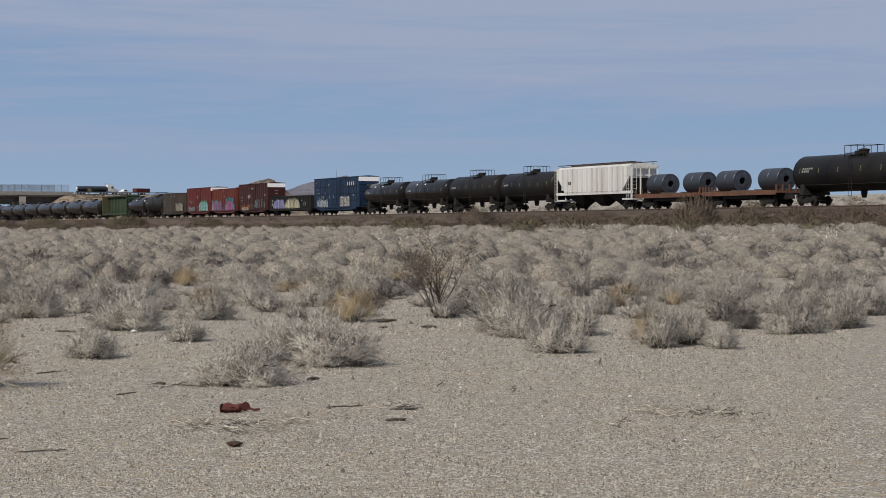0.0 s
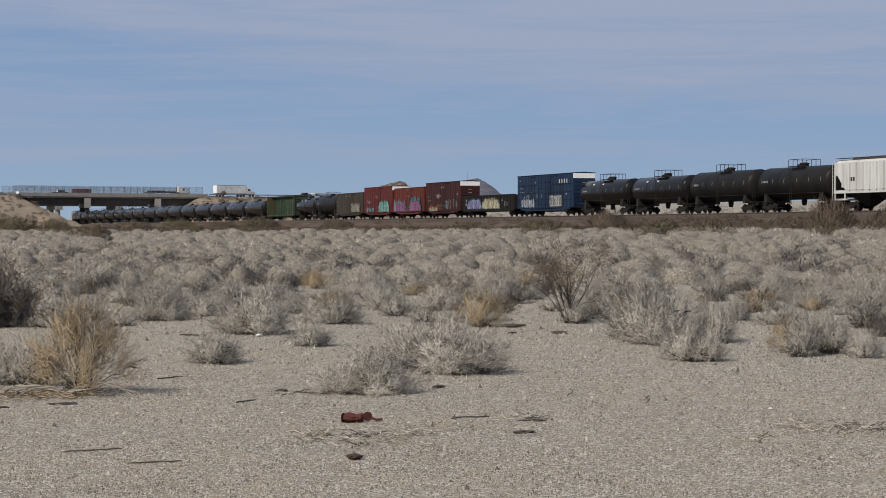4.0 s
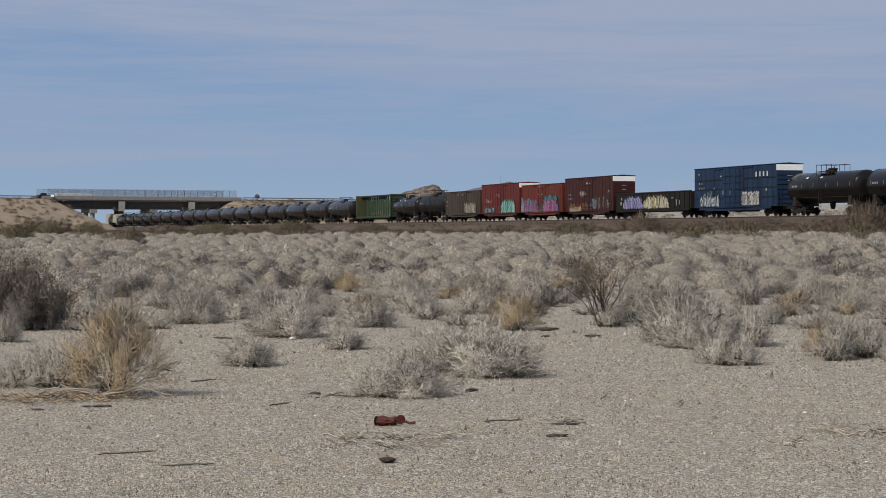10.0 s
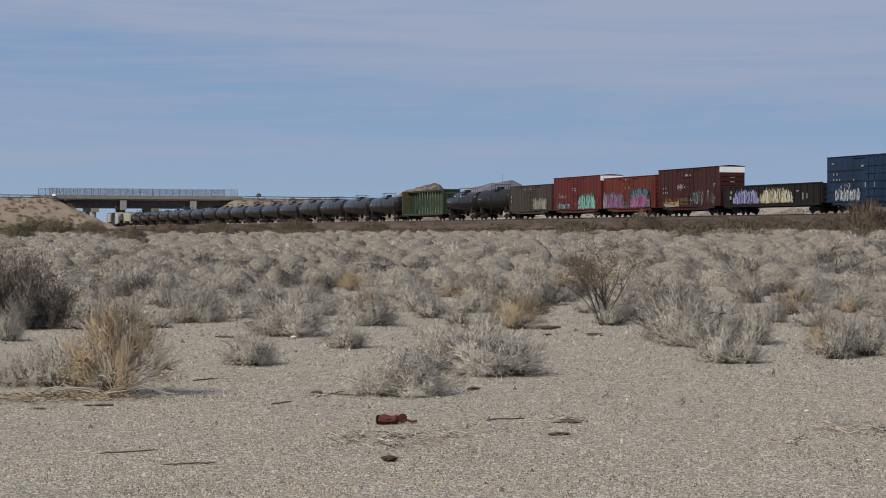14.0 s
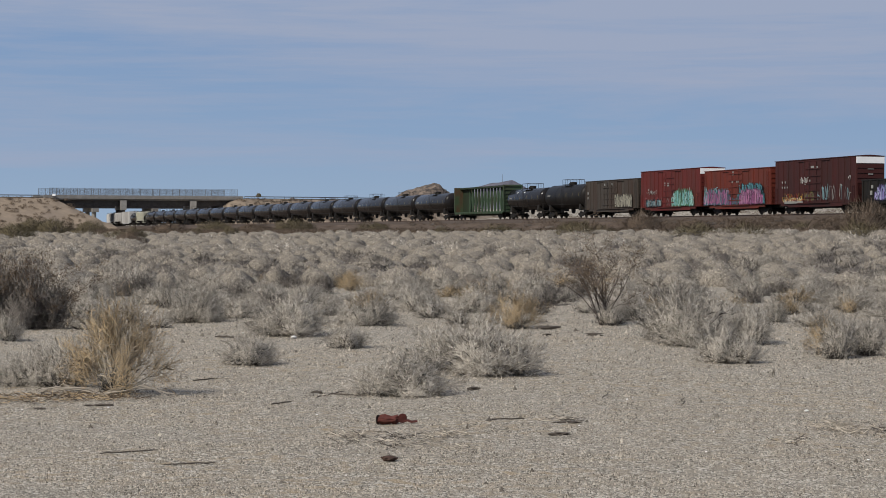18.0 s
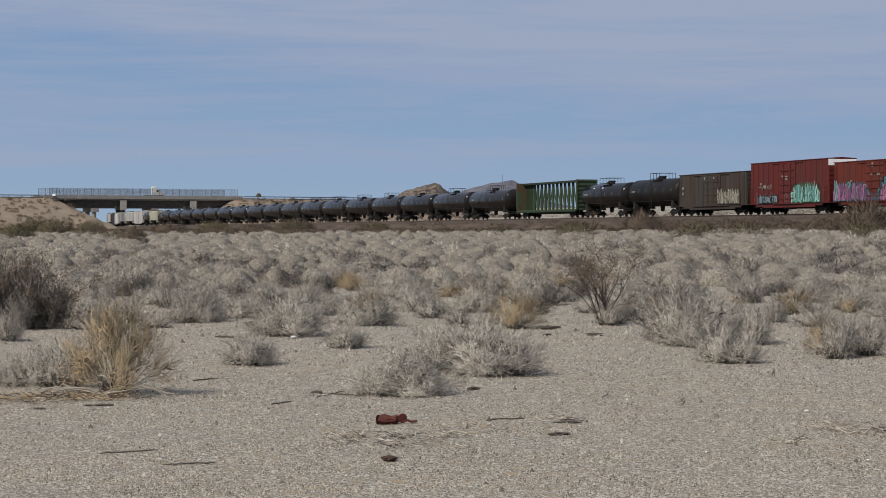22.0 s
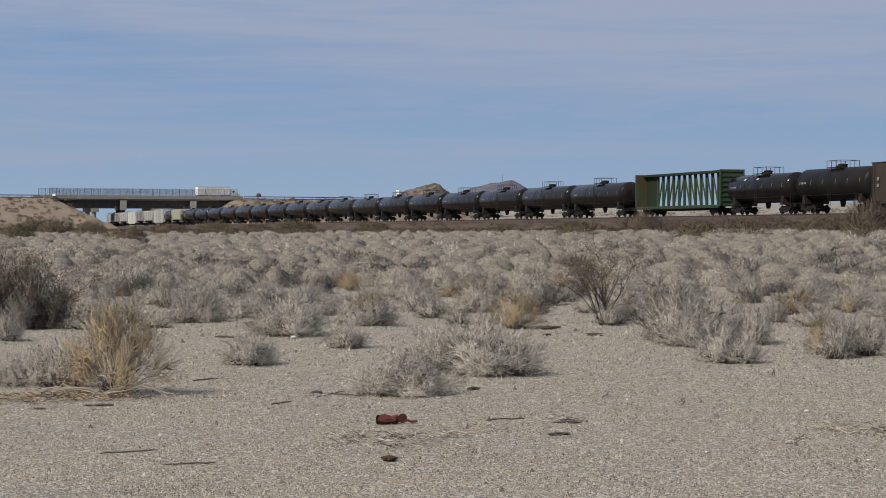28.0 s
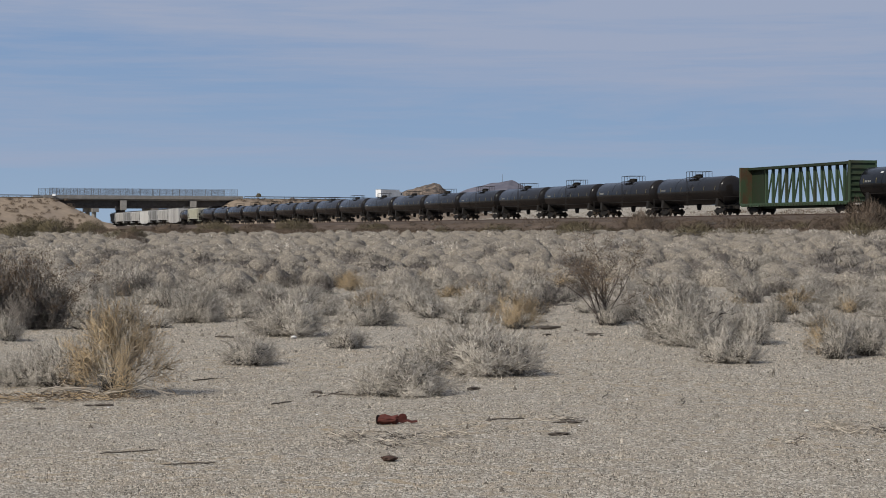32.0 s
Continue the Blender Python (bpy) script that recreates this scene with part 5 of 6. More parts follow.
def tanker_truck():
    tr = thing("tanker_truck", "tank trailer truck with a white cab and dark tank", "truck", "trucks on the road")
    part("tank_trailer", Geo().lathe_x([(-12.0, 0.2), (-11.8, 0.7), (-11.3, 0.9), (0.0, 0.9), (0.5, 0.7), (0.7, 0.2)], 18, 0, 2.02), M_COIL, tr, smooth=True)
    part("tail", Geo().lathe_x([(-12.25, 0.1), (-12.05, 0.5)], 12, 0, 2.02), M_WHITE, tr)
    part("trailer_chassis", Geo().box(-12.0, 0.0, -0.5, 0.5, 0.7, 1.14), M_BLACK, tr)
    for dx in (-11.0, -9.7):
        for y in (-1.05, 1.05):
            road_wheel(tr, dx, y)
    tractor(tr, -0.5, M_WHITE)
    return tr


def flatbed_truck():
    tr = thing("flatbed_truck", "flatbed truck with a white cab and low dark load", "truck", "trucks on the road")
    part("flatbed", Geo().box(-12.5, 0.2, -1.28, 1.28, 1.1, 1.35), M_BLACK, tr)
    part("load", Geo().bevel_box(-11.5, -5.0, -1.0, 1.0, 1.351, 1.9, 0.08).bevel_box(-4.4, -1.0, -0.9, 0.9, 1.351, 1.7, 0.08), M_GOND, tr)
    for dx in (-11.3, -10.0):
        for y in (-1.05, 1.05):
            road_wheel(tr, dx, y)
    tractor(tr, -1.0, M_WHITE)
    return tr


def pickup(mat, label, cover=None):
    tr = thing("pickup_truck", label, "pickup truck", "cars on the road")
    prof = [(-2.7, 0.5, 1.15), (-0.6, 0.5, 1.15), (-0.5, 0.5, 1.85), (0.9, 0.5, 1.85), (1.5, 0.5, 1.2), (2.7, 0.5, 1.05)]
    part("body", Geo().loft([[(x, -0.95, z0), (x, 0.95, z0), (x, 0.85, z1), (x, -0.85, z1)] for x, z0, z1 in prof]), mat, tr)
    part("window", Geo().box(-0.35, 0.85, -0.93, 0.93, 1.25, 1.72), M_GLASS_DARK, tr)
    if cover:
        part("canopy", Geo().bevel_box(-2.6, -0.7, -0.9, 0.9, 1.16, 1.95, 0.1), cover, tr)
    for dx in (-1.7, 1.8):
        for y in (-0.85, 0.85):
            road_wheel(tr, dx, y, 0.38)
    return tr


def box_trailer():
    tr = thing("box_trailer", "red box trailer behind a white pickup", "trailer", "cars on the road")
    part("box", Geo().bevel_box(-3.2, 3.2, -1.2, 1.2, 0.6, 2.35, 0.05), M_RED, tr)
    part("hitch", Geo().rod((3.2, 0, 0.6), (4.6, 0, 0.6), 0.08, 5), M_BLACK, tr)
    for dx in (-0.6, 0.5):
        for y in (-1.1, 1.1):
            road_wheel(tr, dx, y, 0.36)
    return tr


def enclosed_trailer():
    tr = thing("car_trailer", "long low white trailer behind a dark pickup", "trailer", "cars on the road")
    part("box", Geo().bevel_box(-6.4, 6.2, -1.15, 1.15, 0.75, 1.75, 0.06), M_WHITE, tr)
    part("roof_rail", Geo().box(-6.3, 6.0, -1.1, 1.1, 1.752, 1.80), M_FENCE, tr)
    part("hitch", Geo().rod((6.2, 0, 0.6), (7.4, 0, 0.6), 0.08, 5), M_BLACK, tr)
    for dx in (-1.4, -0.4, 0.6):
        for y in (-1.12, 1.12):
            road_wheel(tr, dx, y, 0.38)
    return tr


def bobtail():
    tr = thing("bobtail_tractor", "white highway tractor running without a trailer", "truck", "trucks on the road")
    tractor(tr, 0.0, M_WHITE)
    part("fairing", Geo().bevel_box(0.9, 2.4, -1.1, 1.1, 3.5, 4.0, 0.15), M_WHITE, tr)
    return tr


K_TANKER = 82.4
K_SEMI = 43.1
K_FLAT = 16.8
K_PICK = 65.3
K_BOB = 12.9
K_SEMI2 = 43.1
K_RED = 61.1
K_TOW = -39.5


def send(ob, k, t, v, side):
    TRAFFIC.append((ob, k, t, v, side))


send(tanker_truck(), K_TANKER, 1.0, 20.6, -2.2)
send(semi_truck("white semi truck with a plain box trailer"), K_SEMI, 3.0, 20.6, -2.2)
send(flatbed_truck(), K_FLAT, 3.0, 20.6, -2.2)
send(pickup(M_BLACK, "dark pickup truck on the road"), K_PICK, 7.5, 20.6, -2.2)
send(bobtail(), K_BOB, 22.0, 18.7, -2.2)
send(semi_truck("white semi truck with a plain box trailer"), K_SEMI2, 28.0, 20.6, -2.2)
send(pickup(M_BLACK, "dark pickup truck pulling a long white trailer"), K_TOW, 10.8, -20.0, 2.2)
send(enclosed_trailer(), K_TOW + 10.4, 10.8, -20.0, 2.2)
send(box_trailer(), K_RED, 1.0, -19.5, 2.2)
send(pickup(M_WHITE, "white pickup truck pulling a red trailer"), K_RED - 7.6, 1.0, -19.5, 2.2)


# ---- plants ----
def unit(a):
    return a / (np.linalg.norm(a, axis=-1, keepdims=True) + 1e-9)


def fuzz(seed, n, width, length, up=0.1, spiky=0.35, loose=0.35, close=0.75, low=0.0):
    """Arrays of a rounded tuft: short twig ends laid over a dome, one metre wide and half a metre high."""
    r = np.random.RandomState(seed)
    az, cz = r.uniform(0, 6.283, n), r.uniform(low, 1.0, n)
    lumps = 1 + 0.13 * np.sin(3 * az + seed) + 0.09 * np.sin(5 * az + 2 * seed) * (1 - cz) + 0.08 * np.sin(9 * cz + 4 * az)
    rad = 0.5 * (1 - 0.35 * r.rand(n) ** 2.0) * lumps
    sn = np.sqrt(1 - cz ** 2)
    out = np.stack([sn * np.cos(az), sn * np.sin(az), cz], -1)
    p = out * rad[:, None] * 0.9
    tang = np.cross(out, r.normal(0, 1, (n, 3)))
    tang /= np.linalg.norm(tang, axis=1, keepdims=True)
    d = tang * 0.7 + out * spiky + r.normal(0, 0.28, (n, 3)) + np.array([0, 0, up])
    d /= np.linalg.norm(d, axis=1, keepdims=True)
    side = np.cross(d, out + r.normal(0, loose, (n, 3)))
    side /= np.linalg.norm(side, axis=1, keepdims=True)
    side *= np.where((np.cross(side, d) * out).sum(1) < 0, -1, 1)[:, None]
    ln = length * r.uniform(0.5, 1.5, n)[:, None]
    v = np.stack([p - side * width - d * ln * 0.5, p + side * width - d * ln * 0.5, p + d * ln * 0.6], 1).reshape(-1, 3)
    f = np.arange(n * 3).reshape(-1, 3)
    # a close low heart, darker than the blades to give shade in the gaps
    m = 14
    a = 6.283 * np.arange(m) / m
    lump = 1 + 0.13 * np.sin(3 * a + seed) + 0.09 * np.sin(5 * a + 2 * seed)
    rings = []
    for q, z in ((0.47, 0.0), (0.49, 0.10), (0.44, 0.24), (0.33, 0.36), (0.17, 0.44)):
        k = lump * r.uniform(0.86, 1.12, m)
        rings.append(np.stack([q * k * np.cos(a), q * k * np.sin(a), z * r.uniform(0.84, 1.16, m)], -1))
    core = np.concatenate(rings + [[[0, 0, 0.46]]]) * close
    facing = unit(np.concatenate([np.repeat(unit(out + r.normal(0, 0.22, (n, 3))), 3, 0), core + np.array([0, 0, 0.02])]))
    j, k = np.arange(m), (np.arange(m) + 1) % m
    cf = [t for i in range(4) for t in (np.stack([j, k, k + m], -1) + i * m, np.stack([j, k + m, j + m], -1) + i * m)]
    cf = np.concatenate(cf + [np.stack([j + 4 * m, k + 4 * m, np.full(m, 5 * m)], -1)])
    return np.concatenate([v, core]), np.concatenate([f, cf + len(v)]), facing


def twig_dome(seed, stems, forks, tips, width, up=0.15, fan=0.05, fork_len=0.13, tip_len=0.06, steep=0.06, lo=0.3, vase=False):
    """Arrays of a bush of thin curling stems that fork twice, one metre wide and half a metre high."""
    r = np.random.RandomState(seed)
    V, F, N, W = [], [], [], []
    count = 0

    def ribbon(pts, w, kind=0):
        """Ribbons (n, k, 3) that taper to a point."""
        nonlocal count
        n, k, _ = pts.shape
        d = pts[:, -1] - pts[:, 0]
        away = unit(pts.mean(1) - np.array([0, 0, 0.06]))
        side = unit(np.cross(d, away + r.normal(0, 0.6, (n, 3))))
        side = (side * np.where((np.cross(side, d) * away).sum(1) < 0, -1, 1)[:, None])[:, None]
        N.append(np.repeat(unit(away + r.normal(0, 0.5, (n, 3))), 2 * k - 1, 0))
        W.append(np.full(n * (2 * k - 3), kind))
        taper = np.linspace(1.0, 0.45, k - 1)[None, :, None] * w
        body = pts[:, :-1]
        v = np.concatenate([np.stack([body - side * taper, body + side * taper], 2).reshape(n, -1, 3), pts[:, -1:]], 1)
        one = []
        for i in range(k - 2):
            one += [(2 * i, 2 * i + 1, 2 * i + 3), (2 * i, 2 * i + 3, 2 * i + 2)]
        one.append((2 * k - 4, 2 * k - 3, 2 * k - 2))
        V.append(v.reshape(-1, 3))
        F.append((np.array(one)[None] + (np.arange(n) * (2 * k - 1))[:, None, None]).reshape(-1, 3) + count)
        count += n * (2 * k - 1)

    def grow(p, d, ln, k, bend):
        pts = [p]
        for _ in range(k - 1):
            d = unit(d + r.normal(0, bend, d.shape) + np.array([0, 0, up * 0.4]))
            pts.append(pts[-1] + d * ln[:, None] / (k - 1))
        return np.stack(pts, 1), d

    az, ce = r.uniform(0, 6.283, stems), r.uniform(steep, 1.0, stems) ** 0.85
    se = np.sqrt(1 - ce ** 2)
    d = np.stack([se * np.cos(az), se * np.sin(az), ce], -1)
    lump = 1 + 0.2 * np.sin(3 * az + seed) + 0.14 * np.sin(5 * az + 3 * seed) + 0.1 * np.sin(7 * ce + 2 * az)
    base = np.stack([r.normal(0, fan, stems), r.normal(0, fan, stems), np.zeros(stems)], -1)
    main, _ = grow(base, d, 0.43 * r.uniform(0.8, 1.0, stems) * lump, 5, 0.10)
    ribbon(main, width * 1.5, 1)

    def along(paths, m, lo):
        n, k, _ = paths.shape
        t = r.uniform(lo, 1.0, (n, m)) * (k - 1)
        i = np.minimum(t.astype(int), k - 2)
        row = np.arange(n)[:, None]
        a, b = paths[row, i], paths[row, i + 1]
        return (a + (b - a) * (t - i)[..., None]).reshape(-1, 3), unit(b - a).reshape(-1, 3)

    p, dd = along(main, forks, lo)
    second, _ = grow(p, unit(dd + r.normal(0, 0.42, dd.shape)), fork_len * r.uniform(0.6, 1.3, len(p)), 3, 0.3)
    ribbon(second, width * 1.1)
    p, dd = along(second, tips, 0.15)
    third, _ = grow(p, unit(dd + r.normal(0, 0.5, dd.shape)), tip_len * r.uniform(0.5, 1.5, len(p)), 2, 0.2)
    ribbon(third, width)
    v = np.concatenate(V)
    v[:, 2] = np.maximum(v[:, 2], -0.01)
    if vase:
        v[:, :2] *= (0.6 + 1.2 * v[:, 2:3])
    half = np.percentile(np.hypot(v[:, 0], v[:, 1]), 98.5)
    return v * np.array([0.5 / half, 0.5 / half, 0.5 / np.percentile(v[:, 2], 98.5)]), np.concatenate(F), np.concatenate(W), np.concatenate(N)


def shrub_mesh(name, mat, *args, stem=None, **kw):
    v, f, which, normals = twig_dome(*args, **kw)
    return array_mesh(name, v, f, mat, stem or M_TWIG_STEM, which, normals)


GREY_MESH = [shrub_mesh("twig_crown", M_TWIG, 10 + i, 130, 10, 6, 0.0019, up=0.0, steep=0.20, lo=0.4, tip_len=0.06) for i in range(5)]
DARK_MESH = [shrub_mesh("twig_crown", M_TWIG_DARK, 30 + i, 130, 9, 6, 0.0023, up=0.04) for i in range(2)]
TAN_MESH = [shrub_mesh("twig_crown", M_TWIG_TAN, 50 + i, 100, 12, 7, 0.0013, up=0.02, steep=0.22, lo=0.58, tip_len=0.05, stem=M_TWIG_STRAW) for i in range(2)]
MID_MESH = {"grey": [shrub_mesh("twig_crown", M_TWIG, 20 + i, 70, 8, 4, 0.0028, up=0.0, steep=0.20, lo=0.4, tip_len=0.06) for i in range(5)], "dark": [shrub_mesh("twig_crown", M_TWIG_DARK, 40 + i, 70, 6, 4, 0.0038, up=0.04) for i in range(2)], "tan": [shrub_mesh("twig_crown", M_TWIG_TAN, 60 + i, 70, 6, 4, 0.0036, up=0.1) for i in range(2)]}
STRAW_MESH = shrub_mesh("straw_fan", M_TWIG_STRAW, 71, 50, 3, 1, 0.0022, up=0.05, steep=0.2, lo=0.5, stem=M_TWIG_STRAW)
SHADE_MESH = shrub_mesh("old_wood", M_SHADED_OLD_WOOD, 80, 100, 4, 1, 0.0055, stem=M_SHADED_OLD_WOOD)
HEART_MESH = shrub_mesh("old_wood", M_SHADED_OLD_WOOD, 81, 30, 3, 1, 0.011, stem=M_SHADED_OLD_WOOD)


def ground_h(x, y):
    return float(ground_z(x, y)) + float(bumps([x], [y])[0])


PLANT = random.Random(8)


def shrub(kind, x, y, w, h, mid=False):
    """kind: grey, dark or tan; w and h in metres."""
    label, meshes = {
        "grey": ("dry grey desert shrub with fine bare twigs", GREY_MESH),
        "dark": ("dark grey-brown dry desert shrub", DARK_MESH),
        "tan": ("yellowish tan dry desert shrub", TAN_MESH),
    }[kind]
    meshes = MID_MESH[kind] if mid else meshes
    ob = thing("desert_shrub", label, "shrub", "dry shrubs of the desert floor", at=Matrix.Translation((x, y, ground_h(x, y) - 0.02)))
    # wide shrubs are two or three clumps grown together
    clumps = [(0.0, 0.0, 1.0, 1.0)]
    if kind != "tan" and w > 0.7:
        e = PLANT.choice((-1, 1))
        clumps = [(-0.10 * e, 0.02, 0.86, 1.0), (0.22 * e, PLANT.uniform(-0.14, 0.1), 0.68, PLANT.uniform(0.66, 0.8))] + ([(PLANT.uniform(-0.25, 0.1) * e, -0.2, 0.62, 0.56)] if w > 0.9 else [])
    for dx, dy, k, kh in clumps:
        a = part("twig_crown", PLANT.choice(meshes), None, ob)
        a.location = (dx * w, dy * w, 0)
        a.scale, a.rotation_euler = (w * 1.10 * k, w * 1.04 * k, h * 2.06 * kh), (0, 0, PLANT.uniform(0, 6.28))
    # a dark core puts shade within the crown and at its base
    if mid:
        c = part("old_wood", HEART_MESH, None, ob, "dark old wood inside, painted dark for inner shade")
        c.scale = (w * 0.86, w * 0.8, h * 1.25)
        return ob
    b = part("old_wood", SHADE_MESH, None, ob, "dark old wood inside, painted dark for inner shade")
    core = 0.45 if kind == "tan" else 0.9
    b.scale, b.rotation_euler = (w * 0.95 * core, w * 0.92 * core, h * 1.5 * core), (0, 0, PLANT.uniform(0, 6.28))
    if kind == "tan":
        c = part("straw_fan", STRAW_MESH, None, ob, "bleached straw-coloured stems")
        c.scale, c.rotation_euler = (w * 0.9, w * 0.88, h * 1.7), (0, 0, PLANT.uniform(0, 6.28))
    return ob


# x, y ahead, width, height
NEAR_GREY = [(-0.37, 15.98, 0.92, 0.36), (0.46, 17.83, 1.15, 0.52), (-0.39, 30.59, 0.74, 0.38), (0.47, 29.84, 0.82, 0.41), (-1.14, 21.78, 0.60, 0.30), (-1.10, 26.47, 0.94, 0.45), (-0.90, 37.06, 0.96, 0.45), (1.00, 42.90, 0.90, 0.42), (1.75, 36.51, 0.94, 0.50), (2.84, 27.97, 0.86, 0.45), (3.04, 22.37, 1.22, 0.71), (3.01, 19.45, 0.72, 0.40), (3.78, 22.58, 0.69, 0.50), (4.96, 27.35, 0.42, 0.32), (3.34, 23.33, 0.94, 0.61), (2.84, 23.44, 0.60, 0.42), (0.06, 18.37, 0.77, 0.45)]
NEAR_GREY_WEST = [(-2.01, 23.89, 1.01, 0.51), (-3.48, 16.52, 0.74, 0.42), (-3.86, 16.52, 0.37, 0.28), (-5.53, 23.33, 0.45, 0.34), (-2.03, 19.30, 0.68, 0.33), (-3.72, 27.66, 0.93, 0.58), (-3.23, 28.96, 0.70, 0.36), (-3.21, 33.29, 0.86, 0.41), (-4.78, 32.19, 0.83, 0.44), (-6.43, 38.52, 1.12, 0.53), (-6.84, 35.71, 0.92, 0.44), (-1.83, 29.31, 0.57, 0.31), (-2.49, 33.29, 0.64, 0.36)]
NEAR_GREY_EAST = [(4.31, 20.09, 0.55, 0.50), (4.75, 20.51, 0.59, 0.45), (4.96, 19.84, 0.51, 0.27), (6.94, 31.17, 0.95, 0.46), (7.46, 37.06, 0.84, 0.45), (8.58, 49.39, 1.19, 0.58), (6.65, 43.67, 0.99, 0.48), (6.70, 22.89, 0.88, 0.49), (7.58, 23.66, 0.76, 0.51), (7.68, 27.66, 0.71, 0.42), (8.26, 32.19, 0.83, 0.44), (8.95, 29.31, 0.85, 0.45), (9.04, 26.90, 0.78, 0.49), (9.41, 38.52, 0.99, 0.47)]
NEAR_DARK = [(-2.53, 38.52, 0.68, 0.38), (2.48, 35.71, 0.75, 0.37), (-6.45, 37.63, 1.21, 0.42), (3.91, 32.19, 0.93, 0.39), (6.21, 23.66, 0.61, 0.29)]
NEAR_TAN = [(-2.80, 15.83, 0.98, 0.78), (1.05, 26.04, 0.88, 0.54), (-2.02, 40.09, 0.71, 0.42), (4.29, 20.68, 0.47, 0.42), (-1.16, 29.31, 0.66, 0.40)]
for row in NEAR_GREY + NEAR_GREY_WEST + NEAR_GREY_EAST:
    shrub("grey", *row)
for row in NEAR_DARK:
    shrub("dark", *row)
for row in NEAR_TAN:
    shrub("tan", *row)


def sprawl(x, y, reach, n, seed):
    """Pale dead branches that lie round the foot of a bush."""
    r = random.Random(seed)
    ob = thing("dead_branches", "pale dead branches sprawled on the sand under a bush", "branches", at=Matrix.Translation((x, y, ground_h(x, y))))
    for _ in range(n):
        a = r.choice((0.0, 3.14)) + r.gauss(0, 0.5)
        p, pts = Vector((0, -0.03, 0.02)), []
        for i in range(6):
            pts.append((p.copy(), 0.0080 * (1 - i / 7)))
            a += r.gauss(0, 0.28)
            p = p + Vector((math.cos(a), math.sin(a) * 0.6, 0)) * reach / 6
            p.z = 0.015 + 0.10 * math.sin(min(i + 1, 5) / 5 * 3.1) * r.uniform(0.3, 1)
        g = Geo()
        g.loft([[(c.x, c.y + w * math.cos(t), c.z + w * math.sin(t)) for t in (0, 1.57, 3.14, 4.71)] for c, w in pts])
        part("branch", g, M_STRAW, ob)


sprawl(NEAR_TAN[0][0] - 0.1, NEAR_TAN[0][1] - 0.25, 0.75, 11, 5)


def creosote(x, y, w, h, seed, leaf, stems, label, stem_mat):
    """A tall open bush: thin upright stems that fork, with small leaf clumps near the tips."""
    r = random.Random(seed)
    ob = thing("creosote_bush", label, "bush", "creosote bushes", at=Matrix.Translation((x, y, ground_h(x, y) - 0.02)))
    g = Geo()
    LV, LF = [], []

    def grow(p, d, length, rad, depth):
        n = 3
        for i in range(n):
            d = (d + Vector((r.gauss(0, 0.2), r.gauss(0, 0.2), 0.05))).normalized()
            q = p + d * length / n
            g.rod(p, q, rad, 4, rad * 0.85)
            rad *= 0.85
            p = q
            if depth < 3 and r.random() < 0.8:
                grow(p, (d + Vector((r.gauss(0, 0.6), r.gauss(0, 0.6), r.gauss(0.1, 0.25)))).normalized(), length * r.uniform(0.45, 0.65), rad * 0.7, depth + 1)
            if depth >= 2 or (depth == 1 and i == n - 1):
                for _ in range(leaf):
                    c = p + Vector((r.gauss(0, 0.035), r.gauss(0, 0.035), r.gauss(0, 0.035)))
                    a = Vector((r.gauss(0, 1), r.gauss(0, 1), r.gauss(0, 1))).normalized() * r.uniform(0.008, 0.019)
                    b = a.orthogonal().normalized() * 0.007
                    k = len(LV)
                    LV.extend([c - a, c + b, c + a, c - b])
                    LF.append((k, k + 1, k + 2, k + 3))

    for i in range(stems):
        az = r.uniform(0, 6.283)
        t = r.uniform(0.10, 0.74) * w / h
        grow(Vector((r.gauss(0, 0.05), r.gauss(0, 0.05), 0)), Vector((math.cos(az) * t, math.sin(az) * t, 1)).normalized(), h * r.uniform(0.45, 0.78), 0.0095, 0)
    part("branchwork", g, stem_mat, ob)
    leaves = Geo()
    leaves.v, leaves.f = [tuple(v) for v in LV], LF
    part("foliage", leaves, M_LEAF_RUST, ob, "sparse rusty brown leaves")
    return ob


CREO_A = (2.31, 26.65, 1.27, 1.30)
CREO_B = (-5.73, 25.81, 1.19, 1.03)
creosote(*CREO_A, 4, 5, 14, "tall open creosote bush with rusty leaves", M_STEM)
shrub("dark", CREO_B[0], CREO_B[1], 1.15, 0.86)
shrub("dark", CREO_B[0] - 0.72, CREO_B[1] + 0.1, 1.1, 0.9)
creosote(CREO_B[0], CREO_B[1] + 0.15, 1.6, 0.95, 6, 6, 22, "dense dark creosote bush", M_STEM)
creosote(CREO_B[0] - 0.7, CREO_B[1] + 0.2, 1.5, 1.0, 9, 6, 20, "dense dark creosote bush", M_STEM)

# shrubs further out, scattered ever closer together
rng = np.random.RandomState(4)


def scatter(n, y0, y1, power, u0=-0.265, u1=0.335):
    y = y0 + (y1 - y0) * rng.rand(n) ** power
    u = rng.uniform(u0, u1, n)
    return u * y, y


taken = [(r0[0], r0[1]) for r0 in NEAR_GREY + NEAR_GREY_WEST + NEAR_GREY_EAST + NEAR_DARK + NEAR_TAN]
sx, sy = scatter(800, 25, 46, 0.8)
count = 0
for x, y in zip(sx, sy):
    if count >= 230:
        break
    if min((x - a) ** 2 + (y - b) ** 2 for a, b in taken) < 0.55 or (y < 31 and rng.rand() < 0.5):
        continue
    taken.append((x, y))
    k = rng.rand()
    shrub("grey" if k < 0.74 else ("dark" if k < 0.90 else "tan"), float(x), float(y), rng.uniform(0.45, 1.0), rng.uniform(0.20, 0.40), True)
    count += 1


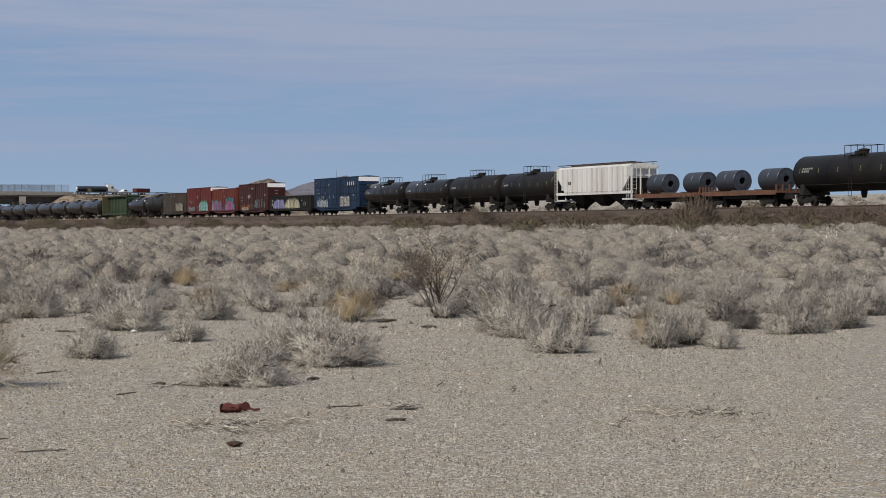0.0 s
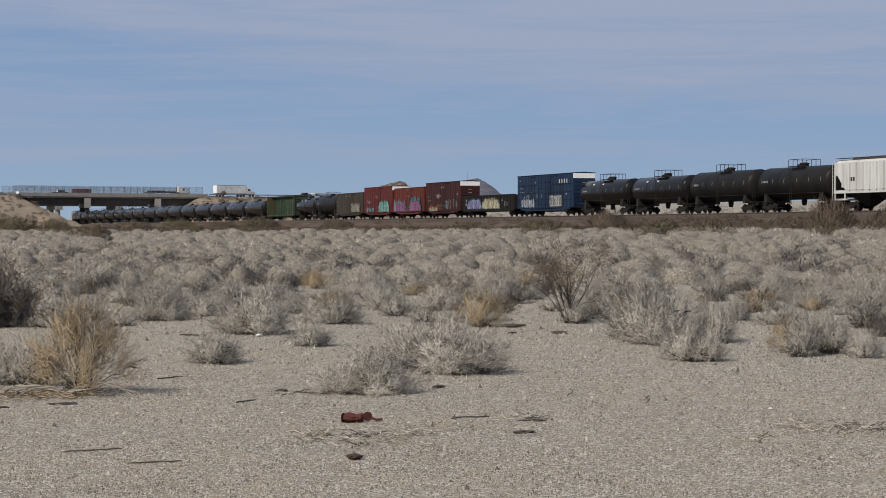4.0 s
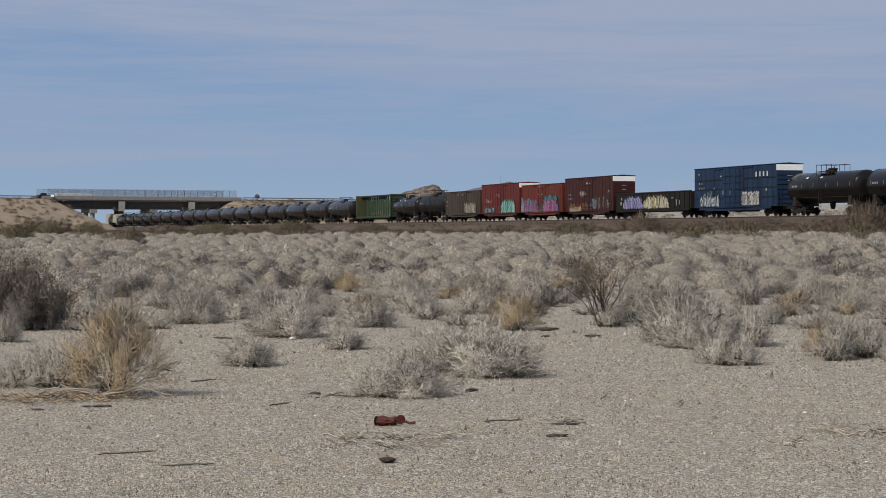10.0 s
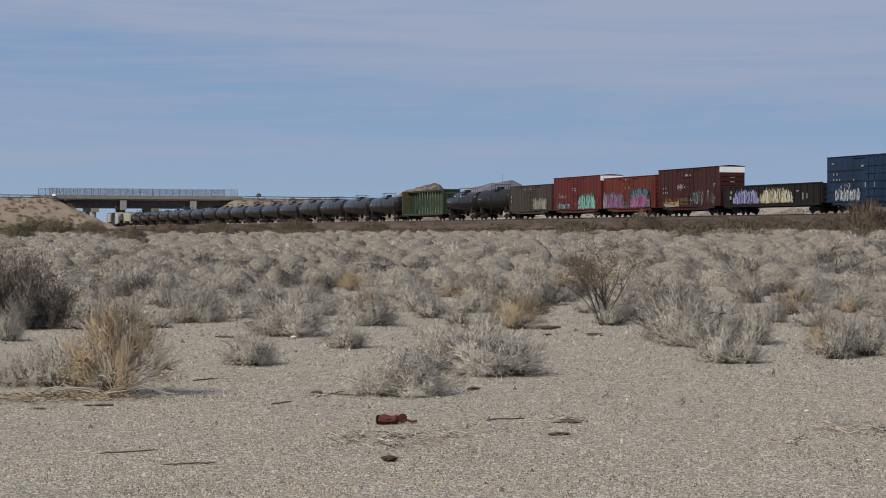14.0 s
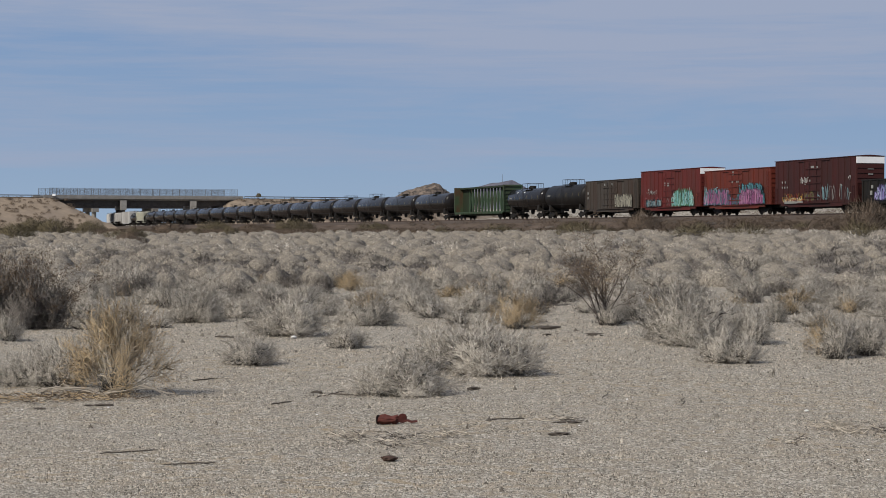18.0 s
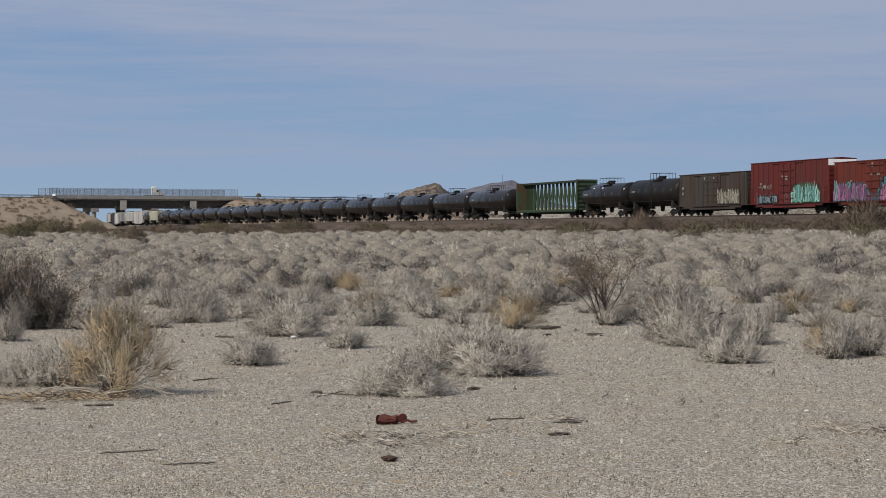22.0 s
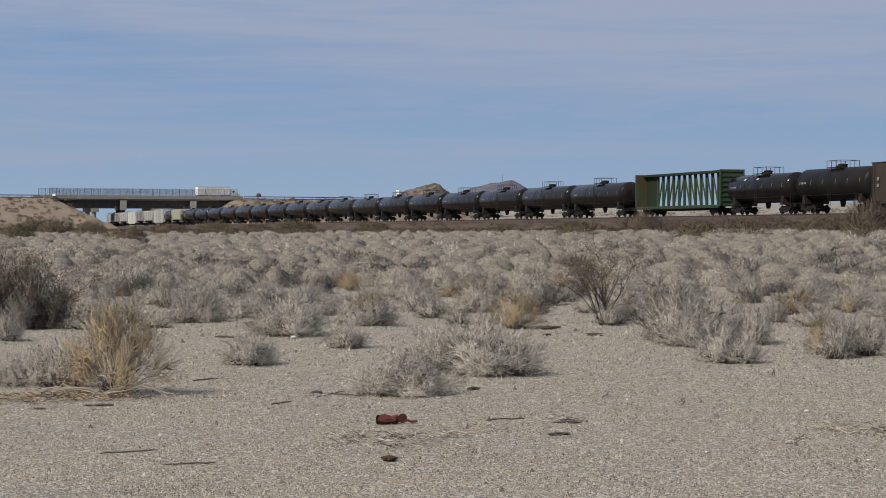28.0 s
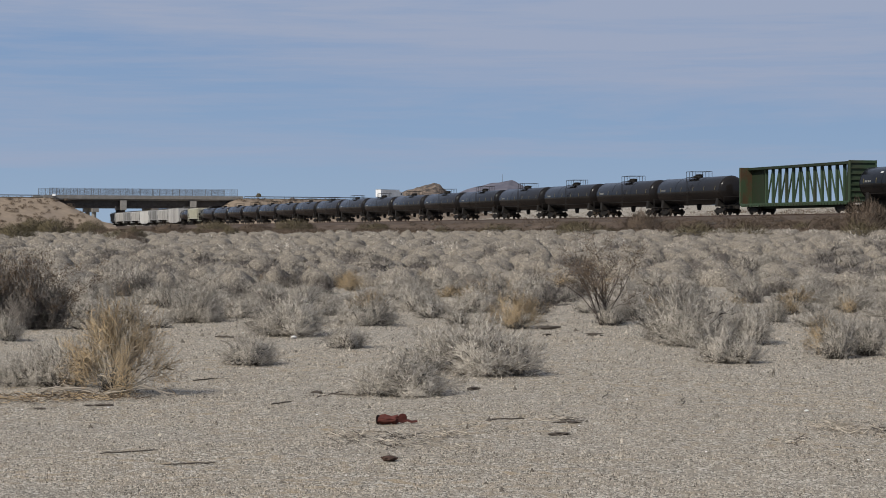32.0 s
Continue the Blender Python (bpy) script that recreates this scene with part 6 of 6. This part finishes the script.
def field(name, label, mat, xs, ys, w0, w1, h0, h1, seeds, n, width, length, up=0.1, zlift=0.0, spiky=0.35, loose=0.35, heart=True, heart_mat=None, close=0.75, low=0.0):
    """Many low shrubs as one mesh."""
    V, F, N = [], [], []
    base = 0
    temps = [fuzz(s, n, width, length, up, spiky, loose, close, low) for s in seeds]
    if not heart:
        temps = [(v[:3 * n], f[:n], g[:3 * n]) for v, f, g in temps]
    zs = ground_z(xs, ys)
    for i, (x, y, z) in enumerate(zip(xs, ys, zs)):
        v, f, g = temps[i % len(temps)]
        a = rng.uniform(0, 6.283)
        w, h = rng.uniform(w0, w1), rng.uniform(h0, h1)
        c, s = math.cos(a), math.sin(a)
        V.append(np.stack([(v[:, 0] * c - v[:, 1] * s) * w + x, (v[:, 0] * s + v[:, 1] * c) * w + y, np.maximum(v[:, 2], 0) * 2 * h + z - 0.02 + (zlift if np.isscalar(zlift) else zlift[i])], -1))
        N.append(np.stack([(g[:, 0] * c - g[:, 1] * s) / w, (g[:, 0] * s + g[:, 1] * c) / w, g[:, 2] / (2 * h)], -1))
        F.append(f + base)
        base += len(v)
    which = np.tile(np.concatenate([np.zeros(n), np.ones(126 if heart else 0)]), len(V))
    me = array_mesh(name, np.concatenate(V), np.concatenate(F), mat, heart_mat or M_SHADED_OLD_WOOD, which, unit(np.concatenate(N)))
    ob = new(name, me)
    return tagged(ob, label, "shrubs", kind="stuff")


def clear_of_track(x, y, lo=-1e9, hi=-11.0):
    q = NRM.x * x + NRM.y * y - TRACK_OFF
    keep = (q > lo) & (q < hi)
    return x[keep], y[keep]


def spaced(x, y, gap):
    """Thins places out until they stand apart."""
    keep, cells = [], {}
    for i, (a, b) in enumerate(zip(x, y)):
        c = (int(a // gap), int(b // gap))
        if all((a - x[j]) ** 2 + (b - y[j]) ** 2 > gap * gap for u in (-1, 0, 1) for v in (-1, 0, 1) for j in cells.get((c[0] + u, c[1] + v), ())):
            keep.append(i)
            cells.setdefault(c, []).append(i)
    return x[keep], y[keep]


x, y = spaced(*clear_of_track(*scatter(4200, 41, 86, 0.9)), 1.05)
tone = rng.rand(len(x))
grey, deep = tone > 0.74, tone < 0.07
# blades start above the ground, so the darker heart shows as shade at the base
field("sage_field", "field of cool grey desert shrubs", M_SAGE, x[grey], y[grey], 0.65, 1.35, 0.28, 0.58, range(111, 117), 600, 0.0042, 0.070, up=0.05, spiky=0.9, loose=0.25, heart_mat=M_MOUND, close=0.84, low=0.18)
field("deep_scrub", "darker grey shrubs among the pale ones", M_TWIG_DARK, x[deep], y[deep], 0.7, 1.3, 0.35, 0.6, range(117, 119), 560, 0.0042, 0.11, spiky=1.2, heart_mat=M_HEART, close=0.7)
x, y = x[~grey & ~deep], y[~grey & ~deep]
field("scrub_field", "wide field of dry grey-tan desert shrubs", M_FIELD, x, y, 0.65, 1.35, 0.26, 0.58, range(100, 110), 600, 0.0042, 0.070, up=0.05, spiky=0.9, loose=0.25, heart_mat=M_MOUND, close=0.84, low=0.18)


def field_edge(az):
    """How far out the pale scrub reaches, by bearing in degrees."""
    return 212 - (az + 12) * 2.9


def out_to(n, near, far):
    """Places with bearing spread evenly and distance spread evenly as it looks from the eye; near and far are functions of the bearing."""
    az = rng.uniform(-14.8, 18.8, n)
    a, b = near(az), far(az)
    d = 1 / (1 / a + (1 / b - 1 / a) * rng.rand(n))
    return d * np.sin(np.radians(az)), d * np.cos(np.radians(az))


def bank_foot(az):
    return np.minimum((TRACK_OFF - 2.8) / np.sin(np.radians(np.maximum(az + 17.954, 3))), 640)


x, y = spaced(*clear_of_track(*out_to(2600, lambda a: 80 + 0 * a, field_edge)), 1.5)
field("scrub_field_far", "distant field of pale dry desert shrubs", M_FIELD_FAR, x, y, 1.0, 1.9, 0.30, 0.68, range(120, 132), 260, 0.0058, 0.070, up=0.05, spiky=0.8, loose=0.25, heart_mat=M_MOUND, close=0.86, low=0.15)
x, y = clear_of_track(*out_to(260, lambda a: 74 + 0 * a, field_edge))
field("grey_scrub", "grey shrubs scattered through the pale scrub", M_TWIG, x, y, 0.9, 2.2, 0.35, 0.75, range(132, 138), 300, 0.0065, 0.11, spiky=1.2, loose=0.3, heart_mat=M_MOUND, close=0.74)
x, y = clear_of_track(*out_to(150, lambda a: 44 + 0 * a, field_edge))
field("dark_scrub", "darker shrubs scattered through the scrub field", M_TWIG_DARK, x, y, 0.6, 1.7, 0.35, 0.70, range(140, 146), 420, 0.0060, 0.12, spiky=1.2, close=0.62)
# scrub on the rise behind the rails
x, y = out_to(2600, lambda a: bank_foot(a) * 1.08, lambda a: bank_foot(a) * 4.5)
field("far_side_scrub", "grey scrub on the rise behind the railway", M_TUFT, x, y, 1.6, 5.0, 0.5, 1.1, range(190, 194), 44, 0.03, 0.10, heart=False)
# brown growth from the edge of the pale scrub up the railway bank
x, y = out_to(2700, lambda a: field_edge(a) * 0.97, bank_foot)
field("bank_scrub", "brown brush on the flat and the slope before the railway", M_VERGE, x, y, 1.1, 2.7, 0.30, 0.74, range(150, 156), 150, 0.009, 0.15, up=0.4, spiky=0.8, heart=False)
x, y = out_to(34, lambda a: field_edge(a) * 0.72, lambda a: field_edge(a) * 1.25)
field("bank_bushes", "tall olive-brown bushes before the railway bank", M_LEAF_OLIVE, x, y, 2.0, 4.2, 0.7, 1.35, range(160, 166), 700, 0.006, 0.12, up=0.5, spiky=0.9, close=0.5)
# taller brown bushes on the bank itself
s = np.concatenate([rng.uniform(-190, 10, 240), rng.uniform(-620, -190, 60)])
q = rng.uniform(-14, -3.6, 300)
x, y = NRM.x * (TRACK_OFF + q) + U.x * s, NRM.y * (TRACK_OFF + q) + U.y * s
field("bank_thicket", "tall reddish-brown bare bushes on the railway bank", M_VERGE, x, y, 1.6, 3.6, 0.35, 0.95, range(180, 186), 420, 0.005, 0.13, up=0.5, spiky=0.9, close=0.5)


def brush(x, y, w, h, mat, label, seed):
    """A single tall bush near the foot of the railway."""
    ob = thing("brush_clump", label, "bush", "tall brush before the railway", at=Matrix.Translation((x, y, ground_h(x, y) - 0.05)))
    v, f, facing = fuzz(seed, 3200, 0.0032, 0.10, 0.5, 0.9)
    a = part("brush_crown", array_mesh("brush_crown", v[:9600], f[:3200], mat, normals=facing[:9600]), None, ob)
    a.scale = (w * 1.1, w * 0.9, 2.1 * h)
    c = part("old_wood", SHADE_MESH, None, ob, "dark old wood inside, painted dark for inner shade")
    c.scale = (w * 0.8, w * 0.7, h * 1.5)


for i, row in enumerate([(-37.09, 157.77, 4.61, 1.46), (-43.24, 203.97, 5.02, 1.88), (-57.46, 257.94, 5.56, 2.06), (-49.52, 257.94, 4.76, 1.75), (-26.38, 327.18, 8.05, 2.42), (-38.11, 306.60, 6.60, 1.89), (-11.31, 301.35, 6.49, 1.67), (15.25, 219.36, 4.05, 1.35)]):
    brush(*row, M_LEAF_OLIVE, "tall olive-brown brush before the railway", 200 + i)
for i, row in enumerate([(-19.37, 113.64, 2.17, 1.05), (19.68, 181.23, 4.01, 2.34), (25.77, 186.92, 3.45, 1.50), (23.59, 193.63, 3.57, 1.31), (35.94, 155.53, 4.55, 2.97), (34.05, 161.34, 3.47, 1.39), (-38.41, 257.94, 5.56, 1.43), (-31.51, 306.60, 6.60, 1.51), (29.48, 175.46, 3.78, 1.30), (31.86, 168.11, 3.10, 1.14), (38.21, 148.53, 4.11, 1.65), (40.63, 141.06, 3.91, 1.74), (43.02, 133.67, 3.70, 1.48), (28.02, 179.97, 2.77, 1.00)]):
    brush(*row, M_VERGE, "tall reddish-brown bare brush before the railway", 220 + i)
# scattered growth on the road banks
k = np.concatenate([rng.uniform(-110, -18, 420), rng.uniform(44, 200, 900)])
o = rng.uniform(-34, -6, 1320)
pts = np.array([road(a, b)[:3] for a, b in zip(k, o)])
top = pts[:, 2] - 0.25 - np.clip(-6.5 - o, 0, None) * 0.42
keep = top > ground_z(pts[:, 0], pts[:, 1]) + 0.3
field("bank_plants", "low dry shrubs on the sandy road bank", M_TUFT, pts[keep, 0], pts[keep, 1], 0.9, 2.8, 0.45, 1.1, range(170, 174), 130, 0.020, 0.16, heart=False, zlift=top[keep] - ground_z(pts[keep, 0], pts[keep, 1]))


# ---- gravel and litter of the desert floor ----
def gravel():
    n = 180000
    y = 1 / (1 / 8.4 + (1 / 36 - 1 / 8.4) * rng.rand(n) ** 0.9)
    x = rng.uniform(-0.25, 0.325, n) * y
    r = (0.0022 + 0.0062 * rng.rand(n) ** 2.6) * np.maximum(1, y / 12.5) * np.where(rng.rand(n) < 0.008, 2.4, 1.0)
    cone = np.array([(1, 0, 0), (-0.5, 0.87, 0), (-0.5, -0.87, 0), (0.1, -0.1, 1)])
    tri = np.array([(0, 1, 3), (1, 2, 3), (2, 0, 3)])
    a = rng.uniform(0, 6.283, n)
    k = cone[None] * (1 + 0.35 * rng.uniform(-1, 1, (n, 4, 1)))
    k = k * np.stack([r * rng.uniform(0.9, 1.6, n), r, r * rng.uniform(1.0, 1.9, n)], -1)[:, None]
    c, s = np.cos(a)[:, None], np.sin(a)[:, None]
    z = ground_z(x, y) + bumps(x, y)
    v = np.stack([k[..., 0] * c - k[..., 1] * s + x[:, None], k[..., 0] * s + k[..., 1] * c + y[:, None], k[..., 2] + z[:, None] - 0.001], -1)
    f = (tri[None] + (np.arange(n) * 4)[:, None, None]).reshape(-1, 3)
    tagged(new("gravel", array_mesh("gravel", v.reshape(-1, 3), f, M_PEBBLE)), "loose grey and tan pebbles on the sand", "gravel", kind="stuff")


gravel()


P_SCRAP = (-0.364, 13.58)
P_LID = (-0.337, 11.53)
STICKS = [(-2.03, 11.86, 0.39, 0.0050, 26), (-1.58, 11.41, 0.36, 0.0050, 22), (-0.98, 16.05, 0.67, 0.0050, 71), (-0.83, 15.81, 0.32, 0.0060, -29), (-2.26, 17.61, 0.37, 0.0070, 44), (0.47, 13.83, 0.32, 0.0060, 21), (-1.34, 15.19, 0.24, 0.0070, 52), (1.40, 15.98, 0.90, 0.0040, 83), (2.03, 15.54, 0.70, 0.0040, 80), (-1.06, 16.23, 0.48, 0.0050, -52), (-2.77, 23.45, 0.39, 0.0120, -36)]
CHIPS = [(0.82, 12.93, 0.151, 0.050, 0.024, 5), (1.49, 25.81, 0.286, 0.100, 0.056, 3), (1.98, 24.15, 0.253, 0.080, 0.045, -4), (-2.75, 14.82, 0.155, 0.040, 0.023, 8), (-2.87, 14.82, 0.082, 0.030, 0.018, 0), (0.27, 16.36, 0.111, 0.050, 0.035, 20), (0.93, 13.66, 0.185, 0.050, 0.017, 0), (1.35, 23.79, 0.117, 0.080, 0.029, 0), (-3.21, 14.60, 0.108, 0.030, 0.018, 0), (-1.13, 16.42, 0.101, 0.050, 0.025, 0)]
LITTER = [(-0.40, 12.54, 0.73, 0.90, 70), (-0.02, 12.87, 0.40, 0.50, 60), (-0.64, 12.77, 0.31, 0.50, 40), (0.92, 13.81, 0.26, 0.30, 25), (2.86, 13.00, 0.44, 0.50, 60), (2.81, 13.14, 0.20, 0.30, 40), (-3.16, 15.48, 1.05, 0.60, 90), (-3.37, 15.14, 0.56, 0.50, 40), (-0.17, 12.28, 0.57, 0.50, 30), (2.37, 12.28, 0.42, 0.30, 10), (-2.10, 17.73, 0.38, 0.60, 20), (0.13, 11.98, 0.33, 0.40, 12), (3.21, 12.93, 0.48, 0.60, 50)]
# white stones; the largest is a piece of white litter against a shrub
WHITE_BITS = [(2.90, 14.64, 0.018), (-1.90, 23.36, 0.042), (1.58, 15.73, 0.015), (1.64, 15.88, 0.010), (2.66, 11.47, 0.011), (1.92, 13.00, 0.010), (1.00, 13.47, 0.010), (0.26, 15.43, 0.012), (-2.63, 24.15, 0.019), (-0.58, 10.98, 0.007), (-2.68, 14.69, 0.011), (1.72, 11.98, 0.009), (-0.29, 14.05, 0.009), (-3.34, 14.56, 0.009), (-0.98, 14.26, 0.011), (1.43, 11.16, 0.007)]


def lump(rx, ry, rz, seed, n=10, rings=5, jag=0.2):
    """A crumpled pebble-like body resting on z = 0."""
    r = random.Random(seed)
    g = Geo()
    rows = []
    for i in range(rings + 1):
        e = -1.3 + 2.6 * i / rings
        k = [1 + r.uniform(-jag, jag) for _ in range(n)]
        rows.append([(rx * k[j] * math.cos(e) * math.cos(6.283 * j / n), ry * k[j] * math.cos(e) * math.sin(6.283 * j / n), rz * (1 + math.sin(e))) for j in range(n)])
    return g.loft(rows)


def lying(x, y, turn=0.0, lift=0.0):
    return Matrix.Translation((x, y, ground_h(x, y) + lift)) @ pose(0, 0, 0, 0, 0, turn)


def scrap():
    """A torn, crumpled tin: ragged shell with an open end, a bent lid and a strip."""
    r = random.Random(3)
    ob = thing("rusty_scrap", "crumpled dark red rusty scrap on the gravel", "scrap metal", at=lying(*P_SCRAP))
    n = 16
    rings = []
    for i, (x, k) in enumerate(((-0.125, 0.55), (-0.10, 0.95), (-0.06, 1.0), (-0.015, 0.8), (0.02, 0.95), (0.035, 0.7))):
        rings.append([(x + r.uniform(-0.012, 0.012), k * 0.05 * math.cos(6.283 * j / n) * r.uniform(0.75, 1.2), 0.034 + k * 0.034 * math.sin(6.283 * j / n) * r.uniform(0.7, 1.25)) for j in range(n)])
    part("crumpled_body", Geo().loft(rings, False), M_DEBRIS, ob)
    for k, (x, z, tilt) in enumerate(((-0.118, 0.036, 0.4), (0.062, 0.046, 1.1))):
        rim = [(x + 0.036 * math.cos(6.283 * i / n) * math.sin(tilt), 0.036 * math.cos(6.283 * i / n) * math.cos(tilt) - 0.02, z + 0.036 * math.sin(6.283 * i / n)) for i in range(n)]
        part("bent_lid", Geo().loft([rim, [(p[0] + 0.004, p[1] + 0.006, p[2]) for p in rim]]), M_CAN if k == 0 else M_DEBRIS, ob)
    part("tail_strip", Geo().loft([[(x, -0.02, z), (x, 0.015, z + 0.004), (x, 0.015, z + 0.016), (x, -0.02, z + 0.012)] for x, z in ((0.06, 0.012), (0.10, 0.022), (0.13, 0.010), (0.175, 0.016))]), M_DEBRIS, ob)


scrap()
solid("rusty_can", lump(0.052, 0.04, 0.019, 9, 12), M_CAN, "small flattened rusty can on the gravel", "scrap metal", at=lying(*P_LID))


def stick(x, y, length, r, turn, mat, label, seed):
    rnd = random.Random(seed)
    g = Geo()
    p = Vector((-length / 2, 0, r))
    rings = [p]
    n = 6
    for i in range(n):
        q = Vector((-length / 2 + length * (i + 1) / n, rnd.uniform(-0.03, 0.03) * length, r + rnd.uniform(0, r)))
        rings.append(q)
        p = q
    g.loft([[(c.x, c.y + r * k * math.cos(a), c.z + r * k * math.sin(a)) for a in (0, 1.26, 2.51, 3.77, 5.03)] for c, k in zip(rings, (0.6, 1.0, 0.9, 1.1, 0.8, 0.9, 0.5))])
    return solid("fallen_stick", g, mat, label, "stick", "sticks on the ground", at=lying(x, y, turn))


for i, (x, y, ln, r, turn) in enumerate(STICKS):
    stick(x, y, ln, r, turn, M_WOOD, "dark weathered stick lying on gravel", i)


def plank(x, y, l, w, h, turn, seed):
    g = lump(l / 2, w / 2, h / 2, seed, 11, 4, 0.5)
    return solid("wood_chip", g, M_WOOD, "dark brown chip of weathered wood", "wood chip", "wood chips on the ground", at=lying(x, y, turn))


for i, row in enumerate(CHIPS):
    plank(*row, 30 + i)


def litter(x, y, w, d, n, mats, seed, label):
    """A flat tangle of dead twigs and grass."""
    r = random.Random(seed)
    ob = thing("dead_twigs", label, "twigs", "dead twigs on the ground", at=lying(x, y))
    for mat in mats:
        g = Geo()
        for _ in range(int(n * 0.55)):
            p = Vector((r.gauss(0, w / 4), r.gauss(0, d / 4), r.uniform(0.003, 0.03)))
            a = r.gauss(0, 0.6) + (3.14 if r.random() < 0.5 else 0)
            for _ in range(3):
                a += r.gauss(0, 0.35)
                q = p + Vector((math.cos(a), math.sin(a), r.uniform(-0.3, 0.6))) * r.uniform(0.02, 0.05)
                q.z = max(q.z, 0.003)
                g.rod(p, q, 0.0026, 3)
                p = q
        tagged(part("twig_tangle", g, mat, ob), kind="stuff")


for i, (x, y, w, d, n) in enumerate(LITTER):
    litter(x, y, w, d, n, (M_STRAW, M_STICK if i % 3 else M_WOOD), 60 + i, "flat tangle of dead straw and dark twigs")
for i, (x, y, w, d, n) in enumerate([(-3.05, 15.35, 0.9, 0.5, 150), (-3.45, 15.2, 0.7, 0.5, 120)]):
    litter(x, y, w, d, n, (M_TWIG_TAN, M_LEAF_RUST), 80 + i, "brown dead leaves and twigs under the bush")
for i, (x, y, r) in enumerate(WHITE_BITS):
    solid("white_stone", lump(r, r * 0.8, r * 0.5, 90 + i, 7, 4), M_WHITE_BIT, "small bright white bit lying on the gravel", "stone", "white stones", at=lying(x, y, i * 40))


# small things by the road
def small_tree(k, off):
    x, y, z, _ = road(k, off)
    ob = thing("small_tree", "small dark tree beside the road", "tree", at=Matrix.Translation((x, y, z - 0.5)))
    part("trunk", Geo().rod((0, 0, -1.5), (0.1, 0, 1.6), 0.14, 7, 0.08).rod((0.1, 0, 1.5), (-0.4, 0.1, 2.3), 0.06, 5, 0.03).rod((0.05, 0, 1.2), (0.5, -0.1, 2.1), 0.06, 5, 0.03), M_STEM, ob)
    v, f, _ = fuzz(5, 420, 0.03, 0.22, 0.2)
    v = v[: 420 * 3] * np.array([2.0, 2.0, 2.4]) + np.array([0.05, 0, 1.3])
    part("crown", array_mesh("crown", v, f[:420], M_LEAF_OLIVE), None, ob)


small_tree(52.8, -7.0)
sx0, sy0, sz0, _ = road(-23.6, -6.9)
sign = thing("road_marker", "small white marker board at the end of the bridge", "sign", at=Matrix.Translation((sx0, sy0, sz0)))
part("post", Geo().box(-0.05, 0.05, -0.05, 0.05, -0.6, 1.2), M_FENCE, sign)
part("board", Geo().box(-0.55, 0.55, -0.09, -0.051, 0.35, 1.1), M_WHITE_END, sign)


# ---- what moves ----
def motions():
    for ob, s in TRAIN:
        steps = range(0, 33, 4 if s > -470 else 2)
        walk(ob, [(t, on_track(s + run(t))) for t in steps])
    for ob, k, t0, v, side in TRAFFIC:
        rows = []
        for i in range(33):
            t = float(i)
            kk = min(max(k + v * (t - t0), -415), 890)
            x, y, z, a = road(kk, side)
            rows.append((t, pose(x, y, z, 0, 0, math.degrees(a) + (180 if v < 0 else 0))))
        walk(ob, rows)


motions()
